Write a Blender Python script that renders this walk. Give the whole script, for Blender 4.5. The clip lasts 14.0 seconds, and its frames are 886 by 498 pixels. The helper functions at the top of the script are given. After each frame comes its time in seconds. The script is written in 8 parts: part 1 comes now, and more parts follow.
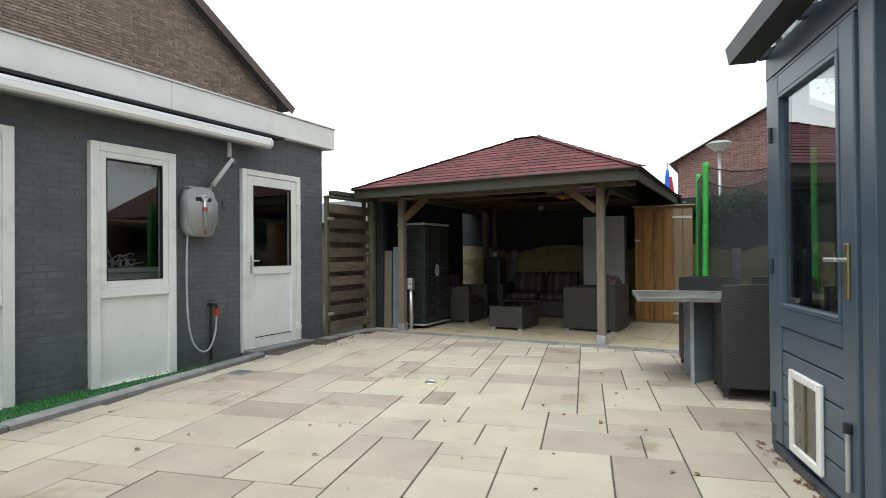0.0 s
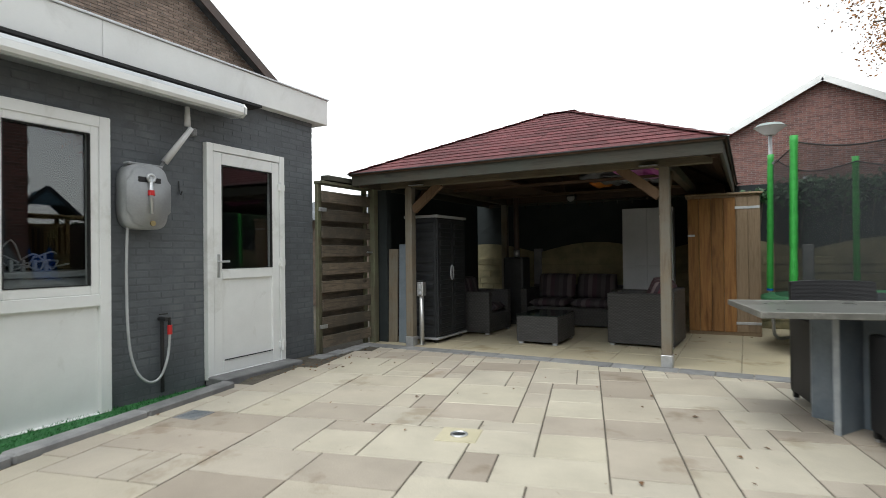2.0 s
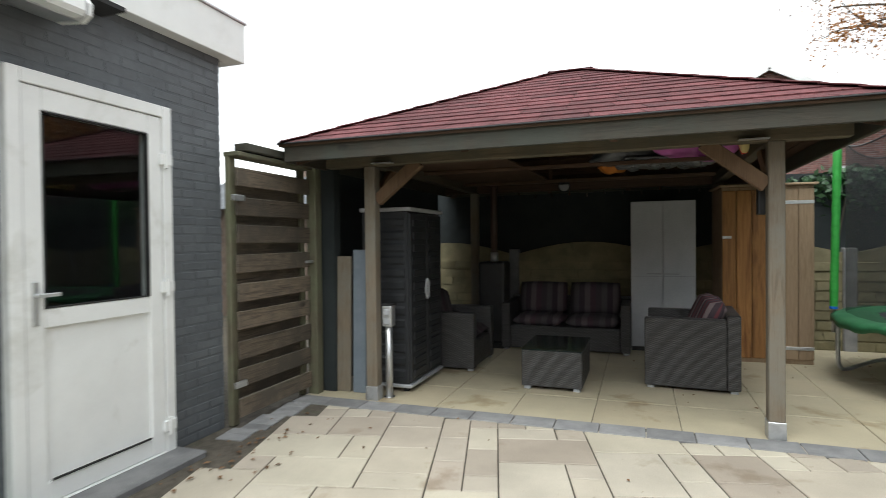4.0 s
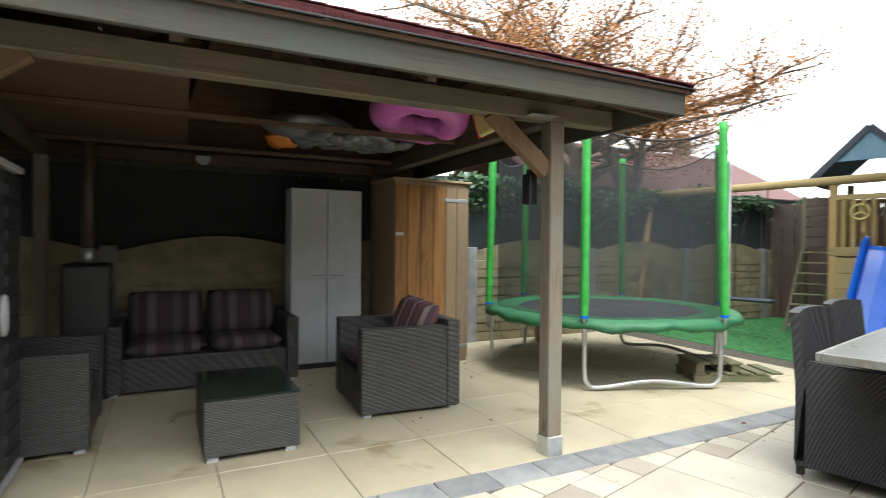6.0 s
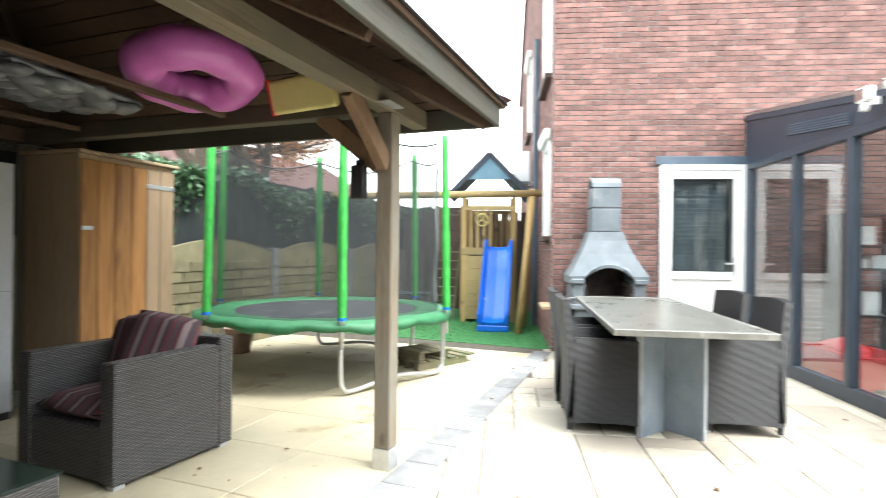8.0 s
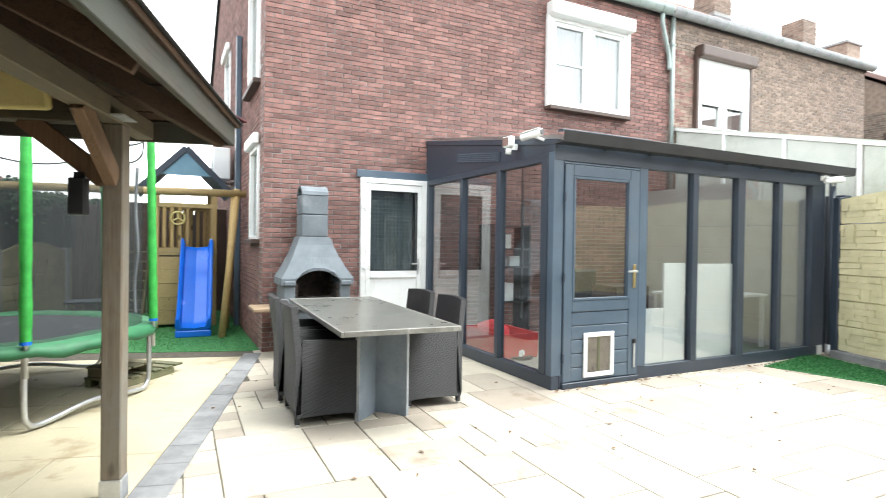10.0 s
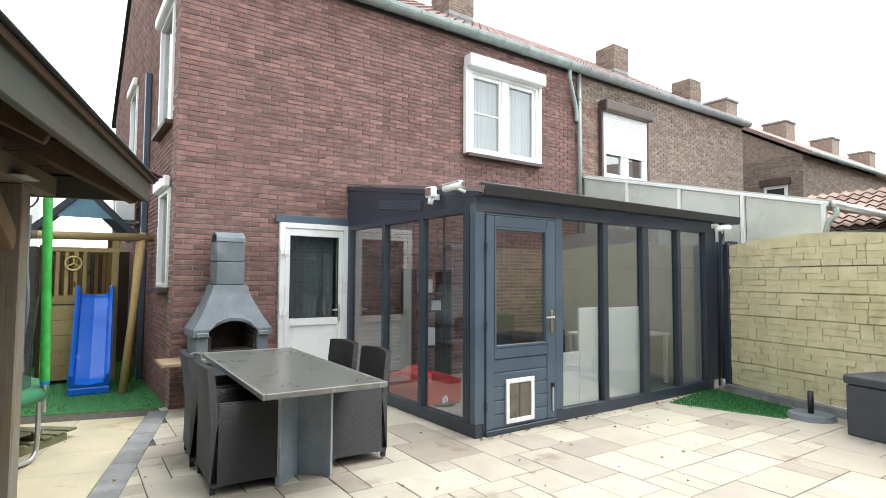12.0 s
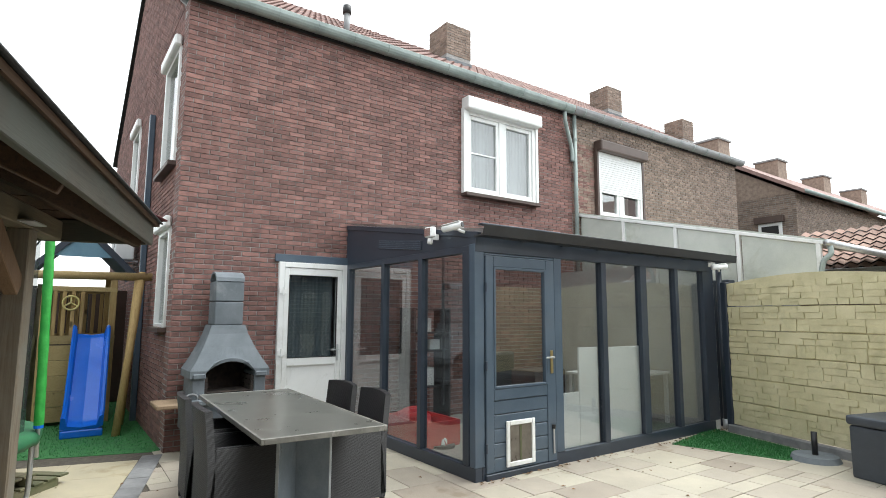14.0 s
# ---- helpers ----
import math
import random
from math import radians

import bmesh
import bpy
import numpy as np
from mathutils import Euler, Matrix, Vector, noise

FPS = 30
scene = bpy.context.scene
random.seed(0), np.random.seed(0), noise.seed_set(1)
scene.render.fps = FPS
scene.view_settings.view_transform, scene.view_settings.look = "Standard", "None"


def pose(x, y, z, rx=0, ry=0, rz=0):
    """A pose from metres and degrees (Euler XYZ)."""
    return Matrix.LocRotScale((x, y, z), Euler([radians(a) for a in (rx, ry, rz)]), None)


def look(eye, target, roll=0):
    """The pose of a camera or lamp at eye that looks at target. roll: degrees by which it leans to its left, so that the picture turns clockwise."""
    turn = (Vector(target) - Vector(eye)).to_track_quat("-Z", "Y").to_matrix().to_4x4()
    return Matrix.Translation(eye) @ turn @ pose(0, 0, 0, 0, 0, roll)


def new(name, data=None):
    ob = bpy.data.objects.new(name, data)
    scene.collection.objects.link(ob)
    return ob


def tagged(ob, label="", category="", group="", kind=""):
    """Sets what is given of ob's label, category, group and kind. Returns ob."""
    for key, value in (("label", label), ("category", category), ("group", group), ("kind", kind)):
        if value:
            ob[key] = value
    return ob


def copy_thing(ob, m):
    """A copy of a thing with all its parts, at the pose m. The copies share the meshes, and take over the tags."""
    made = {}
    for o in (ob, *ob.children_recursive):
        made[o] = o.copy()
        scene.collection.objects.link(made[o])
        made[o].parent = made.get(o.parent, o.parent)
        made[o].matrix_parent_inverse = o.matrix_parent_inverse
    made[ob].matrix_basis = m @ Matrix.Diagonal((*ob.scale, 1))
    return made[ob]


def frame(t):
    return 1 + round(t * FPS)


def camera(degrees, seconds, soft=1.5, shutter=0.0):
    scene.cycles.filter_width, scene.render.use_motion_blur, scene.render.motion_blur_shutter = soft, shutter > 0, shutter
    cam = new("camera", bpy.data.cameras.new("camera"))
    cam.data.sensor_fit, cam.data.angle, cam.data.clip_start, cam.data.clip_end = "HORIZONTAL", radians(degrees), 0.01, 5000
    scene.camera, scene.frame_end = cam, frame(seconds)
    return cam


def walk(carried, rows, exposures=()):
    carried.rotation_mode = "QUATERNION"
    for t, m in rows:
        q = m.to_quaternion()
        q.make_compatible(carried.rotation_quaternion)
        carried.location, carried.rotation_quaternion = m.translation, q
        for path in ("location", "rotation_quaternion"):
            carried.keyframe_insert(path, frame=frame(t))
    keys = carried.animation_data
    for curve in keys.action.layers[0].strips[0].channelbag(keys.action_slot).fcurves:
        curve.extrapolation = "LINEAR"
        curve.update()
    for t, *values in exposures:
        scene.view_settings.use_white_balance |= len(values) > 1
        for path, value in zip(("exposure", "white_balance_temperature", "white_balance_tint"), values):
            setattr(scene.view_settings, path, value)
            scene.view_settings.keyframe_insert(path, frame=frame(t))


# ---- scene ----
cam = camera(77.7, 14.0, soft=0.7, shutter=0.5)
EXPOSURES = [(0.0, 1.35, 6400, 5), (2.0, 1.27, 6400, 5), (4.3, 1.7, 6400, 5), (5.0, 1.9, 6400, 5), (6.0, 2.35, 6400, 5), (6.5, 2.6, 6400, 5), (7.0, 2.78, 6400, 5), (7.5, 3.08, 6400, 5), (8.0, 3.28, 6400, 5), (9.0, 3.16, 6400, 5), (9.3, 3.05, 6400, 5), (11.3, 2.25, 6400, 5), (12.0, 2.1, 6400, 5), (13.0, 1.95, 6400, 5), (14.0, 1.8, 6400, 5)]
PATH = [
    (0, (0.284, 0.725, 1.174), (-0.687, 2.473, 1.189), -0.5),
    (0.5, (0.179, 0.824, 1.168), (-0.784, 2.577, 1.180), -0.5),
    (1, (-0.021, 1.119, 1.183), (-0.994, 2.866, 1.186), -0.4),
    (1.5, (-0.291, 1.528, 1.120), (-1.269, 3.273, 1.137), -0.7),
    (2, (-0.616, 1.933, 1.147), (-1.591, 3.679, 1.165), -0.7),
    (2.2, (-0.791, 2.120, 1.131), (-1.765, 3.867, 1.152), -0.7),
    (4.3, (-2.400, 3.817, 1.363), (-2.905, 5.752, 1.320), -0.4),
    (4.5, (-2.537, 3.987, 1.345), (-2.884, 5.956, 1.301), -0.2),
    (5, (-2.820, 4.442, 1.272), (-2.756, 6.441, 1.248), -0.2),
    (5.5, (-3.178, 4.806, 1.271), (-2.648, 6.734, 1.244), 0.4),
    (6, (-3.439, 5.145, 1.263), (-2.530, 6.927, 1.243), 0.5),
    (6.5, (-3.657, 5.528, 1.244), (-2.443, 7.117, 1.237), 0.7),
    (7, (-3.883, 5.856, 1.215), (-2.416, 7.215, 1.211), 0.7),
    (7.5, (-4.026, 6.135, 1.217), (-2.357, 7.237, 1.217), 0.7),
    (8, (-4.131, 6.394, 1.235), (-2.264, 7.113, 1.234), 0.7),
    (8.5, (-4.338, 6.501, 1.330), (-2.366, 6.833, 1.300), 0.7),
    (9, (-4.451, 6.560, 1.350), (-2.451, 6.594, 1.316), 0.8),
    (11.5, (-4.585, 6.702, 1.503), (-2.695, 6.048, 1.553), 0.4),
    (12, (-4.568, 6.713, 1.539), (-2.685, 6.049, 1.646), 0.3),
    (12.5, (-4.577, 6.725, 1.558), (-2.698, 6.057, 1.703), 0.3),
    (13, (-4.589, 6.718, 1.559), (-2.713, 6.052, 1.747), 0.2),
    (13.5, (-4.573, 6.713, 1.567), (-2.700, 6.047, 1.785), 0.2),
    (14, (-4.593, 6.748, 1.575), (-2.724, 6.078, 1.813), 0.2),
]
walk(cam, [(t, look(eye, target, roll)) for t, eye, target, roll in PATH], exposures=EXPOSURES)

# ---- world and light: an overcast day ----
world = bpy.data.worlds.new("overcast_sky")
scene.world = world
world.use_nodes = True
wn = world.node_tree.nodes
wl = world.node_tree.links
sky = wn.new("ShaderNodeTexSky")
sky.sky_type = "NISHITA"
sky.sun_disc = False
sky.sun_elevation, sky.sun_rotation = radians(67), radians(187)
sky.air_density, sky.dust_density, sky.ozone_density = 1.0, 1.2, 1.0
pale = wn.new("ShaderNodeHueSaturation")
pale.inputs["Saturation"].default_value = 0.12
wl.new(sky.outputs[0], pale.inputs["Color"])
wl.new(pale.outputs[0], wn["Background"].inputs["Color"])
wn["Background"].inputs["Strength"].default_value = 0.15

sun_data = bpy.data.lights.new("sun", "SUN")
sun_data.energy, sun_data.angle, sun_data.color = 0.6, radians(40), (1.0, 0.99, 0.97)
sun = new("sun", sun_data)
sun.matrix_world = look((0, 0, 12), (0.6, 5.0, 0.0))


# ---- small helpers ----
def link_mesh(name, bm, mat, parent=None, m=None, label="", smooth=False):
    me = bpy.data.meshes.new(name)
    bmesh.ops.recalc_face_normals(bm, faces=bm.faces)
    bm.to_mesh(me)
    bm.free()
    if mat is not None:
        me.materials.append(mat)
    if smooth:
        for p in me.polygons:
            p.use_smooth = True
    ob = new(name, me)
    if parent is not None:
        ob.parent = parent
    if m is not None:
        ob.matrix_basis = m
    if label:
        ob["label"] = label
    return ob


def part(name, bm, material, parent, label="", smooth=False, m=None):
    return link_mesh(name, bm, material, parent, m, label, smooth)


def thing(name, m, label, category, group="", kind=""):
    return_ob = new(name)
    return_ob.empty_display_size = 0.1
    return_ob.matrix_basis = m
    return tagged(return_ob, label, category, group, kind)


def box(x0, x1, y0, y1, z0, z1, bevel=0.0, bm=None, turn=None, seg=1):
    """A box in a bmesh of its own, or added to bm; turn: a matrix put on it."""
    own = bmesh.new()
    bmesh.ops.create_cube(own, size=1.0)
    bmesh.ops.transform(own, verts=own.verts, matrix=Matrix.Translation(((x0 + x1) / 2, (y0 + y1) / 2, (z0 + z1) / 2)) @ Matrix.Diagonal((x1 - x0, y1 - y0, z1 - z0, 1)))
    if bevel > 0:
        bmesh.ops.bevel(own, geom=list(own.edges), offset=bevel, segments=seg, affect="EDGES", profile=0.5)
    if turn is not None:
        bmesh.ops.transform(own, verts=own.verts, matrix=turn)
    if bm is None:
        return own
    return add_in(bm, own)


def add_in(bm, own):
    me = bpy.data.meshes.new("tmp")
    own.to_mesh(me)
    own.free()
    bm.from_mesh(me)
    bpy.data.meshes.remove(me)
    return bm


def rod(a, b, r, r2=None, seg=12, bm=None):
    """A round bar from a to b."""
    a, b = Vector(a), Vector(b)
    d = b - a
    own = bmesh.new()
    bmesh.ops.create_cone(own, cap_ends=True, segments=seg, radius1=r, radius2=r if r2 is None else r2, depth=d.length)
    turn = d.to_track_quat("Z", "Y").to_matrix().to_4x4()
    bmesh.ops.transform(own, verts=own.verts, matrix=Matrix.Translation((a + b) / 2) @ turn)
    return own if bm is None else add_in(bm, own)


def bar(a, b, w, h, up=(0, 0, 1), bevel=0.004, bm=None):
    """A squared timber from a to b, w wide and h deep along up."""
    a, b = Vector(a), Vector(b)
    d = b - a
    zax = d.normalized()
    yax = (Vector(up) - zax * zax.dot(Vector(up))).normalized()
    xax = yax.cross(zax)
    t = Matrix((xax, yax, zax)).transposed().to_4x4()
    t.translation = (a + b) / 2
    return box(-w / 2, w / 2, -h / 2, h / 2, -d.length / 2, d.length / 2, bevel, bm, t)


def tube(points, r, seg=10, closed=False):
    """A bent round tube along points."""
    own = bmesh.new()
    pts = [Vector(p) for p in points]
    n = len(pts)
    rings = []
    side = None
    for i, p in enumerate(pts):
        if closed:
            d = (pts[(i + 1) % n] - pts[i - 1]).normalized()
        else:
            d = (pts[min(i + 1, n - 1)] - pts[max(i - 1, 0)]).normalized()
        if side is None:
            side = d.orthogonal().normalized()
        side = (side - d * side.dot(d)).normalized()
        up = d.cross(side)
        rings.append([own.verts.new(p + r * (math.cos(k * math.tau / seg) * side + math.sin(k * math.tau / seg) * up)) for k in range(seg)])
    for i in range(n if closed else n - 1):
        r0, r1 = rings[i], rings[(i + 1) % n]
        for k in range(seg):
            own.faces.new((r0[k], r0[(k + 1) % seg], r1[(k + 1) % seg], r1[k]))
    if not closed:
        own.faces.new(rings[0][::-1])
        own.faces.new(rings[-1])
    return own


def prism(outline, depth, axis="y", at=0.0):
    """A flat outline of (a, b) pairs given depth along an axis; axis y: a is x and b is z; axis x: a is y, b is z; axis z: a is x, b is y."""
    own = bmesh.new()
    put3 = {"y": lambda a, b, c: (a, c, b), "x": lambda a, b, c: (c, a, b), "z": lambda a, b, c: (a, b, c)}[axis]
    lo = [own.verts.new(put3(a, b, at)) for a, b in outline]
    hi = [own.verts.new(put3(a, b, at + depth)) for a, b in outline]
    own.faces.new(lo)
    own.faces.new(hi[::-1])
    for i in range(len(outline)):
        j = (i + 1) % len(outline)
        own.faces.new((lo[i], lo[j], hi[j], hi[i]))
    return own


def smoothed(pts, steps=6):
    """A soft curve through points."""
    pts = [Vector(p) for p in pts]
    out = []
    for i in range(len(pts) - 1):
        p0, p1, p2, p3 = pts[max(i - 1, 0)], pts[i], pts[i + 1], pts[min(i + 2, len(pts) - 1)]
        for k in range(steps):
            t = k / steps
            out.append(0.5 * (2 * p1 + (p2 - p0) * t + (2 * p0 - 5 * p1 + 4 * p2 - p3) * t * t + (3 * p1 - p0 - 3 * p2 + p3) * t ** 3))
    return out + [pts[-1]]


def boxes_mesh(name, boxes, mat, parent=None, m=None, kind="", jitter=0.0, seed=3):
    """Many plain boxes (x0, x1, y0, y1, z0, z1) joined into one mesh."""
    b = np.array(boxes, float)
    rng = np.random.default_rng(seed)
    n = len(b)
    idx = np.array([[0, 2, 4], [1, 2, 4], [1, 3, 4], [0, 3, 4], [0, 2, 5], [1, 2, 5], [1, 3, 5], [0, 3, 5]])
    v = np.stack([np.stack([b[:, i] for i in row], -1) for row in idx], 1)
    if jitter:
        v = v + rng.normal(0, jitter, (n, 8, 3))
    f = np.array([[0, 3, 2, 1], [4, 5, 6, 7], [0, 1, 5, 4], [1, 2, 6, 5], [2, 3, 7, 6], [3, 0, 4, 7]])
    faces = (f[None] + 8 * np.arange(n)[:, None, None]).reshape(-1, 4)
    me = bpy.data.meshes.new(name)
    me.from_pydata(v.reshape(-1, 3).tolist(), [], faces.tolist())
    me.materials.append(mat)
    ob = new(name, me)
    if parent is not None:
        ob.parent = parent
    if m is not None:
        ob.matrix_basis = m
    if kind:
        ob["kind"] = kind
    return ob


# ---- materials ----
def shader(name, colour=(0.5, 0.5, 0.5), rough=0.7, metal=0.0):
    mat = bpy.data.materials.new(name)
    mat.use_nodes = True
    b = mat.node_tree.nodes["Principled BSDF"]
    b.inputs["Base Color"].default_value = (*colour, 1)
    b.inputs["Roughness"].default_value = rough
    b.inputs["Metallic"].default_value = metal
    return mat, mat.node_tree.nodes, mat.node_tree.links, b


def ramp(nodes, stops):
    r = nodes.new("ShaderNodeValToRGB")
    r.color_ramp.elements[0].position, r.color_ramp.elements[0].color = stops[0][0], (*stops[0][1], 1)
    r.color_ramp.elements[1].position, r.color_ramp.elements[1].color = stops[-1][0], (*stops[-1][1], 1)
    for pos, col in stops[1:-1]:
        e = r.color_ramp.elements.new(pos)
        e.color = (*col, 1)
    return r


def mixer(nodes, links, a, b, fac, mode="MIX"):
    x = nodes.new("ShaderNodeMix")
    x.data_type, x.blend_type = "RGBA", mode
    for socket, value in ((x.inputs[6], a), (x.inputs[7], b), (x.inputs[0], fac)):
        if isinstance(value, (int, float)):
            socket.default_value = value
        elif isinstance(value, tuple):
            socket.default_value = (*value, 1)
        else:
            links.new(value, socket)
    return x.outputs[2]


def coords(nodes, links, scale=(1, 1, 1), kind="Object"):
    tc = nodes.new("ShaderNodeTexCoord")
    mp = nodes.new("ShaderNodeMapping")
    mp.inputs["Scale"].default_value = scale
    links.new(tc.outputs[kind], mp.inputs["Vector"])
    return mp.outputs["Vector"]


def noisy(nodes, links, vec, scale, detail=4.0, rough=0.6, dist=0.0):
    t = nodes.new("ShaderNodeTexNoise")
    t.inputs["Scale"].default_value, t.inputs["Detail"].default_value = scale, detail
    t.inputs["Roughness"].default_value, t.inputs["Distortion"].default_value = rough, dist
    if vec is not None:
        links.new(vec, t.inputs["Vector"])
    return t.outputs["Fac"]


def bump(nodes, links, b, height, strength=0.3, distance=0.01):
    k = nodes.new("ShaderNodeBump")
    k.inputs["Strength"].default_value, k.inputs["Distance"].default_value = strength, distance
    links.new(height, k.inputs["Height"])
    links.new(k.outputs[0], b.inputs["Normal"])


def mottled(name, c1, c2, scale=8.0, rough=0.7, metal=0.0, relief=0.2, fine=60.0, vary=0.0, stain=None, stain_scale=1.3, space="Object", spread=(0.35, 0.65)):
    """A surface of two tones with fine grain, and stains and piece-to-piece variation where asked."""
    mat, nodes, links, b = shader(name, c1, rough, metal)
    vec = coords(nodes, links, kind=space)
    if vary:
        where = nodes.new("ShaderNodeObjectInfo")
        shift = nodes.new("ShaderNodeVectorMath")
        links.new(vec, shift.inputs[0])
        links.new(where.outputs["Location"], shift.inputs[1])
        vec = shift.outputs[0]
    big = noisy(nodes, links, vec, scale, 5)
    small = noisy(nodes, links, vec, fine, 3)
    r = ramp(nodes, [(spread[0], c1), (spread[1], c2)])
    links.new(big, r.inputs[0])
    col = mixer(nodes, links, r.outputs[0], small, 0.12, "OVERLAY")
    if vary:
        info = nodes.new("ShaderNodeObjectInfo")
        isl = nodes.new("ShaderNodeNewGeometry")
        add = nodes.new("ShaderNodeMath")
        add.operation = "ADD"
        links.new(info.outputs["Random"], add.inputs[0])
        links.new(isl.outputs["Random Per Island"], add.inputs[1])
        fr = nodes.new("ShaderNodeMath")
        fr.operation = "FRACT"
        links.new(add.outputs[0], fr.inputs[0])
        hsv = nodes.new("ShaderNodeHueSaturation")
        mr = nodes.new("ShaderNodeMapRange")
        mr.inputs[3].default_value, mr.inputs[4].default_value = 1 - vary, 1 + vary
        links.new(fr.outputs[0], mr.inputs[0])
        links.new(mr.outputs[0], hsv.inputs["Value"])
        links.new(col, hsv.inputs["Color"])
        col = hsv.outputs[0]
    if stain is not None:
        s = noisy(nodes, links, vec, stain_scale, 6, 0.65, 0.6)
        sr = ramp(nodes, [(0.56, (0, 0, 0)), (0.72, (1, 1, 1))])
        links.new(s, sr.inputs[0])
        col = mixer(nodes, links, col, stain, sr.outputs[0])
    links.new(col, b.inputs["Base Color"])
    rr = nodes.new("ShaderNodeMapRange")
    rr.inputs[3].default_value, rr.inputs[4].default_value = max(0.02, rough - 0.12), min(1.0, rough + 0.12)
    links.new(big, rr.inputs[0])
    links.new(rr.outputs[0], b.inputs["Roughness"])
    if relief:
        bump(nodes, links, b, small, relief, 0.004)
    return mat


def timber(name, c1, c2, axis="x", rough=0.75, vary=0.2, knots=True, rings=26.0, grey=None):
    """Wood with the grain along an axis of the object."""
    mat, nodes, links, b = shader(name, c1, rough)
    squeeze = {"x": (0.06, 1, 1), "y": (1, 0.06, 1), "z": (1, 1, 0.06)}[axis]
    vec = coords(nodes, links, squeeze)
    info = nodes.new("ShaderNodeObjectInfo")
    sh = nodes.new("ShaderNodeVectorMath")
    sh.operation = "MULTIPLY_ADD"
    sh.inputs[1].default_value = (7, 7, 7)
    links.new(info.outputs["Random"], sh.inputs[0])
    links.new(vec, sh.inputs[2])
    g = noisy(nodes, links, sh.outputs[0], rings, 5, 0.6, 1.2)
    fine = noisy(nodes, links, sh.outputs[0], rings * 6, 2)
    r = ramp(nodes, [(0.3, c1), (0.5, c2), (0.68, c1)])
    links.new(g, r.inputs[0])
    col = mixer(nodes, links, r.outputs[0], fine, 0.25, "OVERLAY")
    if knots:
        kv = coords(nodes, links, {"x": (0.5, 1, 1), "y": (1, 0.5, 1), "z": (1, 1, 0.5)}[axis])
        vo = nodes.new("ShaderNodeTexVoronoi")
        vo.inputs["Scale"].default_value = 3.2
        links.new(kv, vo.inputs["Vector"])
        kr = ramp(nodes, [(0.045, (1, 1, 1)), (0.1, (0, 0, 0))])
        links.new(vo.outputs["Distance"], kr.inputs[0])
        col = mixer(nodes, links, col, tuple(c * 0.35 for c in c1), kr.outputs[0])
    if grey is not None:
        gm = noisy(nodes, links, coords(nodes, links), 2.3, 5, 0.7)
        gr = ramp(nodes, [(0.42, (0, 0, 0)), (0.62, (1, 1, 1))])
        links.new(gm, gr.inputs[0])
        col = mixer(nodes, links, col, grey, gr.outputs[0])
    hsv = nodes.new("ShaderNodeHueSaturation")
    mr = nodes.new("ShaderNodeMapRange")
    mr.inputs[3].default_value, mr.inputs[4].default_value = 1 - vary, 1 + vary
    links.new(info.outputs["Random"], mr.inputs[0])
    links.new(mr.outputs[0], hsv.inputs["Value"])
    links.new(col, hsv.inputs["Color"])
    links.new(hsv.outputs[0], b.inputs["Base Color"])
    bump(nodes, links, b, fine, 0.35, 0.004)
    return mat


def pane_glass(name, tint=(0.92, 0.95, 0.95), rough=0.0, gloss=0.07):
    """Clear window glass: see-through, with the gloss rising at grazing angles."""
    mat = bpy.data.materials.new(name)
    mat.use_nodes = True
    nodes, links = mat.node_tree.nodes, mat.node_tree.links
    out = nodes["Material Output"]
    nodes.remove(nodes["Principled BSDF"])
    tr = nodes.new("ShaderNodeBsdfTransparent")
    tr.inputs[0].default_value = (*tint, 1)
    gl = nodes.new("ShaderNodeBsdfGlossy")
    gl.inputs["Roughness"].default_value = rough
    lw = nodes.new("ShaderNodeLayerWeight")
    lw.inputs["Blend"].default_value = 0.5
    rise = nodes.new("ShaderNodeMath")
    rise.operation = "POWER"
    rise.inputs[1].default_value = 3.2
    links.new(lw.outputs["Facing"], rise.inputs[0])
    dbl = nodes.new("ShaderNodeMath")
    dbl.operation, dbl.use_clamp = "MULTIPLY_ADD", True
    dbl.inputs[1].default_value, dbl.inputs[2].default_value = 0.75, gloss
    links.new(rise.outputs[0], dbl.inputs[0])
    mx = nodes.new("ShaderNodeMixShader")
    links.new(dbl.outputs[0], mx.inputs[0])
    links.new(tr.outputs[0], mx.inputs[1])
    links.new(gl.outputs[0], mx.inputs[2])
    links.new(mx.outputs[0], out.inputs["Surface"])
    return mat


def netting(name, colour, cover):
    """Fine netting: threads too thin to draw singly cover part of the view."""
    mat = bpy.data.materials.new(name)
    mat.use_nodes = True
    nodes, links = mat.node_tree.nodes, mat.node_tree.links
    b = nodes["Principled BSDF"]
    b.inputs["Base Color"].default_value, b.inputs["Roughness"].default_value = (*colour, 1), 0.8
    vec = coords(nodes, links)
    n = noisy(nodes, links, vec, 2.0, 3)
    mr = nodes.new("ShaderNodeMapRange")
    mr.inputs[3].default_value, mr.inputs[4].default_value = cover - 0.12, cover + 0.12
    links.new(n, mr.inputs[0])
    links.new(mr.outputs[0], b.inputs["Alpha"])
    return mat


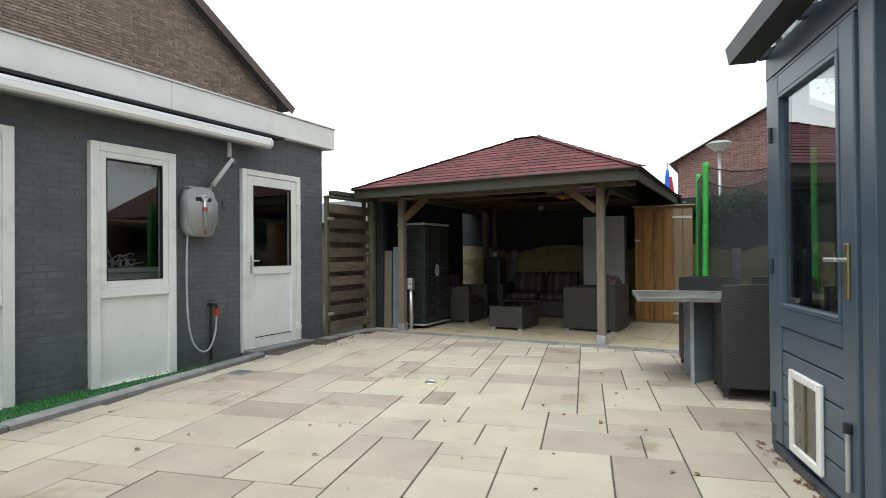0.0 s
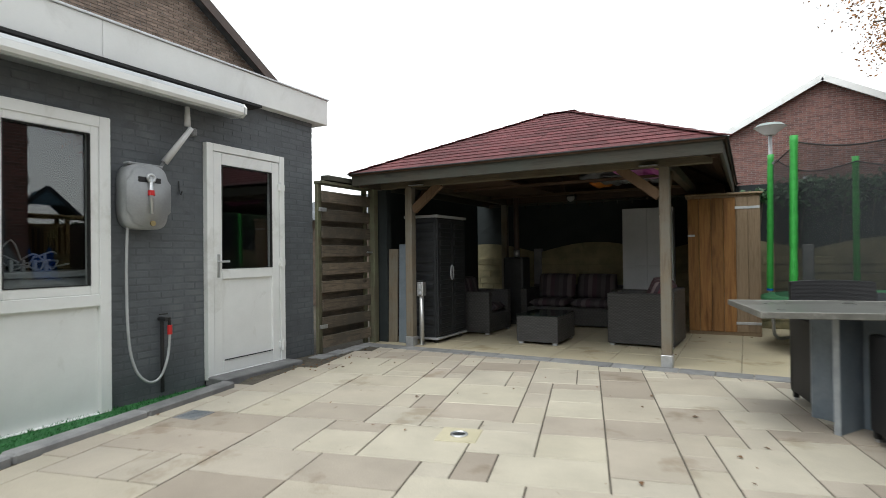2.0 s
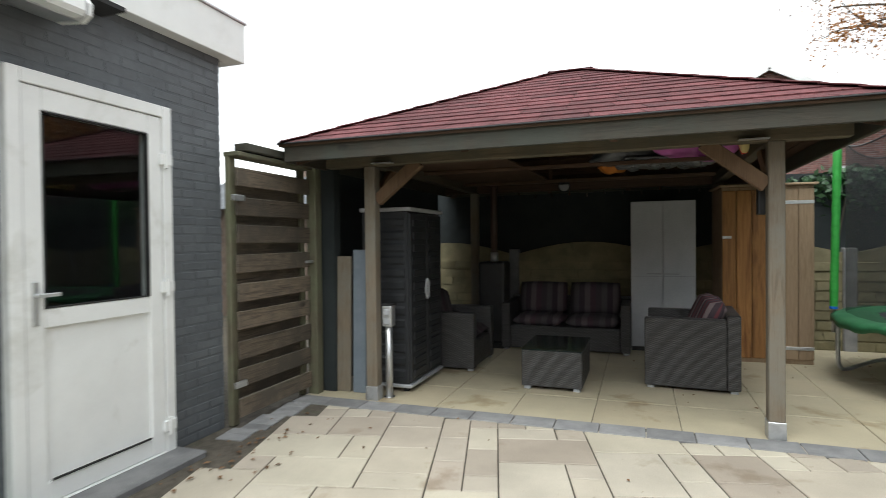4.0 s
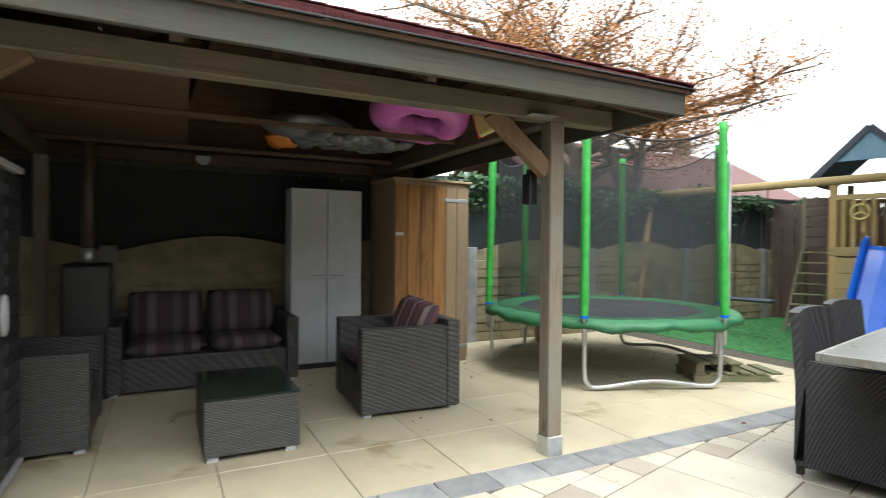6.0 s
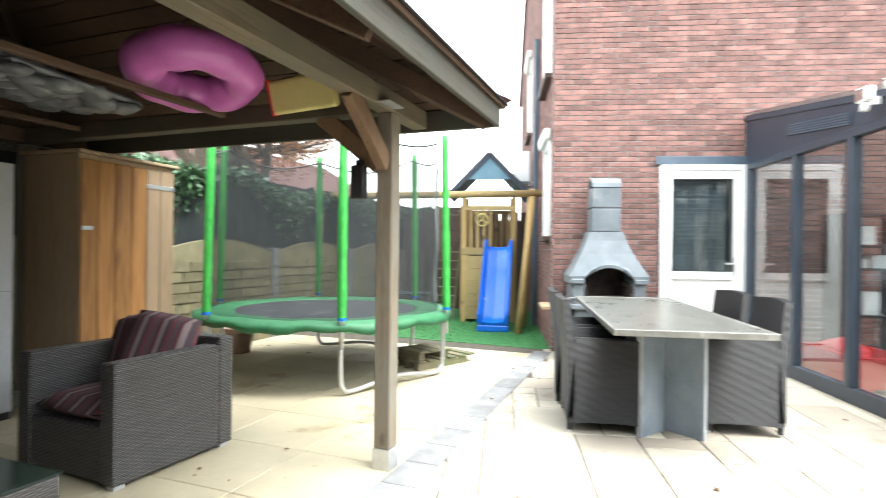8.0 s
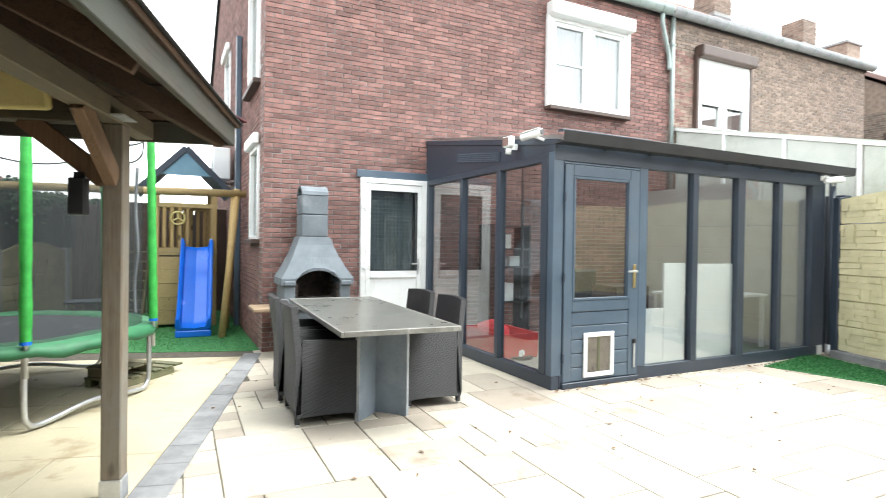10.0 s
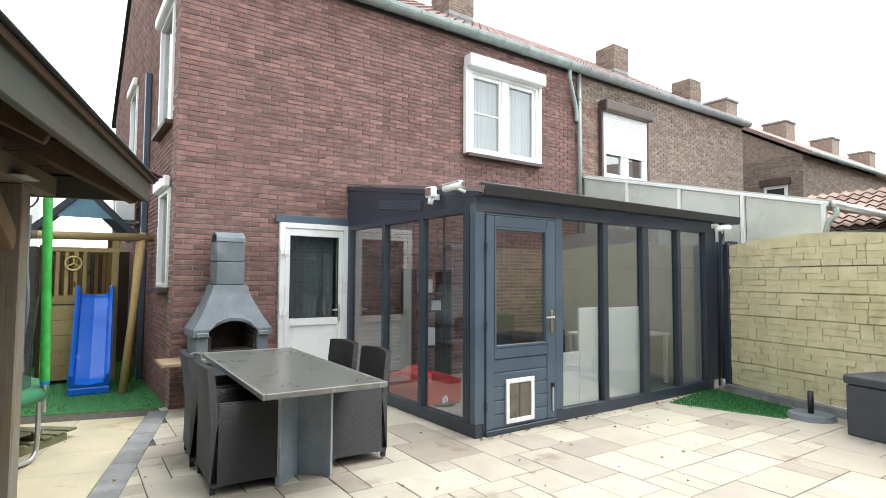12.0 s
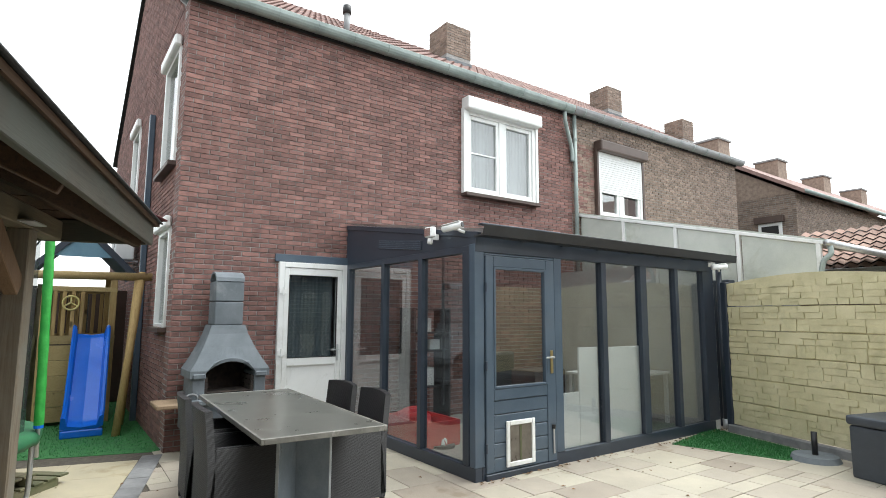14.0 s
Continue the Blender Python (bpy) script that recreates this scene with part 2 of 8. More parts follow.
def woven(name, c1, c2, size=0.012):
    """Flat plastic rattan: broad bands over and under, in two tones, with shade painted into the dips."""
    mat, nodes, links, b = shader(name, c1, 0.5)
    vec = coords(nodes, links)
    sep = nodes.new("ShaderNodeSeparateXYZ")
    links.new(vec, sep.inputs[0])

    def m(op, a, c=None):
        k = nodes.new("ShaderNodeMath")
        k.operation = op
        for i, v in enumerate((a, c)):
            if v is None:
                continue
            if isinstance(v, (int, float)):
                k.inputs[i].default_value = v
            else:
                links.new(v, k.inputs[i])
        return k.outputs[0]

    row = m("DIVIDE", sep.outputs[2], size)
    along = m("DIVIDE", m("ADD", sep.outputs[0], sep.outputs[1]), size * 2.6)
    odd = m("MULTIPLY", m("MODULO", m("FLOOR", row), 2.0), math.pi)
    wave_a = m("SINE", m("ADD", m("MULTIPLY", along, math.pi), odd))
    arch = m("ABSOLUTE", m("SINE", m("MULTIPLY", row, math.pi)))
    height = m("MULTIPLY", arch, m("ADD", m("MULTIPLY", wave_a, 0.26), 0.74))
    # tone follows weave height, so the creases carry their shade in the colour
    r = ramp(nodes, [(0.0, tuple(c * 0.25 for c in c1)), (0.45, c1), (1.0, c2)])
    links.new(height, r.inputs[0])
    big = noisy(nodes, links, coords(nodes, links, (5.0, 5.0, 1.0 / size)), 1.0, 2)
    col = mixer(nodes, links, r.outputs[0], big, 0.75, "OVERLAY")
    links.new(col, b.inputs["Base Color"])
    bump(nodes, links, b, height, 0.8, 0.006)
    return mat


def striped(name, tones, axis=0, period=0.5):
    """Woven cloth with soft stripes along an axis of the object."""
    mat, nodes, links, b = shader(name, tones[0], 0.95)
    vec = coords(nodes, links)
    sep = nodes.new("ShaderNodeSeparateXYZ")
    links.new(vec, sep.inputs[0])
    d = nodes.new("ShaderNodeMath")
    d.operation = "DIVIDE"
    d.inputs[1].default_value = period
    links.new(sep.outputs[axis], d.inputs[0])
    fr = nodes.new("ShaderNodeMath")
    fr.operation = "FRACT"
    links.new(d.outputs[0], fr.inputs[0])
    k = len(tones)
    r = ramp(nodes, [(0.0, tones[0])] + [(i / k, tones[i]) for i in range(1, k - 1)] + [(1 - 1 / k, tones[-1])])
    r.color_ramp.interpolation = "CONSTANT"
    links.new(fr.outputs[0], r.inputs[0])
    fine = noisy(nodes, links, vec, 240.0, 2)
    links.new(mixer(nodes, links, r.outputs[0], fine, 0.25, "OVERLAY"), b.inputs["Base Color"])
    bump(nodes, links, b, fine, 0.4, 0.003)
    return mat


M = {}
M["paint_brick"] = mottled("dark_grey_masonry_paint", (0.088, 0.097, 0.106), (0.122, 0.133, 0.144), 5, 0.62, relief=0.5, fine=45, vary=0.05, stain=(0.135, 0.143, 0.15), stain_scale=2.5)
M["paint_joint"] = mottled("dark_grey_painted_joint", (0.080, 0.089, 0.098), (0.110, 0.121, 0.132), 6, 0.7, relief=0.4)
M["pvc"] = mottled("white_plastic_frame", (0.80, 0.81, 0.80), (0.86, 0.87, 0.86), 3, 0.35, relief=0.03, stain=(0.62, 0.62, 0.58), stain_scale=1.8)
M["pvc_dirty"] = mottled("white_fascia_board", (0.80, 0.81, 0.80), (0.86, 0.87, 0.86), 2, 0.4, relief=0.03, stain=(0.68, 0.68, 0.66))
M["rubber"] = mottled("black_rubber_seal", (0.015, 0.015, 0.015), (0.025, 0.025, 0.025), 10, 0.7)
M["glass"] = pane_glass("window_glass", (0.86, 0.88, 0.88), gloss=0.11)
M["dark_glass"] = pane_glass("tinted_window_glass", (0.78, 0.80, 0.80))
M["paver"] = mottled("sand_coloured_paving_slab", (0.405, 0.362, 0.292), (0.50, 0.45, 0.37), 2.2, 0.75, relief=0.35, fine=120, vary=0.17, stain=(0.335, 0.285, 0.22), stain_scale=1.25, space="Object")
M["slab"] = mottled("yellowish_concrete_slab", (0.39, 0.352, 0.24), (0.48, 0.435, 0.31), 1.8, 0.7, relief=0.35, fine=110, vary=0.10, stain=(0.31, 0.25, 0.16), stain_scale=0.9)
M["bed"] = mottled("sandy_joint_bed", (0.055, 0.047, 0.036), (0.105, 0.09, 0.07), 14, 0.95, relief=0.6, fine=200, stain=(0.05, 0.06, 0.03), stain_scale=3)
M["kerb"] = mottled("grey_concrete_kerb", (0.17, 0.17, 0.175), (0.25, 0.25, 0.25), 6, 0.8, relief=0.5, fine=140, vary=0.22)
M["earth"] = mottled("dark_earth", (0.06, 0.05, 0.035), (0.10, 0.085, 0.06), 6, 0.95, relief=0.8)
M["turf"] = mottled("artificial_turf", (0.020, 0.115, 0.030), (0.045, 0.20, 0.055), 14, 0.8, relief=0.9, fine=260)
M["brick"] = mottled("red_brown_facing_brick", (0.150, 0.077, 0.066), (0.258, 0.136, 0.117), 9, 0.85, relief=0.6, fine=150, vary=0.30)
M["brick_far"] = mottled("brown_weathered_brick", (0.180, 0.132, 0.104), (0.275, 0.210, 0.168), 9, 0.88, relief=0.6, fine=150, vary=0.25)
M["mortar"] = mottled("grey_mortar", (0.25, 0.245, 0.235), (0.35, 0.34, 0.33), 12, 0.95, relief=0.6, fine=160)
M["zinc"] = mottled("weathered_zinc", (0.24, 0.285, 0.272), (0.33, 0.38, 0.365), 3, 0.5, 0.25, relief=0.1, stain=(0.18, 0.23, 0.21))
M["alu_blue"] = mottled("blue_grey_painted_frame", (0.060, 0.088, 0.122), (0.080, 0.112, 0.150), 2, 0.36, relief=0.05, stain=(0.085, 0.11, 0.14), stain_scale=2)
M["alu_dark"] = mottled("dark_blue_grey_metal", (0.028, 0.038, 0.055), (0.038, 0.050, 0.070), 2, 0.35, relief=0.04)
M["alu"] = mottled("brushed_aluminium", (0.55, 0.56, 0.57), (0.66, 0.67, 0.68), 3, 0.38, 0.85, relief=0.05)
M["galv"] = mottled("galvanised_steel", (0.50, 0.51, 0.52), (0.62, 0.63, 0.64), 14, 0.42, 0.8, relief=0.08)
M["chrome"] = mottled("polished_steel", (0.70, 0.70, 0.70), (0.78, 0.78, 0.78), 4, 0.18, 1.0, relief=0.0)
M["post_wood"] = timber("weathered_grey_brown_timber", (0.135, 0.105, 0.072), (0.195, 0.158, 0.112), "z", grey=(0.185, 0.172, 0.14), vary=0.1)
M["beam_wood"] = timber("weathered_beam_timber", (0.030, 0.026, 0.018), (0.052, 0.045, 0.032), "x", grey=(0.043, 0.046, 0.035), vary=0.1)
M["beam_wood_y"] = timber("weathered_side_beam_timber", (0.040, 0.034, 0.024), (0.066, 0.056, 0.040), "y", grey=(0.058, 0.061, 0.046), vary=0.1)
# brown stain darkened further: the shade under the roof is in this colour
M["ceil_wood"] = timber("shade_dark_stained_board", (0.036, 0.019, 0.010), (0.066, 0.035, 0.018), "x", vary=0.2)
M["brace_wood"] = timber("brown_stained_timber", (0.105, 0.06, 0.03), (0.15, 0.09, 0.048), "z", vary=0.1)
M["slat_wood"] = timber("weathered_slat_timber", (0.052, 0.040, 0.029), (0.150, 0.118, 0.085), "y", grey=(0.075, 0.064, 0.05), vary=0.3)
M["slat_post"] = timber("greenish_fence_post", (0.085, 0.075, 0.048), (0.135, 0.12, 0.08), "z", grey=(0.14, 0.15, 0.09))
M["cab_wood"] = timber("orange_stained_pine", (0.135, 0.054, 0.016), (0.32, 0.155, 0.048), "z", vary=0.22, rings=14)
M["cab_grey"] = timber("greyed_pine_board", (0.22, 0.15, 0.085), (0.31, 0.22, 0.14), "z", vary=0.1)
M["play_wood"] = timber("impregnated_yellow_pine", (0.30, 0.20, 0.075), (0.40, 0.28, 0.12), "z", vary=0.15)
M["play_wood_y"] = timber("impregnated_round_pine", (0.27, 0.20, 0.085), (0.36, 0.27, 0.125), "x", vary=0.15)
M["old_wood"] = timber("mossy_old_pallet_wood", (0.13, 0.11, 0.07), (0.20, 0.17, 0.11), "x", grey=(0.11, 0.12, 0.06))
M["shingle"] = mottled("dark_red_bitumen_shingle", (0.085, 0.024, 0.027), (0.145, 0.045, 0.048), 12, 0.9, relief=0.9, fine=280, vary=0.28)
M["felt"] = mottled("black_roofing_felt", (0.018, 0.018, 0.019), (0.03, 0.03, 0.031), 8, 0.85, relief=0.6)
M["roof_tile"] = mottled("red_clay_roof_tile", (0.20, 0.120, 0.105), (0.29, 0.195, 0.172), 4, 0.8, relief=0.4, vary=0.25)
M["roof_dark"] = mottled("dark_weathered_red_roof", (0.095, 0.045, 0.040), (0.14, 0.07, 0.062), 5, 0.85, relief=0.5, fine=40)
M["slate"] = mottled("grey_slate_roofing", (0.10, 0.11, 0.12), (0.17, 0.18, 0.19), 6, 0.7, relief=0.4, vary=0.2)
M["rattan"] = woven("dark_grey_plastic_rattan", (0.052, 0.050, 0.050), (0.108, 0.104, 0.102), 0.0095)
M["rattan_black"] = woven("black_plastic_rattan", (0.012, 0.012, 0.014), (0.026, 0.026, 0.029), 0.006)
M["cushion"] = striped("striped_cushion_cloth", [(0.045, 0.035, 0.040), (0.070, 0.060, 0.064), (0.036, 0.025, 0.032), (0.095, 0.078, 0.082), (0.055, 0.030, 0.040)], 0, 0.34)
M["cushion_red"] = striped("red_striped_cushion_cloth", [(0.10, 0.035, 0.045), (0.22, 0.17, 0.17), (0.07, 0.05, 0.06), (0.16, 0.05, 0.06), (0.09, 0.07, 0.08)], 0, 0.13)
M["locker"] = mottled("black_ribbed_resin", (0.020, 0.022, 0.025), (0.030, 0.032, 0.036), 6, 0.42, relief=0.15)
M["resin_grey"] = mottled("grey_resin_edging", (0.34, 0.35, 0.37), (0.42, 0.43, 0.45), 6, 0.5, relief=0.1)
M["wardrobe"] = mottled("pale_grey_wardrobe_foil", (0.36, 0.37, 0.39), (0.43, 0.44, 0.46), 2, 0.55, relief=0.04)
M["black_plastic"] = mottled("black_plastic", (0.014, 0.014, 0.015), (0.024, 0.024, 0.026), 8, 0.45, relief=0.05)
M["grey_plastic"] = mottled("mid_grey_plastic", (0.19, 0.195, 0.20), (0.25, 0.255, 0.26), 4, 0.42, relief=0.05)
M["reel"] = mottled("light_grey_reel_plastic", (0.30, 0.31, 0.32), (0.38, 0.39, 0.40), 4, 0.4, relief=0.05)
M["blue_crate"] = mottled("dark_blue_grey_resin", (0.045, 0.053, 0.066), (0.06, 0.07, 0.085), 5, 0.5, relief=0.15)
M["concrete_fence"] = mottled("ochre_painted_concrete", (0.56, 0.51, 0.31), (0.66, 0.60, 0.39), 5, 0.85, relief=0.9, fine=60, vary=0.03, stain=(0.47, 0.43, 0.26), stain_scale=4)
M["fence_back"] = mottled("weathered_olive_concrete", (0.17, 0.15, 0.085), (0.25, 0.22, 0.13), 5, 0.85, relief=0.7, fine=90, vary=0.12, stain=(0.12, 0.12, 0.07), stain_scale=2)
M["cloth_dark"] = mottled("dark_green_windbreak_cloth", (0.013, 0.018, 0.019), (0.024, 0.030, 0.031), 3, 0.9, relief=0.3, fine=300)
M["green_foam"] = mottled("bright_green_foam_sleeve", (0.026, 0.28, 0.038), (0.048, 0.37, 0.06), 14, 0.55, relief=0.3)
M["green_pad"] = mottled("green_trampoline_padding", (0.016, 0.105, 0.042), (0.030, 0.155, 0.062), 7, 0.6, relief=0.3, stain=(0.05, 0.12, 0.06), stain_scale=3)
M["mat"] = mottled("black_jumping_mat", (0.020, 0.022, 0.026), (0.035, 0.037, 0.042), 5, 0.7, relief=0.3, stain=(0.10, 0.10, 0.11), stain_scale=4.5)
M["net"] = netting("black_safety_net", (0.022, 0.026, 0.028), 0.46)
M["slide"] = mottled("blue_slide_plastic", (0.010, 0.125, 0.62), (0.014, 0.15, 0.70), 3, 0.24, relief=0.03, stain=(0.02, 0.14, 0.56), stain_scale=2.4)
M["blue_cloth"] = mottled("petrol_blue_roof_boards", (0.035, 0.10, 0.155), (0.055, 0.14, 0.20), 4, 0.6, relief=0.2)
M["bbq"] = mottled("grey_cast_concrete", (0.13, 0.15, 0.168), (0.185, 0.207, 0.226), 5, 0.8, relief=0.6, fine=120, stain=(0.25, 0.27, 0.28), stain_scale=3)
M["soot"] = mottled("sooty_firebrick", (0.025, 0.02, 0.018), (0.075, 0.055, 0.045), 12, 0.95, relief=0.6, vary=0.3)
M["table_top"] = mottled("polished_grey_composite_stone", (0.088, 0.088, 0.078), (0.115, 0.114, 0.102), 3, 0.3, relief=0.0, fine=12, stain=(0.15, 0.148, 0.132), stain_scale=2.2)
M["table_edge"] = mottled("pale_worn_table_edge", (0.125, 0.122, 0.108), (0.20, 0.195, 0.175), 9, 0.4, relief=0.2, stain=(0.36, 0.35, 0.32), stain_scale=6)
M["table_leg"] = mottled("blue_grey_weathered_board", (0.15, 0.18, 0.215), (0.21, 0.245, 0.285), 4, 0.6, relief=0.3, stain=(0.24, 0.27, 0.30), stain_scale=3)
M["pink"] = mottled("pink_inflatable_vinyl", (0.40, 0.095, 0.33), (0.48, 0.13, 0.40), 3, 0.35, relief=0.05)
M["yellow_vinyl"] = mottled("cream_yellow_vinyl", (0.52, 0.44, 0.16), (0.60, 0.52, 0.22), 3, 0.5, relief=0.1)
M["orange_vinyl"] = mottled("orange_vinyl", (0.48, 0.14, 0.02), (0.55, 0.19, 0.03), 3, 0.5, relief=0.1)
M["grey_vinyl"] = mottled("grey_vinyl", (0.11, 0.115, 0.125), (0.19, 0.195, 0.205), 5, 0.45, relief=0.1)
M["polycarbonate"] = mottled("milky_corrugated_sheet", (0.50, 0.53, 0.49), (0.60, 0.62, 0.57), 2, 0.4, relief=0.1, stain=(0.36, 0.38, 0.30), stain_scale=1.2)
M["leaf_ivy"] = mottled("dark_ivy_leaf", (0.022, 0.060, 0.022), (0.055, 0.115, 0.050), 3, 0.5, relief=0.1, vary=0.4)
M["leaf_autumn"] = mottled("russet_autumn_leaf", (0.26, 0.105, 0.030), (0.38, 0.18, 0.06), 3, 0.7, relief=0.1, vary=0.35)
M["bark"] = mottled("grey_brown_bark", (0.075, 0.06, 0.045), (0.13, 0.105, 0.08), 14, 0.95, relief=0.9, fine=60)
M["interior"] = mottled("pale_interior_plaster", (0.50, 0.49, 0.46), (0.57, 0.56, 0.53), 2, 0.85, relief=0.05)
M["floor_in"] = mottled("grey_interior_floor", (0.20, 0.195, 0.18), (0.27, 0.26, 0.24), 3, 0.5, relief=0.1)
M["white_board"] = mottled("white_lacquered_board", (0.74, 0.75, 0.74), (0.79, 0.80, 0.79), 2, 0.4, relief=0.02)
M["red_plastic"] = mottled("red_plastic", (0.50, 0.015, 0.018), (0.60, 0.03, 0.03), 3, 0.4, relief=0.05)
M["red_cloth"] = mottled("red_cloth", (0.38, 0.02, 0.03), (0.50, 0.04, 0.05), 9, 0.9, relief=0.3)
M["cable"] = mottled("pale_cable_sheath", (0.58, 0.58, 0.58), (0.68, 0.68, 0.68), 5, 0.5, relief=0.0)
M["hose"] = mottled("pale_grey_garden_hose", (0.42, 0.43, 0.44), (0.50, 0.51, 0.52), 5, 0.5, relief=0.05)
M["brass"] = mottled("dull_brass", (0.42, 0.33, 0.16), (0.50, 0.41, 0.22), 8, 0.35, 0.9, relief=0.05)
M["shutter"] = mottled("white_roller_slat", (0.66, 0.67, 0.67), (0.72, 0.73, 0.73), 2, 0.45, relief=0.02)
M["brown_frame"] = mottled("dark_brown_painted_wood", (0.06, 0.038, 0.030), (0.085, 0.055, 0.045), 4, 0.5, relief=0.1)
M["fibre"] = mottled("pale_worn_roof_tile", (0.25, 0.155, 0.122), (0.33, 0.23, 0.185), 3, 0.85, relief=0.4, vary=0.25)
M["leaf_dead"] = mottled("brown_fallen_leaf", (0.10, 0.05, 0.022), (0.19, 0.105, 0.05), 4, 0.9, relief=0.1, vary=0.4)
M["blind"] = mottled("dark_lattice_curtain", (0.17, 0.20, 0.215), (0.22, 0.25, 0.265), 30, 0.45)
M["leg_edge"] = mottled("dull_pale_edge_strip", (0.26, 0.28, 0.30), (0.36, 0.38, 0.40), 8, 0.5, relief=0.1)
# one timber twice: front beam paler as if lit, side beams darker as if shaded
M["ring_wood"] = timber("olive_brown_lit_beam_timber", (0.080, 0.062, 0.036), (0.125, 0.098, 0.060), "x", grey=(0.085, 0.075, 0.05), vary=0.1)
M["ring_wood_y"] = timber("olive_brown_shaded_beam_timber", (0.055, 0.040, 0.024), (0.085, 0.064, 0.040), "y", grey=(0.06, 0.05, 0.034), vary=0.1)
M["quilt"] = mottled("grey_white_quilted_vinyl", (0.085, 0.09, 0.10), (0.20, 0.205, 0.21), 9, 0.45, relief=0.2, vary=0.2)
M["cloth_curtain"] = mottled("blue_grey_curtain_cloth", (0.12, 0.155, 0.18), (0.17, 0.21, 0.235), 14, 0.8, relief=0.2)
M["blue_board"] = mottled("light_blue_gable_board", (0.10, 0.20, 0.28), (0.14, 0.26, 0.34), 4, 0.6, relief=0.1)


# ---- frames of reference: the garden runs along x and y, the house is turned ----
HOUSE = pose(2.604, 7.554, 0, 0, 0, -164.29)  # local x: out from the back wall, local y: along it, away from the corner
SHED = pose(0, 0, 0, 0, 0, 1.0)  # the shed's own axes: its face lies at local x = SX
I4 = Matrix.Identity(4)


def hp(d, s, z=0.0, turn=0.0):
    """A pose in the house's frame."""
    return HOUSE @ pose(d, s, z, 0, 0, turn)


# ---- ground, paving beds, turf ----
ground = tagged(link_mesh("ground", box(-300, 300, -300, 300, -0.5, -0.11), M["earth"]), "dark bare earth around the paved garden", "ground", kind="structure")
bed = tagged(link_mesh("pavement", prism([(-2.98, -3.0), (3.6, -3.0), (3.6, 12.2), (-6.6, 12.2), (-6.6, 5.6), (-4.78, 5.6), (-4.66, 5.34), (-3.18, -2.0)], 0.054, "z", -0.06), M["bed"]), "sandy bed and joints under the garden paving", "pavement", kind="structure")


def turf_patch(name, outline, z0, z1, label, blades, seed):
    """Artificial turf: a mat with a pile of short blades on it."""
    base = tagged(link_mesh(name, prism(outline, z1 - z0, "z", z0), M["turf"]), label, "artificial grass", kind="structure")
    rng = random.Random(seed)
    xs, ys = [p[0] for p in outline], [p[1] for p in outline]

    def inside(x, y):
        hit = False
        for i in range(len(outline)):
            (x0, y0), (x1, y1) = outline[i], outline[i - 1]
            if (y0 > y) != (y1 > y) and x < (x1 - x0) * (y - y0) / (y1 - y0) + x0:
                hit = not hit
        return hit

    verts, faces = [], []
    while len(faces) < blades:
        x, y = rng.uniform(min(xs), max(xs)), rng.uniform(min(ys), max(ys))
        if not inside(x, y):
            continue
        a, h, w = rng.uniform(0, math.tau), rng.uniform(0.012, 0.03), rng.uniform(0.0025, 0.005)
        k = len(verts)
        lx, ly = rng.uniform(-0.012, 0.012), rng.uniform(-0.012, 0.012)
        verts += [(x - w * math.cos(a), y - w * math.sin(a), z1), (x + w * math.cos(a), y + w * math.sin(a), z1), (x + lx, y + ly, z1 + h)]
        faces.append((k, k + 1, k + 2))
    me = bpy.data.meshes.new("grass_blades")
    me.from_pydata(verts, [], faces)
    me.materials.append(M["turf"])
    ob = new("grass_blades", me)
    ob.parent = base
    tagged(ob, kind="stuff")
    return base


turf_patch("turf_play_corner", [(2.72, 7.66), (3.0, 7.2), (12.0, 7.2), (12.0, 11.2), (2.84, 11.2)], -0.05, 0.0, "bright green artificial turf under the play set", 26000, 5)
turf_patch("turf_shed_strip", [(-5.0, -2.0), (-3.32, -2.0), (-4.68, 5.22), (-5.04, 5.3)], -0.10, -0.045, "narrow wedge of artificial turf along the shed", 16000, 6)
turf_patch("turf_fence_corner", [(1.62, 0.5), (1.05, 1.72), (0.02, 1.06), (0.15, 0.5)], -0.05, 0.006, "small patch of green artificial turf by the fence", 7000, 7)

# edging of the turf along the shed
edging = thing("kerb_edging", I4, "low dark grey concrete edging beside the turf strip", "kerb", kind="structure")
ea, eb = Vector((-3.27, -2.0, -0.02)), Vector((-4.645, 5.26, -0.02))
n_edge = 8
for i in range(n_edge):
    p, q = ea.lerp(eb, i / n_edge), ea.lerp(eb, (i + 1) / n_edge - 0.0012)
    part("edging_stone", bar(p + Vector((0, 0, 0.0)), q + Vector((0, 0, 0.0)), 0.13, 0.14, bevel=0.014), M["kerb"], edging)

# ---- shed ----
SX, SY1 = -4.96, 6.89
shed = thing("wall_shed", SHED, "long dark grey painted brick shed wall", "wall", kind="structure")
holes = [(3.64, 4.51, -0.1, 2.24), (5.40, 6.39, -0.05, 2.22), (1.9, 3.04, -0.1, 2.24)]
core = bmesh.new()


def wall_cells(a0, a1, z0, z1, openings):
    """Cuts a wall's face into rectangles around its openings."""
    xs = sorted({a0, a1, *[min(max(v, a0), a1) for o in openings for v in o[:2]]})
    zs = sorted({z0, z1, *[min(max(v, z0), z1) for o in openings for v in o[2:]]})
    out = []
    for i in range(len(xs) - 1):
        for j in range(len(zs) - 1):
            cx, cz = (xs[i] + xs[i + 1]) / 2, (zs[j] + zs[j + 1]) / 2
            if not any(o[0] < cx < o[1] and o[2] < cz < o[3] for o in openings):
                out.append((xs[i], xs[i + 1], zs[j], zs[j + 1]))
    return out


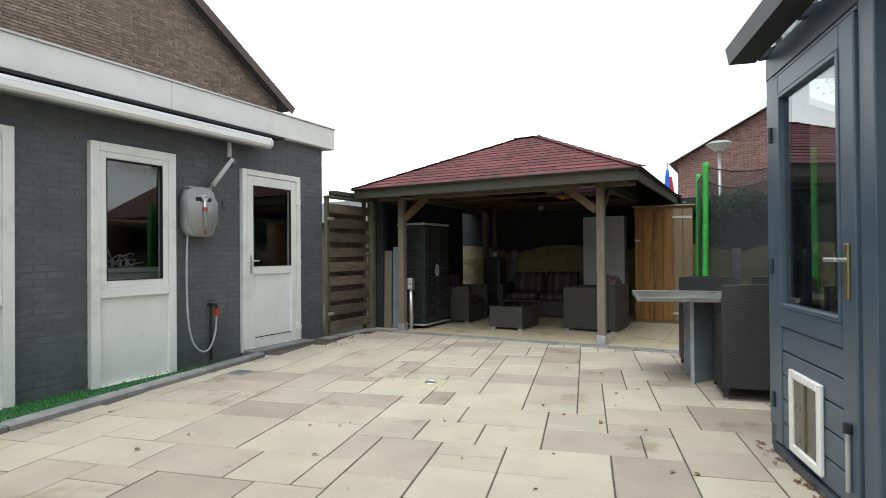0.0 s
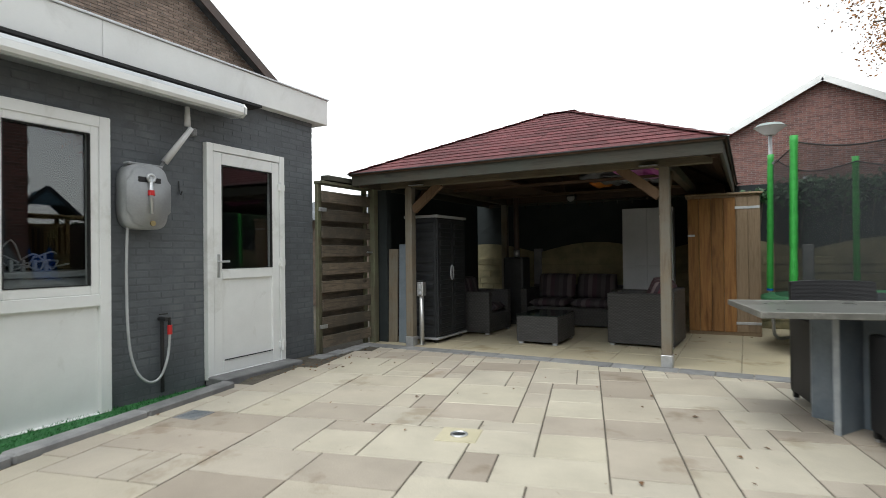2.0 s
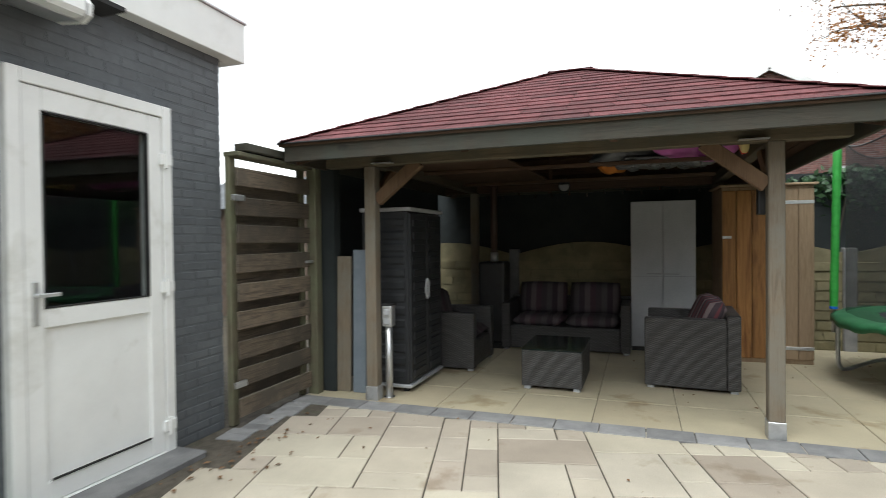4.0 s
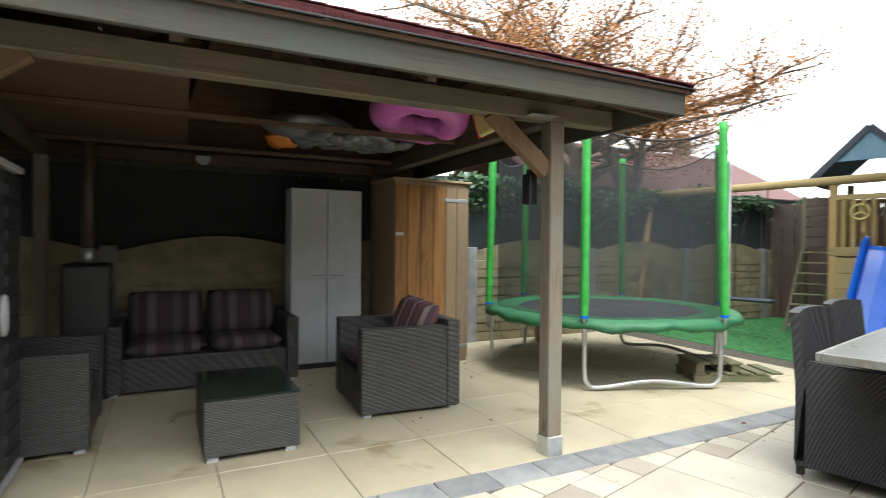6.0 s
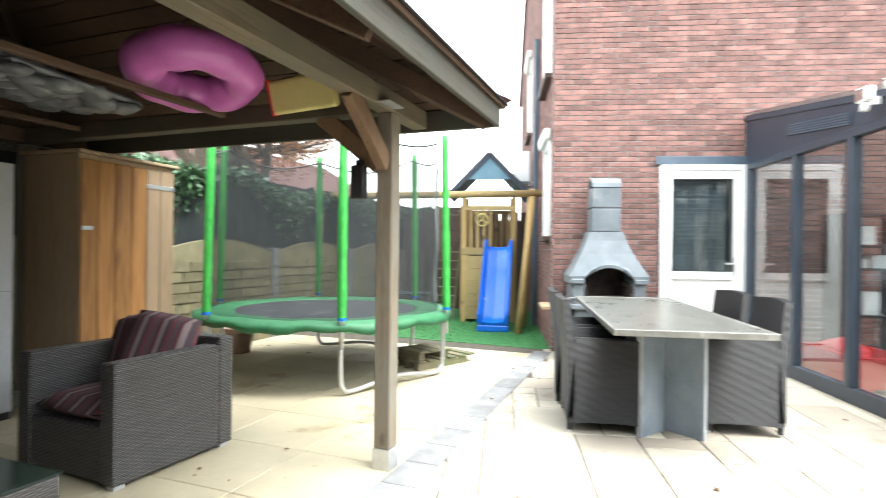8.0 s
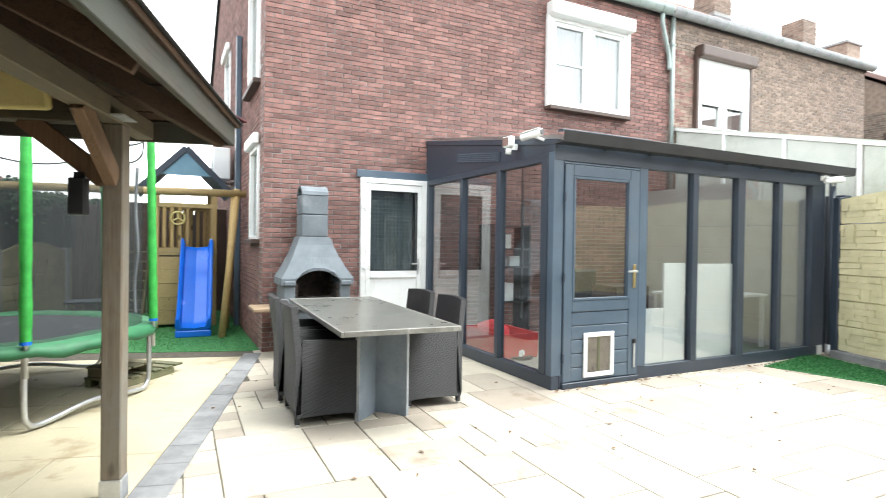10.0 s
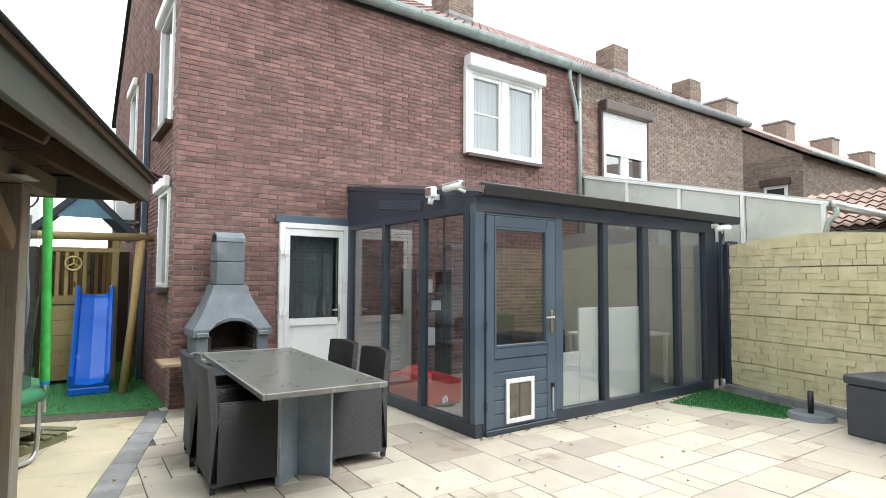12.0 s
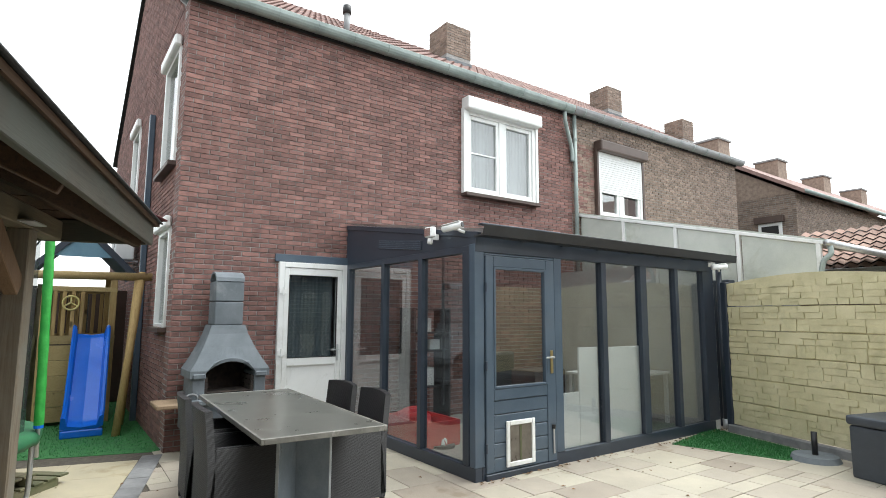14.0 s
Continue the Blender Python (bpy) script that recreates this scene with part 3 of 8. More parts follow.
for a, b, c, d in wall_cells(-3.0, SY1, -0.12, 2.72, holes):
    box(SX - 0.22, SX - 0.0014, a, b, c, d, bm=core)
box(-9.6, SX - 0.22, SY1 - 0.22, SY1, -0.06, 2.72, bm=core)
box(-9.6, -9.4, -3.0, SY1 - 0.22, -0.06, 2.72, bm=core)
box(-9.4, SX - 0.22, -3.0, -2.8, -0.06, 2.72, bm=core)
part("masonry_core", core, M["paint_joint"], shed)


def brick_rows(a0, a1, z0, z1, openings, length=0.21, height=0.05, joint=0.0115, seed=1):
    """Running-bond bricks of a wall face as (a0, a1, z0, z1), trimmed at the openings."""
    rng = random.Random(seed)
    out = []
    z, row = z0, 0
    while z + height * 0.6 < z1:
        zt = min(z + height, z1)
        zc = (z + zt) / 2
        cuts = sorted([(o[0], o[1]) for o in openings if o[2] < zc < o[3]])
        spans, start = [], a0
        for c0, c1 in cuts:
            if c0 > start:
                spans.append((start, c0))
            start = max(start, c1)
        if start < a1:
            spans.append((start, a1))
        for s0, s1 in spans:
            off = (row % 2) * (length + joint) / 2
            k = math.floor((s0 - a0 - off) / (length + joint))
            x = a0 + off + k * (length + joint)
            while x < s1:
                p, q = max(x, s0), min(x + length + rng.uniform(-0.004, 0.004), s1)
                if q - p > 0.025:
                    out.append((p, q, z + rng.uniform(-0.0015, 0.0015), zt + rng.uniform(-0.0015, 0.0015)))
                x += length + joint
        z += height + joint
        row += 1
    return out


def lay_bricks(rows, put, near, mat, parent, seed, proud=0.002):
    """Bricks near by become pieces of their own on shared meshes, the rest one joined part. put: (a, out, z) to the parent's axes as a box."""
    rng = random.Random(seed)
    shared = {}
    rest = []
    count = 0
    for a0, a1, z0, z1 in rows:
        out = rng.uniform(-proud, proud * 1.6)
        if near(a0, a1, z0, z1) and count < 300:
            key = round(a1 - a0, 2)
            if key not in shared:
                o = put(0, 0, 0, 0, 0, 0)
                q = put(-key / 2, key / 2, -0.012, 0.0, -(z1 - z0) / 2, (z1 - z0) / 2)
                bm = box(q[0] - o[0], q[1] - o[0], q[2] - o[2], q[3] - o[2], q[4], q[5], bevel=0.003)
                me = bpy.data.meshes.new("brick")
                bmesh.ops.recalc_face_normals(bm, faces=bm.faces)
                bm.to_mesh(me)
                bm.free()
                me.materials.append(mat)
                shared[key] = me
            ob = new("brick", shared[key])
            ob.parent = parent
            c = put((a0 + a1) / 2, (a0 + a1) / 2, out, out, (z0 + z1) / 2, (z0 + z1) / 2)
            ob.matrix_basis = pose(c[0], c[2], c[4], rng.uniform(-0.4, 0.4), rng.uniform(-0.4, 0.4), rng.uniform(-0.3, 0.3))
            count += 1
        else:
            rest.append(put(a0, a1, -0.014 + out, out, z0, z1))
    if rest:
        boxes_mesh("brickwork", rest, mat, parent, kind="stuff", jitter=0.0010, seed=seed)


# white fascia, felt edge and roof of the shed
fascia = thing("trim_fascia", SHED, "white plastic fascia board along the flat shed roof", "fascia", kind="structure")
for a, b in ((-3.0, 1.2), (1.203, 4.43), (4.433, 7.06)):
    part("fascia_panel", box(SX - 0.02, SX + 0.10, a, b, 2.69, 2.98, 0.004), M["pvc_dirty"], fascia)
part("fascia_panel", box(-9.7, SX - 0.02, 6.96, 7.06, 2.69, 2.98, 0.004), M["pvc_dirty"], fascia)
part("roof_edge_strip", box(SX - 0.06, SX + 0.115, -3.0, 7.075, 2.98, 3.0, 0.004), M["alu"], fascia, "grey metal edge strip")
tagged(link_mesh("ceiling_shed", box(-9.7, SX - 0.02, -3.0, 6.96, 2.72, 2.94), M["felt"], m=SHED), "flat felted shed roof", "roof", kind="structure")
tagged(link_mesh("floor_shed", box(-9.4, SX - 0.22, -2.8, 6.6, -0.06, 0.0), M["floor_in"], m=SHED), "plain concrete floor inside the shed", "floor", kind="structure")
# added panel: its dark colour stands in for the dim room behind the glass
tagged(link_mesh("wall_shed_inner", box(-7.9, -7.8, -2.8, 6.6, 0.0, 2.72), M["cloth_dark"], m=SHED), "dark panel added to stand in for the dim shed interior", "wall", kind="structure")

# ---- house walls ----
GZ = 5.57  # gutter height
house_holes = [(1.25, 2.22, -0.05, 2.27), (4.33, 5.95, 3.59, 5.10), (7.74, 9.20, 3.56, 4.99)]
house = thing("wall_house", HOUSE, "red-brown brick back wall of the terraced house", "wall", kind="structure")
hc = bmesh.new()
for a, b, c, d in wall_cells(0.0, 13.45, -0.06, GZ, house_holes):
    box(-0.3, -0.010, a, b, c, d, bm=hc)
part("masonry_core", hc, M["mortar"], house)
gable = thing("wall_house_side", HOUSE, "red-brown brick gable end of the house", "wall", kind="structure")
side_holes = [(-1.12, -0.32, 1.41, 2.66), (-1.42, -0.36, 3.50, 5.05), (-5.2, -4.2, 3.55, 5.05)]
gc = bmesh.new()
for a, b, c, d in wall_cells(-9.0, -0.3, -0.06, GZ, side_holes):
    box(a, b, 0.010, 0.3, c, d, bm=gc)
add_in(gc, prism([(-9.0, GZ), (-4.65, GZ + 2.85), (-0.3, GZ)], 0.29, "y", 0.010))
part("masonry_core", gc, M["mortar"], gable)
# rooms behind the openings stay dark and closed
inner = tagged(link_mesh("wall_house_inner", box(-2.6, -2.5, 0.3, 13.45, -0.06, GZ), M["interior"], m=HOUSE), "plain inner wall of the house", "wall", kind="structure")
for z, nm in ((0.0, "floor_house"), (2.75, "ceiling_house"), (5.45, "ceiling_house_upper")):
    tagged(link_mesh(nm, box(-2.5, -0.3, 0.3, 13.45, z - 0.06, z), M["floor_in"] if z == 0 else M["interior"], m=HOUSE), "plain floor or ceiling inside the house", "floor" if z == 0 else "ceiling", kind="structure")
tagged(link_mesh("wall_house_party", box(-2.5, -0.3, 6.95, 7.1, 0.0, 5.39), M["interior"], m=HOUSE), "plain party wall between the houses", "wall", kind="structure")

# ---- roof of the terrace ----
roof = thing("roof_house", HOUSE, "red clay tiled terrace roof", "roof", kind="structure")
ang = math.atan2(3.0, 4.65)


def roof_tiles(y0, y1, mat, n_rows):
    verts, faces = [], []
    step, wide = 0.33, 0.22
    for r in range(n_rows):
        for c in range(int((y1 - y0) / wide)):
            ys = [y0 + (c + k / 4) * wide for k in range(5)]
            base = len(verts)
            for along in (0.0, 1.0):
                run = 0.13 - (r + along * 1.08) * step * math.cos(ang)
                up = GZ + 0.02 + (r + along * 1.08) * step * math.sin(ang) + (0.035 if along == 0 else 0.0)
                for k, yy in enumerate(ys):
                    verts.append((run, yy, up + 0.035 * math.sin(k / 4 * math.tau)))
            for k in range(4):
                faces.append((base + k, base + k + 1, base + 6 + k, base + 5 + k))
    me = bpy.data.meshes.new("roof_tiles")
    me.from_pydata(verts, [], faces)
    me.materials.append(mat)
    ob = new("roof_tiles", me)
    ob.parent = roof
    tagged(ob, kind="stuff")
    mod = ob.modifiers.new("thick", "SOLIDIFY")
    mod.thickness = 0.015


roof_tiles(-0.12, 13.55, M["roof_tile"], 17)
rb = prism([(0.03, GZ + 0.02), (-4.65, GZ + 2.98), (-9.6, GZ - 0.02), (-9.6, GZ - 0.12), (-4.65, GZ + 2.84), (0.03, GZ - 0.06)], 13.55, "y", -0.06)
part("roof_deck", rb, M["felt"], roof)
part("verge_board", bar((0.3, -0.09, GZ - 0.02), (-4.65, -0.09, GZ + 3.0), 0.03, 0.17), M["zinc"], roof, "grey verge board on the gable")

# gutter and down pipes
gutter = thing("gutter", HOUSE, "weathered zinc half-round gutter under the eaves", "gutter", kind="structure")
gseg = []
for k in range(11):
    a = math.pi * k / 10
    gseg.append((0.13 - 0.10 * math.cos(a), GZ + 0.075 - 0.13 * math.sin(a) ** 0.8))
prof = gseg + [(x * 0.96 + 0.004, z + 0.006) for x, z in reversed(gseg)]
part("gutter_channel", prism(prof, 7.05, "y", -0.12), M["zinc"], gutter)
part("gutter_channel", prism(prof, 6.6, "y", 6.95), M["grey_plastic"], gutter)
for k in range(24):
    yy = -0.05 + k * 0.56
    bk = bmesh.new()
    for (x0, z0), (x1, z1) in zip(gseg[:-1], gseg[1:]):
        bar((x0 * 1.02, yy, z0 - 0.004), (x1 * 1.02, yy, z1 - 0.004), 0.02, 0.006, up=(0, 0, 1) if abs(x1 - x0) > abs(z1 - z0) else (1, 0, 0), bevel=0, bm=bk)
    part("gutter_bracket", bk, M["zinc"], gutter)
for s, lean in ((6.86, 0.12), (7.02, 0.0)):
    pipe = thing("downpipe", HOUSE, "zinc down pipe on the house wall", "downpipe", kind="structure")
    pts = smoothed([(0.11, s - lean, GZ - 0.05), (0.11, s - lean, GZ - 0.25), (0.06, 6.96, GZ - 0.75), (0.06, 6.97, GZ - 1.0)], 5)
    if lean:
        part("pipe_offset", tube(pts, 0.04), M["zinc"], pipe, smooth=True)
    else:
        part("pipe_length", rod((0.06, 7.06, GZ - 0.05), (0.06, 7.06, 2.3), 0.04), M["zinc"], pipe, smooth=True)
        for z in (5.0, 4.0, 3.1):
            part("pipe_clip", rod((0.06, 7.06, z), (0.06, 7.06, z + 0.04), 0.048), M["zinc"], pipe)
eaves = part("eaves_board", box(0.002, 0.025, 0.0, 13.45, GZ - 0.065, GZ - 0.015), M["brown_frame"], gutter, "dark board under the gutter")

# chimneys and flue on the ridge side
for s, d, z0, h, w in ((6.12, -2.85, 7.5, 0.74, 0.70), (11.82, -2.83, 7.5, 0.67, 0.65), (13.02, -1.28, 6.45, 0.56, 0.55)):
    ch = thing("chimney", HOUSE @ pose(d, s, 0), "square brown brick chimney stack on the terrace roof", "chimney", "chimneys on the roofs")
    rows = brick_rows(-w / 2, w / 2, z0, z0 + h, [], 0.21, 0.052, 0.011, 9)
    bx = []
    for a0, a1, c0, c1 in rows:
        bx += [(a0, a1, w / 2 - 0.02, w / 2, c0, c1), (a0, a1, -w / 2, -w / 2 + 0.02, c0, c1), (w / 2 - 0.02, w / 2, a0, a1, c0, c1), (-w / 2, -w / 2 + 0.02, a0, a1, c0, c1)]
    part("stack_core", box(-w / 2 + 0.008, w / 2 - 0.008, -w / 2 + 0.008, w / 2 - 0.008, z0 - 0.6, z0 + h), M["mortar"], ch)
    boxes_mesh("stack_bricks", bx, M["brick_far"], ch, kind="stuff", jitter=0.0015)
    part("lead_flashing", box(-w / 2 - 0.02, w / 2 + 0.02, -w / 2 - 0.02, w / 2 + 0.02, z0 - 0.4, z0 - 0.10, 0.01), M["slate"], ch, "grey lead flashing")
flue = thing("roof_flue", hp(-1.0, 2.6), "dark metal flue pipe on the tiled roof", "flue")
part("flue_pipe", rod((0, 0, 6.2), (0, 0, 6.68), 0.05), M["grey_plastic"], flue, smooth=True)
part("flue_cap", rod((0, 0, 6.66), (0, 0, 6.80), 0.075, 0.068), M["black_plastic"], flue, "dark cap", smooth=True)

# ---- back fence of concrete planks with windbreak cloth ----
FY = 11.27
fence = thing("wall_fence_back", I4, "weathered olive concrete plank fence with curved tops", "fence", kind="structure")


def arch_top(x0, x1, z_edge, rise, y0, y1, n=10):
    pts = [(x0, z_edge - 0.285)] + [(x0 + (x1 - x0) * k / n, z_edge + rise * math.sin(math.pi * k / n)) for k in range(n + 1)] + [(x1, z_edge - 0.285)]
    return prism(pts, y1 - y0, "y", y0)


posts_x = [-5.9 + 2.0 * k for k in range(10)]
for x0, x1 in zip(posts_x[:-1], posts_x[1:]):
    for k in range(4):
        part("concrete_plank", box(x0 + 0.06, x1 - 0.06, FY, FY + 0.05, 0.235 * k - 0.05, 0.235 * (k + 1) - 0.057, 0.008), M["fence_back"], fence)
    part("concrete_plank", arch_top(x0 + 0.06, x1 - 0.06, 1.16, 0.16, FY, FY + 0.05), M["fence_back"], fence)
    courses = []
    for k in range(9):
        xx = x0 + 0.07
        while xx < x1 - 0.12:
            ww = min(0.18 + 0.3 * noise.random(), x1 - 0.07 - xx)
            courses.append((xx, xx + ww - 0.012, FY - 0.010 - 0.010 * noise.random(), FY + 0.004, 0.1175 * k + 0.008, 0.1175 * k + 0.108))
            xx += ww
    boxes_mesh("stone_relief", courses, M["fence_back"], fence, kind="stuff", jitter=0.003, seed=int(x0 * 10) % 97)
for x in posts_x:
    part("concrete_post", box(x - 0.07, x + 0.07, FY - 0.03, FY + 0.08, -0.3, 1.22, 0.01), M["kerb"], fence)
screen = thing("windbreak_screen", I4, "dark windbreak cloth stretched above the back fence", "screen", kind="structure")
sc = bmesh.new()
n = 60
grid = [[sc.verts.new((-6.0 + 18.2 * i / n, FY + 0.10 + 0.02 * math.sin(i * 1.3) + 0.01 * math.sin(i * 3.1 + j), 0.9 + 1.22 * j / 6)) for j in range(7)] for i in range(n + 1)]
for i in range(n):
    for j in range(6):
        sc.faces.new((grid[i][j], grid[i + 1][j], grid[i + 1][j + 1], grid[i][j + 1]))
cloth = part("cloth", sc, M["cloth_dark"], screen)
cloth.modifiers.new("thick", "SOLIDIFY").thickness = 0.004
for k in range(10):
    part("screen_post", rod((-5.9 + 2.0 * k, FY + 0.16, -0.2), (-5.9 + 2.0 * k, FY + 0.16, 2.2), 0.03), M["galv"], screen)

# plain fence closing the play corner and the far side of the garden
tagged(link_mesh("wall_fence_side", box(11.9, 12.0, 4.0, 11.2, -0.05, 2.1), M["cloth_dark"]), "dark screened fence at the end of the side yard", "fence", kind="structure")

# ---- ochre fence by the conservatory ----
ofence = thing("wall_fence_ochre", I4, "ochre painted concrete fence with rough stone relief", "fence", kind="structure")
OY = 0.37
rngf = random.Random(12)
oposts = [1.42 - 2.4 * k for k in range(5)]
PLANK = 0.32
for n_panel, (x1, x0) in enumerate(zip(oposts[:-1], oposts[1:])):
    for k in range(6):
        z0 = 0.105 + PLANK * k
        if k < 5:
            part("concrete_plank", box(x0 + 0.05, x1 - 0.05, OY - 0.06, OY - 0.012, z0, z0 + PLANK - 0.004, 0.006), M["concrete_fence"], ofence)
        else:
            part("concrete_plank", arch_top(x0 + 0.05, x1 - 0.05, 2.02, 0.085, OY - 0.06, OY - 0.012), M["concrete_fence"], ofence)
        # split-stone relief: four low courses, with taller blocks that take two
        stones, course, x = [], (PLANK - 0.014) / 4, x0 + 0.055
        tall = []
        while x < x1 - 0.3:
            x += rngf.uniform(0.35, 0.75)
            w = min(rngf.uniform(0.12, 0.22), x1 - 0.06 - x)
            if w > 0.08:
                j = rngf.choice((0, 1, 2))
                tall.append((x, x + w, j))
                stones.append((x + 0.003, x + w - 0.003, OY - 0.02, OY + rngf.uniform(-0.004, 0.006), z0 + 0.005 + course * j, z0 + course * (j + 2)))
            x += w
        for j in range(4):
            x = x0 + 0.055
            blocked = sorted((p, q) for p, q, jj in tall if jj in (j, j - 1))
            while x < x1 - 0.06:
                nxt = next((p for p, q in blocked if p > x - 0.001), x1 - 0.055)
                w = min(rngf.uniform(0.13, 0.34), nxt - x)
                if nxt - x - w < 0.05:
                    w = nxt - x
                if w > 0.02:
                    stones.append((x + 0.004, x + w - 0.004, OY - 0.02, OY + rngf.uniform(-0.009, 0.007), z0 + course * j + 0.009, z0 + course * (j + 1) + 0.003))
                x += w
                for p, q in blocked:
                    if abs(p - x) < 0.002:
                        x = q
        boxes_mesh("stone_relief", stones, M["concrete_fence"], ofence, kind="stuff", jitter=0.003, seed=7 * n_panel + k)
for x in oposts:
    part("concrete_post", box(x - 0.05, x + 0.05, OY - 0.09, OY + 0.012, -0.2, 2.05, 0.01), M["alu_dark"] if x > 1 else M["concrete_fence"], ofence)
part("base_kerb", box(-8.4, 1.42, OY - 0.03, OY + 0.06, -0.06, 0.098, 0.01), M["kerb"], ofence, "grey concrete base kerb")


# ---- pavilion ----
PX0, PX1, PY0, PY1 = -4.89, -0.81, 7.30, 11.36
EZ = 2.125
pav = thing("pavilion", I4, "open timber garden pavilion with a dark red shingle roof", "pavilion")
for x, y in ((-4.36, 7.80), (-1.35, 7.80), (-4.36, 10.87), (-1.35, 10.87)):
    post = part("post", box(x - 0.05, x + 0.05, y - 0.05, y + 0.05, 0.115, 1.99, 0.007), M["post_wood"], pav, "weathered square timber post")
    part("post_shoe", box(x - 0.055, x + 0.055, y - 0.055, y + 0.055, -0.006, 0.118, 0.004), M["galv"], post, "galvanised metal post shoe")
# ring beams, toned from lit front to shaded back, and fascias
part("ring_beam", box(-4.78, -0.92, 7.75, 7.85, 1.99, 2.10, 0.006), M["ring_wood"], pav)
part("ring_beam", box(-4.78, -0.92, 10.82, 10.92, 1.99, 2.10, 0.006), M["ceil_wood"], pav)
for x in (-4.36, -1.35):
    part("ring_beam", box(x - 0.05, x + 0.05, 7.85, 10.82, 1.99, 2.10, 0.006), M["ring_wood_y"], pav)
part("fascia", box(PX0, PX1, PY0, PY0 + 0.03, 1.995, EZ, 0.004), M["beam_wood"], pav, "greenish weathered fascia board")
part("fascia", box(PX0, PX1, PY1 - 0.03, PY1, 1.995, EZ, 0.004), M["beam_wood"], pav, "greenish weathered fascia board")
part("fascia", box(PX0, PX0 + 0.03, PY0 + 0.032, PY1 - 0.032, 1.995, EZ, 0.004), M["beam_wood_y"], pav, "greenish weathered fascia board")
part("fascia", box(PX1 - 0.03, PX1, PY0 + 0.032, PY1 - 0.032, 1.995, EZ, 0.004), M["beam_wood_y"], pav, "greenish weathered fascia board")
# braces at the posts
for x, sx in ((-4.36, 1), (-1.35, -1)):
    for y, sy in ((7.80, 1),):
        part("brace", bar((x + sx * 0.05, y, 1.70), (x + sx * 0.44, y, 2.01), 0.06, 0.10, up=(0, 0, 1)), M["brace_wood"], pav, "brown knee brace")
        part("brace", bar((x, y + sy * 0.05, 1.70), (x, y + sy * 0.44, 2.01), 0.06, 0.10, up=(0, 0, 1)), M["brace_wood"], pav, "brown knee brace")
for x in (-1.49, -4.22):
    part("joint_plate", box(x - 0.09, x + 0.09, 7.685, 7.75, 2.0, 2.006), M["galv"], pav, "galvanised joint plate")
# roof: boarded underside, shingled outside, short ridge
RXA, RXB, RY, RZ = -3.04, -2.70, 9.32, 3.06
planes = [
    ((PX0 - 0.03, PY0 - 0.03), (PX1 + 0.03, PY0 - 0.03), (RXB, RY), (RXA, RY)),
    ((PX1 + 0.03, PY0 - 0.03), (PX1 + 0.03, PY1 + 0.03), (RXB, RY), (RXB, RY)),
    ((PX1 + 0.03, PY1 + 0.03), (PX0 - 0.03, PY1 + 0.03), (RXA, RY), (RXB, RY)),
    ((PX0 - 0.03, PY1 + 0.03), (PX0 - 0.03, PY0 - 0.03), (RXA, RY), (RXA, RY)),
]
rng_r = random.Random(4)
for e0, e1, r1, r0 in planes:
    e0, e1 = Vector((*e0, EZ + 0.012)), Vector((*e1, EZ + 0.012))
    r0, r1 = Vector((*r0, RZ)), Vector((*r1, RZ))
    nrm = (e1 - e0).cross(r0 - e0).normalized()
    # boards under the shingles
    nb = 17
    for k in range(nb):
        a0, a1 = e0.lerp(r0, k / nb), e1.lerp(r1, k / nb)
        b0, b1 = e0.lerp(r0, (k + 1) / nb - 0.004), e1.lerp(r1, (k + 1) / nb - 0.004)
        bm = bmesh.new()
        lo = [bm.verts.new(v - nrm * 0.026) for v in (a0, a1, b1, b0)]
        hi = [bm.verts.new(v - nrm * 0.006) for v in (a0, a1, b1, b0)]
        bm.faces.new(lo[::-1])
        bm.faces.new(hi)
        for i in range(4):
            j = (i + 1) % 4
            bm.faces.new((lo[i], lo[j], hi[j], hi[i]))
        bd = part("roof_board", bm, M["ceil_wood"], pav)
    # shingle courses: overlapping strips cut into tabs
    rows, verts, faces = 15, [], []
    for k in range(rows):
        t0, t1 = k / rows, min((k + 1.12) / rows, 1.0)
        a0, a1, b0, b1 = e0.lerp(r0, t0), e1.lerp(r1, t0), e0.lerp(r0, t1), e1.lerp(r1, t1)
        length = max((a1 - a0).length, 0.01)
        tabs = max(int(length / 0.33), 1)
        shift = 0.5 * (k % 2)
        cuts = [0.0] + [min(max((i + shift) / tabs, 0), 1) for i in range(0 if shift else 1, tabs)] + [1.0]
        for c0, c1 in zip(cuts[:-1], cuts[1:]):
            if c1 - c0 < 0.004:
                continue
            g = 0.0022 / length * 1.5
            lift = 0.010 + rng_r.uniform(0, 0.003)
            c0, c1 = c0 + g, c1 - g
            q = [a0.lerp(a1, c0) + nrm * lift, a0.lerp(a1, c1) + nrm * lift, b0.lerp(b1, c1) + nrm * 0.002, b0.lerp(b1, c0) + nrm * 0.002]
            lo = [a0.lerp(a1, c0), a0.lerp(a1, c1)]
            i = len(verts)
            verts += [tuple(v) for v in q + lo]
            faces += [(i, i + 1, i + 2, i + 3), (i + 4, i + 5, i + 1, i)]
    me = bpy.data.meshes.new("shingles")
    me.from_pydata(verts, [], faces)
    me.materials.append(M["shingle"])
    ob = new("shingles", me)
    ob.parent = pav
    tagged(ob, kind="stuff")
    part("roof_underlay", bar(e0 + nrm * 0.004, e1 + nrm * 0.004, 0.035, 0.010, up=tuple(nrm)), M["felt"], pav, "black felt drip edge")
    # hip caps along each corner
    for k in range(12):
        p, q = e0.lerp(r0, k / 12), e0.lerp(r0, (k + 1.1) / 12)
        if (q - p).length > 0.02:
            part("hip_cap", bar(p + Vector((0, 0, 0.012)), q + Vector((0, 0, 0.004)), 0.15, 0.010), M["shingle"], pav)
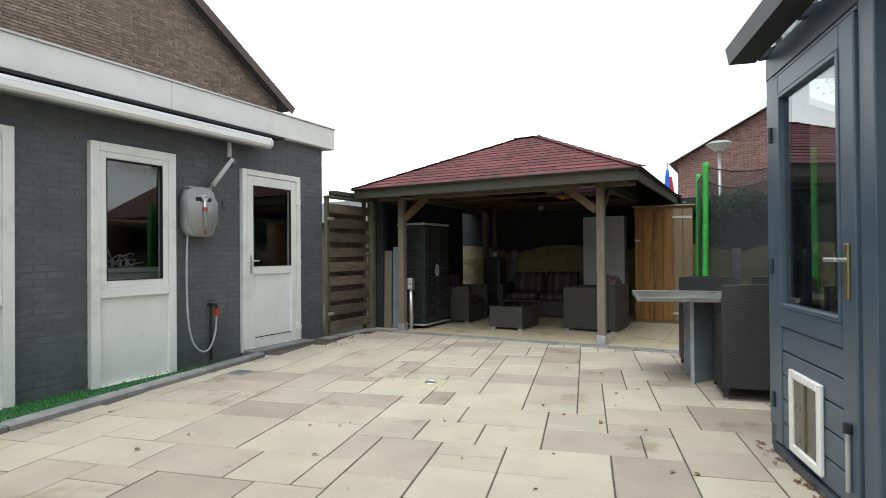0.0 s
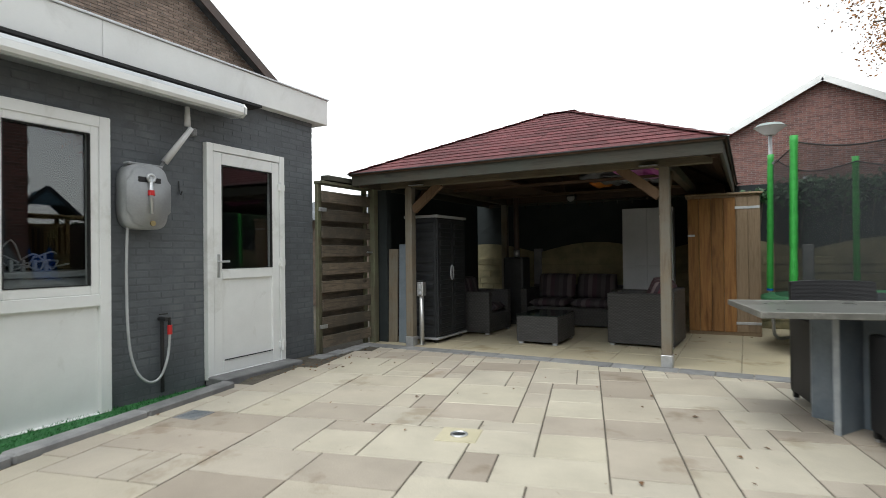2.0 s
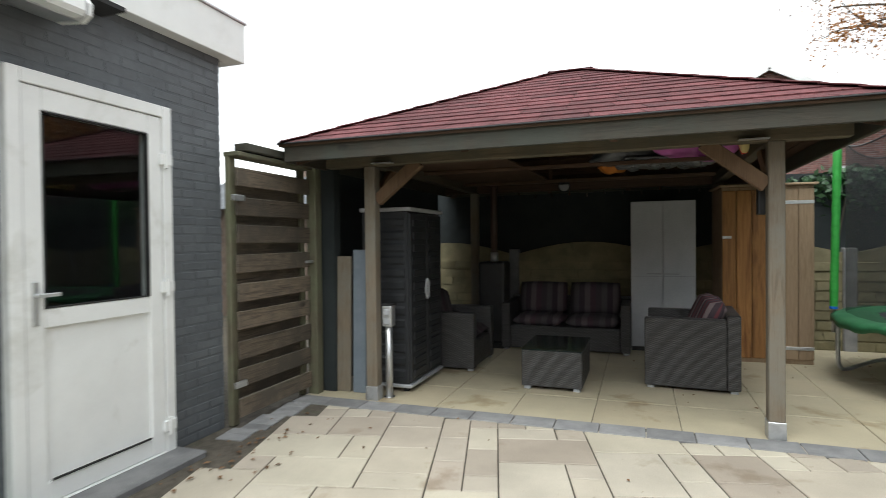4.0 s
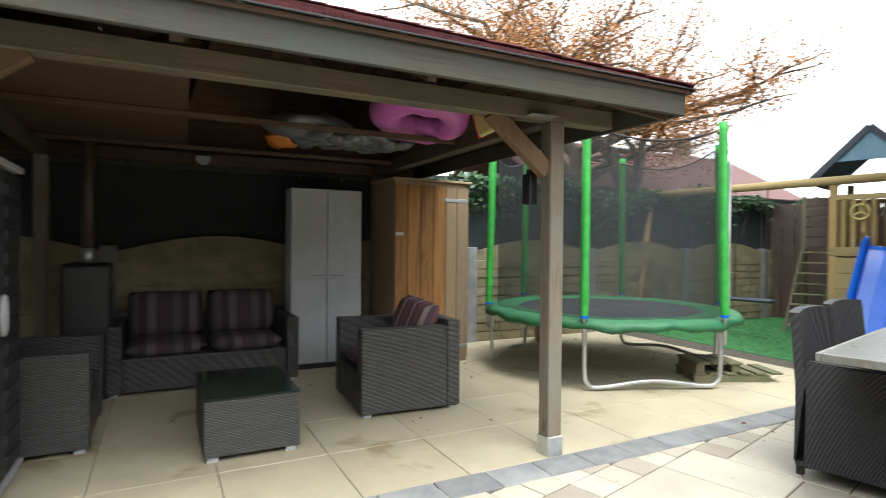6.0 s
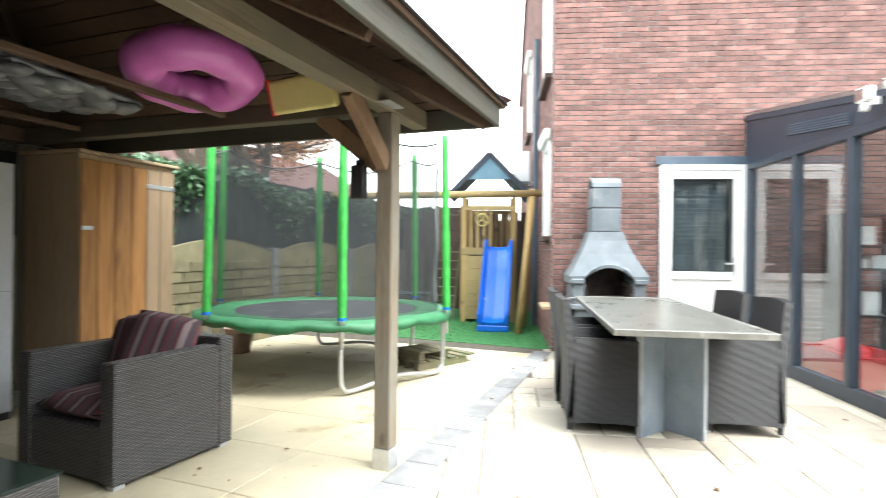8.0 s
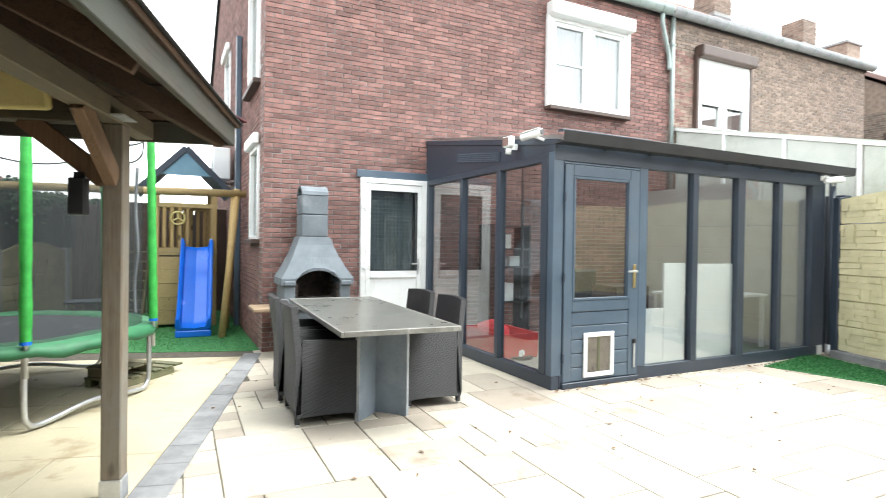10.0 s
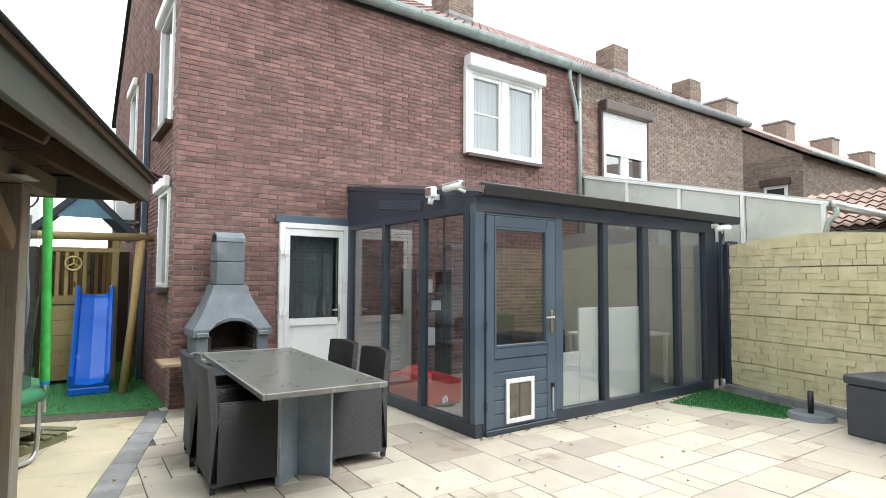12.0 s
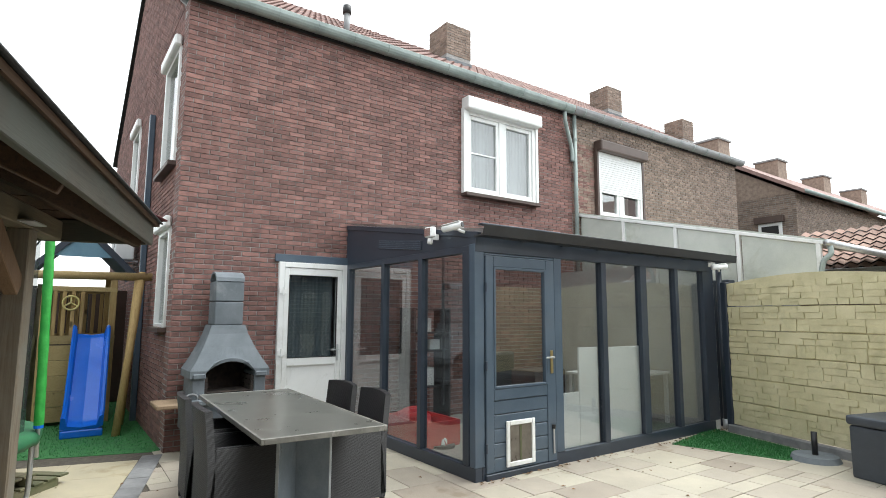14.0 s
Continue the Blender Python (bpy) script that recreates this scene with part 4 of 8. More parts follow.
part("ridge_cap", bar((RXA - 0.02, RY, RZ + 0.004), (RXB + 0.02, RY, RZ + 0.004), 0.14, 0.010), M["shingle"], pav)
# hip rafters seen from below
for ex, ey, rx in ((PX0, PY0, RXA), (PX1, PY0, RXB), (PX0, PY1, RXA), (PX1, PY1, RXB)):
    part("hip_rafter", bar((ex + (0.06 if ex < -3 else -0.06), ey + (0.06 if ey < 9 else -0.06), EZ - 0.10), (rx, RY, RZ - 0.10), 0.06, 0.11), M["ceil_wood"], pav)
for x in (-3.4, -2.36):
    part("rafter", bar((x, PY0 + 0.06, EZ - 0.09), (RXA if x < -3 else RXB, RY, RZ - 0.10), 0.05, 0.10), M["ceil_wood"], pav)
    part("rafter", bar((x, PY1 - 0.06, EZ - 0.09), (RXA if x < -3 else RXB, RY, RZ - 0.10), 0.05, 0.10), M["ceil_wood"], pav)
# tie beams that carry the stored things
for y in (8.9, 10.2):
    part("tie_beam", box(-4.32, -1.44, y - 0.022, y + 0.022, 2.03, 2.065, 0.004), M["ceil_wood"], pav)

ply = thing("plywood_sheet", pose(-3.82, 9.0, 2.068, 0, 0, 4), "brown plywood sheet lying across the tie beams", "plywood sheet")
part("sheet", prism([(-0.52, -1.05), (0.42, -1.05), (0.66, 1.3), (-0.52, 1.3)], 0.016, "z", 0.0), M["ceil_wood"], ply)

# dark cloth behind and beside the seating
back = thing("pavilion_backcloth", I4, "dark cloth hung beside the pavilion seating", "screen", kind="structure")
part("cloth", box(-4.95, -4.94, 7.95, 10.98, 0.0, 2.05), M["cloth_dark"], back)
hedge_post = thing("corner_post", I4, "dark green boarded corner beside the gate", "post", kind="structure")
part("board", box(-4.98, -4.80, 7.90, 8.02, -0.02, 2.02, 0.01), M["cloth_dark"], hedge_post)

# ---- slatted gate between shed and pavilion ----
gate = thing("slatted_gate", pose(-4.965, 6.84, 0), "weathered horizontal-slat timber gate hung on the shed corner", "gate")
rngs = random.Random(8)
for k in range(9):
    z = 0.05 + k * 0.212
    front = k % 2 == 0
    part("slat", bar((-0.005 if front else -0.012, 0.0, z + 0.09 + rngs.uniform(-0.006, 0.006)), (-0.005 if front else -0.012, 0.92, z + 0.09), 0.022, 0.135, bevel=0.004), M["slat_wood"], gate)
    if k < 8:
        part("slat", bar((-0.085, 0.0, z + 0.197), (-0.085, 0.92, z + 0.197), 0.02, 0.13, bevel=0.004), M["slat_wood"], gate)
for y in (0.02, 0.90):
    part("stile", box(-0.10, -0.055, y - 0.035, y + 0.035, 0.0, 2.0, 0.005), M["slat_post"], gate)
part("top_rail", box(-0.11, 0.03, -0.02, 0.95, 1.985, 2.02, 0.006), M["slat_post"], gate)
for z in (0.32, 1.68):
    hinge = part("hinge", box(0.006, 0.03, -0.07, 0.05, z - 0.022, z + 0.022, 0.004), M["galv"], gate, "galvanised hinge")
part("latch", rod((0.03, 0.82, 1.18), (0.03, 0.92, 1.18), 0.012), M["galv"], gate, "metal latch bolt")
gpost = thing("gate_post", pose(-4.955, 7.82, 0), "square greenish timber gate post", "post")
part("post_shaft", box(-0.05, 0.05, -0.045, 0.045, -0.05, 2.06, 0.006), M["slat_post"], gpost)
rail = thing("gate_lintel", pose(-4.98, 6.90, 0), "dark timber beam above the gate", "beam")
part("beam", box(-0.06, 0.06, 0.0, 0.56, 2.03, 2.09, 0.006), M["beam_wood_y"], rail)

# ---- leaning boards ----
for x, w, h, mat, lab in ((-4.74, 0.15, 1.22, "post_wood", "weathered brown board leaning upright beside the gate"), (-4.575, 0.13, 1.28, "table_leg", "blue-grey board leaning upright beside the gate")):
    b = thing("loose_board", pose(x, 7.94, 0.0, -1.5, 0, 0), lab, "board", "boards stood beside the gate")
    part("plank", box(-w / 2, w / 2, -0.014, 0.014, 0, h, 0.004), M[mat], b)

# ---- stainless bollard lamp ----
lamp = thing("bollard_lamp", pose(-4.25, 7.87, 0), "slim stainless garden post with a socket head", "garden lamp")
part("base_flange", rod((0, 0, -0.004), (0, 0, 0.012), 0.05), M["chrome"], lamp, smooth=False)
part("tube", rod((0, 0, 0.01), (0, 0, 0.62), 0.03, seg=20), M["alu"], lamp, smooth=True)
head = part("socket_head", box(-0.045, 0.045, -0.045, 0.045, 0.62, 0.80, 0.012, seg=2), M["alu"], lamp, "grey socket head")
for z in (0.665, 0.745):
    part("socket_flap", box(-0.03, 0.03, -0.052, -0.044, z - 0.025, z + 0.025, 0.004), M["resin_grey"], head)
part("cap", box(-0.05, 0.05, -0.05, 0.05, 0.80, 0.815, 0.005), M["black_plastic"], lamp, "dark cap")

# ---- resin storage locker ----
lk = thing("storage_locker", pose(-4.15, 8.07, 0), "tall black ribbed resin storage locker with grey edging", "locker")
W, D, H0, H1 = 0.46, 0.80, 0.07, 1.62  # along -x, along +y
part("body", box(-W, 0, 0, D, H0, H1, 0.01), M["locker"], lk)
nr = 13
for k in range(nr):
    z0 = H0 + 0.05 + k * (H1 - H0 - 0.08) / nr
    z1 = z0 + 0.085
    rp = [(z0, 0.0), (z0 + 0.02, 0.014), (z1 - 0.02, 0.014), (z1, 0.0)]
    bmr = bmesh.new()
    lo = [bmr.verts.new((-W + 0.035, -o, z)) for z, o in rp]
    hi = [bmr.verts.new((-0.035, -o, z)) for z, o in rp]
    for i in range(3):
        bmr.faces.new((lo[i], lo[i + 1], hi[i + 1], hi[i]))
    bmr.faces.new(lo)
    bmr.faces.new(hi[::-1])
    part("side_rib", bmr, M["locker"], lk)
for y0, y1 in ((0.012, D / 2 - 0.004), (D / 2 + 0.004, D - 0.012)):
    dr = part("door", box(0.001, 0.022, y0, y1, H0 + 0.02, H1 - 0.02, 0.006), M["locker"], lk)
    for k in range(nr):
        z0 = H0 + 0.05 + k * (H1 - H0 - 0.08) / nr
        part("rib", box(0.020, 0.032, y0 + 0.05, y1 - 0.05, z0, z0 + 0.07, 0.010), M["locker"], dr)
part("handle", tube([(0.036, 0.37 + 0.035 * math.cos(a), 0.9 + 0.09 * math.sin(a)) for a in [k * math.tau / 16 for k in range(16)]], 0.012, 8, True), M["resin_grey"], lk, "pale grey oval handle", smooth=True)
part("top_edging", box(-W - 0.015, 0.035, -0.02, D + 0.01, H1, H1 + 0.035, 0.006), M["resin_grey"], lk, "grey edging")
part("bottom_edging", box(-W - 0.012, 0.03, -0.018, D + 0.008, H0 - 0.03, H0, 0.006), M["resin_grey"], lk, "grey edging")
for x in (-0.05, -W + 0.05):
    for y in (0.06, D - 0.06):
        part("foot", box(x - 0.025, x + 0.025, y - 0.025, y + 0.025, -0.004, H0 - 0.03, 0.004), M["black_plastic"], lk)


# ---- rattan lounge set ----
def pillow(w, d, t, bm=None, n=8, turn=None):
    """A plump cushion w x d, t thick in the middle."""
    own = bmesh.new()
    for sgn in (1, -1):
        g = [[own.verts.new(((i / n - 0.5) * w * (1 - 0.04 * (2 * j / n - 1) ** 2), (j / n - 0.5) * d * (1 - 0.04 * (2 * i / n - 1) ** 2),
                             sgn * t / 2 * ((1 - (2 * i / n - 1) ** 6) * (1 - (2 * j / n - 1) ** 6)) ** 0.35)) for j in range(n + 1)] for i in range(n + 1)]
        for i in range(n):
            for j in range(n):
                own.faces.new((g[i][j], g[i + 1][j], g[i + 1][j + 1], g[i][j + 1]) if sgn > 0 else (g[i][j], g[i][j + 1], g[i + 1][j + 1], g[i + 1][j]))
    bmesh.ops.remove_doubles(own, verts=own.verts, dist=0.0008)
    if turn is not None:
        bmesh.ops.transform(own, verts=own.verts, matrix=turn)
    return own


def lounge(name, m, width, seats, label, depth=0.78, arm_h=0.60, back_h=0.66, cushions="cushion", pillows=True):
    """A boxy rattan seat facing local -y, its middle at the origin."""
    t = thing(name, m, label, "armchair" if seats == 1 else "sofa", "rattan lounge set")
    h = width / 2
    aw = 0.11
    part("seat_base", box(-h + aw, h - aw, -depth / 2 + 0.01, depth / 2 - 0.12, 0.03, 0.30, 0.012), M["rattan"], t)
    for sx in (-1, 1):
        part("arm", box(*sorted((sx * h, sx * (h - aw))), -depth / 2, depth / 2 - 0.11, 0.025, arm_h, 0.014, seg=2), M["rattan"], t)
    part("backrest", box(-h, h, depth / 2 - 0.11, depth / 2, 0.025, back_h, 0.014, seg=2), M["rattan"], t)
    for sx in (-1, 1):
        for y in (-depth / 2 + 0.05, depth / 2 - 0.05):
            part("foot", box(sx * (h - 0.05) - 0.03, sx * (h - 0.05) + 0.03, y - 0.03, y + 0.03, -0.003, 0.028, 0.004), M["resin_grey"], t)
    inner_w = width - 2 * aw
    cw = inner_w / seats
    for k in range(seats):
        cx = -inner_w / 2 + cw * (k + 0.5)
        part("seat_cushion", pillow(cw - 0.015, depth - 0.14, 0.13, turn=pose(cx, -0.06, 0.36)), M[cushions], t, "striped dark seat cushion", smooth=True)
        if pillows:
            part("back_cushion", pillow(cw - 0.03, 0.42, 0.17, turn=pose(cx, depth / 2 - 0.19, 0.60, 76, 0, 0)), M[cushions], t, "striped dark back cushion", smooth=True)
    return t


lounge("rattan_sofa", pose(-3.08, 10.60, 0), 1.52, 2, "dark grey rattan two-seat sofa with striped cushions", 0.74, 0.58, 0.62)
lounge("rattan_armchair", pose(-1.765, 9.26, 0, 0, 0, -93), 0.80, 1, "dark grey rattan armchair with red striped cushions", 0.78, 0.64, 0.68, "cushion_red", False)
lounge("rattan_armchair", pose(-4.18, 9.38, 0, 0, 0, 90), 0.80, 1, "dark grey rattan armchair beside the black locker", 0.72, 0.60, 0.64)
sc1 = thing("scatter_cushion", pose(-1.645, 9.18, 0.62, 68, 8, -78), "plump red striped scatter cushion on the armchair", "cushion", "scatter cushions")
part("cover", pillow(0.44, 0.42, 0.18), M["cushion_red"], sc1, smooth=True)
sc2 = thing("scatter_cushion", pose(-1.585, 9.42, 0.60, 70, -6, -96), "plump red striped scatter cushion on the armchair", "cushion", "scatter cushions")
part("cover", pillow(0.44, 0.42, 0.18), M["cushion_red"], sc2, smooth=True)

ct = thing("coffee_table", pose(-2.96, 8.88, 0), "rattan coffee table with a dark glass top", "coffee table", "rattan lounge set")
part("rattan_body", box(-0.27, 0.27, -0.375, 0.375, 0.03, 0.355, 0.012, seg=2), M["rattan"], ct)
M["table_glass"] = mottled("dark_green_table_glass", (0.012, 0.022, 0.019), (0.018, 0.030, 0.026), 3, 0.06, relief=0.0, stain=(0.045, 0.055, 0.05), stain_scale=3)
part("glass_top", box(-0.275, 0.275, -0.38, 0.38, 0.357, 0.365, 0.003), M["table_glass"], ct, "dark glass top")
for x in (-0.22, 0.22):
    for y in (-0.33, 0.33):
        part("foot", box(x - 0.03, x + 0.03, y - 0.03, y + 0.03, -0.003, 0.03, 0.004), M["resin_grey"], ct)

# ---- fire bowl or stove behind the armchair ----
stove = thing("patio_heater", pose(-3.98, 10.45, 0), "black upright patio stove in the dark corner", "heater")
part("stove_base", box(-0.2, 0.2, -0.2, 0.2, -0.004, 0.06, 0.01), M["black_plastic"], stove)
part("stove_body", box(-0.17, 0.17, -0.17, 0.17, 0.06, 1.08, 0.03, seg=2), M["black_plastic"], stove)
part("stove_collar", rod((0, 0, 1.08), (0, 0, 1.2), 0.05), M["galv"], stove, "bright steel collar", smooth=True)
part("stove_flue", rod((0, 0, 1.2), (0, 0, 2.2), 0.045), M["brown_frame"], stove, "dark flue pipe", smooth=True)

# ---- pale wardrobe ----
wd = thing("wardrobe", pose(-1.96, 10.63, 0), "pale grey two-door wardrobe with thin bar handles", "wardrobe")
part("carcass", box(-0.36, 0.36, 0.0, 0.25, -0.004, 1.80, 0.004), M["wardrobe"], wd)
part("plinth", box(-0.355, 0.355, -0.012, 0.0, 0.0, 0.05, 0.003), M["black_plastic"], wd, "dark plinth")
for x0, x1, hx in ((-0.357, -0.003, -0.10), (0.003, 0.357, 0.10)):
    dr = part("door", box(x0, x1, -0.02, -0.001, 0.055, 1.795, 0.003), M["wardrobe"], wd)
    part("handle", rod((hx - 0.08, -0.035, 0.93), (hx + 0.08, -0.035, 0.93), 0.004), M["grey_plastic"], dr, "thin steel handle")
    part("door_seam", box(x0 + 0.01, x1 - 0.01, -0.0215, -0.0195, 0.898, 0.902), M["grey_plastic"], dr)

# ---- pine tool cabinet ----
pc = thing("wooden_cabinet", pose(-0.93, 10.29, 0, 0, 0, 4), "orange-stained boarded pine garden cabinet", "cabinet")
part("carcass", box(-0.44, 0.44, 0.022, 0.55, -0.004, 1.90, 0.006), M["cab_grey"], pc)
xs = [-0.44, -0.30, -0.15, 0.0, 0.15, 0.29, 0.44]
for i, (x0, x1) in enumerate(zip(xs[:-1], xs[1:])):
    part("door_board", box(x0 + 0.003, x1 - 0.003, 0.0, 0.02, 0.05, 1.86, 0.004), M["cab_wood"] if i < 4 else M["cab_grey"], pc)
part("roof_board", box(-0.47, 0.47, -0.03, 0.58, 1.90, 1.925, 0.005), M["cab_grey"], pc)
for z in (0.17, 1.72):
    part("strap_hinge", box(0.14, 0.435, -0.006, 0.0, z - 0.018, z + 0.018, 0.002), M["galv"], pc, "galvanised strap hinge")
part("door_handle", bar((-0.385, -0.02, 0.98), (-0.385, -0.02, 1.13), 0.016, 0.022), M["galv"], pc, "galvanised pull handle")
part("bolt", box(-0.44, -0.35, -0.012, 0.0, 1.34, 1.37, 0.003), M["galv"], pc, "galvanised bolt")

# ---- things stored under the roof ----
def ring_float(name, m, big, small, mat, label):
    t = thing(name, m, label, "pool float", "pool toys under the roof")
    bm = bmesh.new()
    N, K = 40, 16
    g = []
    for i in range(N):
        a = i * math.tau / N
        puff = small * (1 + 0.06 * math.cos(a * 7))
        g.append([bm.verts.new(((big + puff * math.cos(k * math.tau / K)) * math.cos(a), (big + puff * math.cos(k * math.tau / K)) * math.sin(a), puff * math.sin(k * math.tau / K))) for k in range(K)])
    for i in range(N):
        for k in range(K):
            bm.faces.new((g[i][k], g[(i + 1) % N][k], g[(i + 1) % N][(k + 1) % K], g[i][(k + 1) % K]))
    part("inflated_ring", bm, mat, t, smooth=True)
    return t


def lump(w, d, h, seed, n=14):
    """A slack, folded heap of vinyl."""
    own = bmesh.new()
    bmesh.ops.create_icosphere(own, subdivisions=2 if w < 0.2 else 3, radius=1.0)
    for v in own.verts:
        k = 1 + 0.28 * noise.noise(v.co * 2.2 + Vector((seed, 0, 0))) + 0.10 * noise.noise(v.co * 6 + Vector((0, seed, 0)))
        v.co = Vector((v.co.x * w / 2 * k, v.co.y * d / 2 * k, v.co.z * h / 2 * k))
    return own


ring_float("inflatable_ring", pose(-1.77, 8.80, 2.20, -9, 8, 0), 0.255, 0.112, M["pink"], "pink inflatable ring stored under the pavilion roof")
lilo = thing("air_mattress", pose(-1.95, 9.86, 2.15, 4, 0, 10), "rolled grey air mattress stored under the roof", "air mattress", "pool toys under the roof")
rngl = random.Random(12)
for i in range(7):
    for j in range(5):
        m = pose(-0.42 + 0.125 * i + rngl.uniform(-0.015, 0.015), -0.32 + 0.15 * j + 0.05 * (i % 2), rngl.uniform(-0.02, 0.02), rngl.uniform(-18, 18), rngl.uniform(-18, 18), 0)
        part("air_chamber", lump(0.16, 0.24, 0.085, 1.7 * i + j), M["quilt"], lilo, smooth=True, m=m)
part("mattress_base", box(-0.48, 0.42, -0.40, 0.40, 0.02, 0.05, 0.012), M["grey_vinyl"], lilo)
of = thing("folded_float", pose(-2.50, 10.10, 2.17, 0, 0, 30), "orange folded pool float stored under the roof", "pool float", "pool toys under the roof")
part("folded_vinyl", lump(0.34, 0.26, 0.16, 3.0), M["orange_vinyl"], of, smooth=True)
yf = thing("swim_board", pose(-1.47, 8.30, 2.12, 74, 0, 82), "cream-yellow folded swim float stored under the roof", "pool float", "pool toys under the roof")
part("board", box(-0.25, 0.25, -0.10, 0.10, -0.03, 0.03, 0.025, seg=3), M["yellow_vinyl"], yf)
part("strap", box(0.215, 0.235, -0.103, 0.103, -0.033, 0.033, 0.004), M["red_plastic"], yf, "red strap")
gb = thing("vinyl_heap", pose(-2.35, 9.70, 2.22), "dark crumpled vinyl heap stored under the roof", "tarpaulin")
part("crumpled_sheet", lump(0.7, 0.5, 0.2, 9.0), M["grey_vinyl"], gb, smooth=True)
fan = thing("hanging_spotlight", pose(-3.11, 10.66, 2.02), "black round spotlight under the tie beam", "spotlight")
part("spot_body", rod((0, -0.05, 0), (0, 0.06, 0.02), 0.075, 0.06, 18), M["black_plastic"], fan, smooth=True)
part("spot_bracket", box(-0.012, 0.012, 0.0, 0.02, 0.0, 0.11), M["black_plastic"], fan)
part("spot_lens", rod((0, -0.054, 0), (0, -0.05, 0), 0.062, seg=18), M["grey_plastic"], fan, "grey lens")
spk = thing("wall_speaker", pose(-1.40, 7.96, 1.60), "small black loudspeaker on the pavilion post", "loudspeaker")
part("speaker_box", box(-0.03, 0.03, -0.042, 0.042, -0.09, 0.10, 0.010, seg=2), M["black_plastic"], spk)
part("speaker_bracket", box(-0.01, 0.03, -0.02, 0.02, 0.085, 0.13), M["black_plastic"], spk)
# string of little lights along the back
st = thing("light_string", I4, "thin cable with small clear bulbs along the back beam", "fairy lights")
pts = [Vector((-4.3 + 2.9 * k / 40, 10.78, 1.99 - 0.05 * abs(math.sin(k * math.pi / 8)))) for k in range(41)]
part("cable", tube(pts, 0.004, 5), M["black_plastic"], st)
for k in range(2, 40, 3):
    p = pts[k]
    part("bulb", rod((p.x, p.y - 0.004, p.z - 0.05), (p.x, p.y - 0.004, p.z - 0.005), 0.013, 0.008, 8), M["chrome"], st, "clear bulb")


# ---- windows and doors ----
def pvc_frame(t, w, z0, z1, depth, wide, mat, y=0.0, name="frame_member"):
    """Four members of a frame round an opening of width w centred on local x."""
    part(name, box(-w / 2, -w / 2 + wide, y - depth / 2, y + depth / 2, z0, z1, 0.004), mat, t)
    part(name, box(w / 2 - wide, w / 2, y - depth / 2, y + depth / 2, z0, z1, 0.004), mat, t)
    part(name, box(-w / 2 + wide, w / 2 - wide, y - depth / 2, y + depth / 2, z1 - wide, z1, 0.004), mat, t)
    part(name, box(-w / 2 + wide, w / 2 - wide, y - depth / 2, y + depth / 2, z0, z0 + wide * 0.6, 0.004), mat, t)


def glass_pane(parent, x0, x1, y, z0, z1, mat="glass"):
    g = part("pane", box(x0, x1, y - 0.004, y + 0.004, z0, z1), M[mat], parent)
    g.visible_shadow = False
    return g


def half_door(name, m, w, h, split, label, handle_left, hinges=True, glass="dark_glass", sill=0.0, pane_top=0.12, frame=0.07, stile=0.105):
    """A white plastic door: glass above, flat panel below. Faces local -y; the frame's middle at the origin."""
    t = thing(name, m, label, "door", kind="structure")
    pvc_frame(t, w, sill, h, 0.11, frame, M["pvc"])
    lw = w / 2 - frame
    leaf = part("leaf_stile", box(-lw + 0.004, -lw + stile, -0.045, 0.03, sill + 0.045, h - frame - 0.004, 0.006), M["pvc"], t)
    part("leaf_stile", box(lw - stile, lw - 0.004, -0.045, 0.03, sill + 0.045, h - frame - 0.004, 0.006), M["pvc"], t)
    for z0, z1 in ((sill + 0.045, sill + 0.15), (split - 0.05, split + 0.05), (h - frame - pane_top, h - frame - 0.004)):
        part("leaf_rail", box(-lw + stile, lw - stile, -0.045, 0.03, z0, z1, 0.006), M["pvc"], t)
    part("lower_panel", box(-lw + stile, lw - stile, -0.022, 0.012, sill + 0.15, split - 0.05), M["pvc"], t)
    part("rain_bar", box(-lw + 0.12, lw - 0.12, -0.055, -0.045, sill + 0.155, sill + 0.165), M["rubber"], t, "dark weather strip")
    glass_pane(t, -lw + stile, lw - stile, -0.01, split + 0.05, h - frame - pane_top, glass)
    for x0, x1, z0, z1 in ((-lw + stile, -lw + stile + 0.006, split + 0.05, h - frame - pane_top), (lw - stile - 0.006, lw - stile, split + 0.05, h - frame - pane_top), (-lw + stile + 0.006, lw - stile - 0.006, split + 0.05, split + 0.056), (-lw + stile + 0.006, lw - stile - 0.006, h - frame - pane_top - 0.006, h - frame - pane_top)):
        part("glazing_seal", box(x0, x1, -0.046, -0.014, z0, z1), M["rubber"], t, "black glazing seal")
    hx = (-lw + 0.055) if handle_left else (lw - 0.055)
    hd = part("door_handle", box(hx - 0.016, hx + 0.016, -0.056, -0.045, 0.95, 1.17, 0.004), M["alu"], t, "aluminium lever handle")
    part("lever", bar((hx, -0.075, 1.10), (hx + (0.11 if handle_left else -0.11), -0.075, 1.10), 0.016, 0.02), M["alu"], hd)
    part("lever_neck", rod((hx, -0.05, 1.10), (hx, -0.08, 1.10), 0.009), M["alu"], hd)
    if hinges:
        sx = 1 if handle_left else -1
        for z in (0.2, 1.08, 1.88):
            hg = part("hinge", box(*sorted((sx * (lw - 0.03), sx * (w / 2 - 0.005))), -0.066, -0.045, z - 0.035, z + 0.035, 0.004), M["pvc"], t)
            part("hinge_barrel", rod((sx * (lw + 0.012), -0.068, z - 0.055), (sx * (lw + 0.012), -0.068, z + 0.055), 0.013), M["pvc"], hg)
    return t


# shed: two fixed door-height windows and the half-glazed door; they face +x
def shed_at(y):
    return SHED @ pose(SX, y, 0, 0, 0, 90)


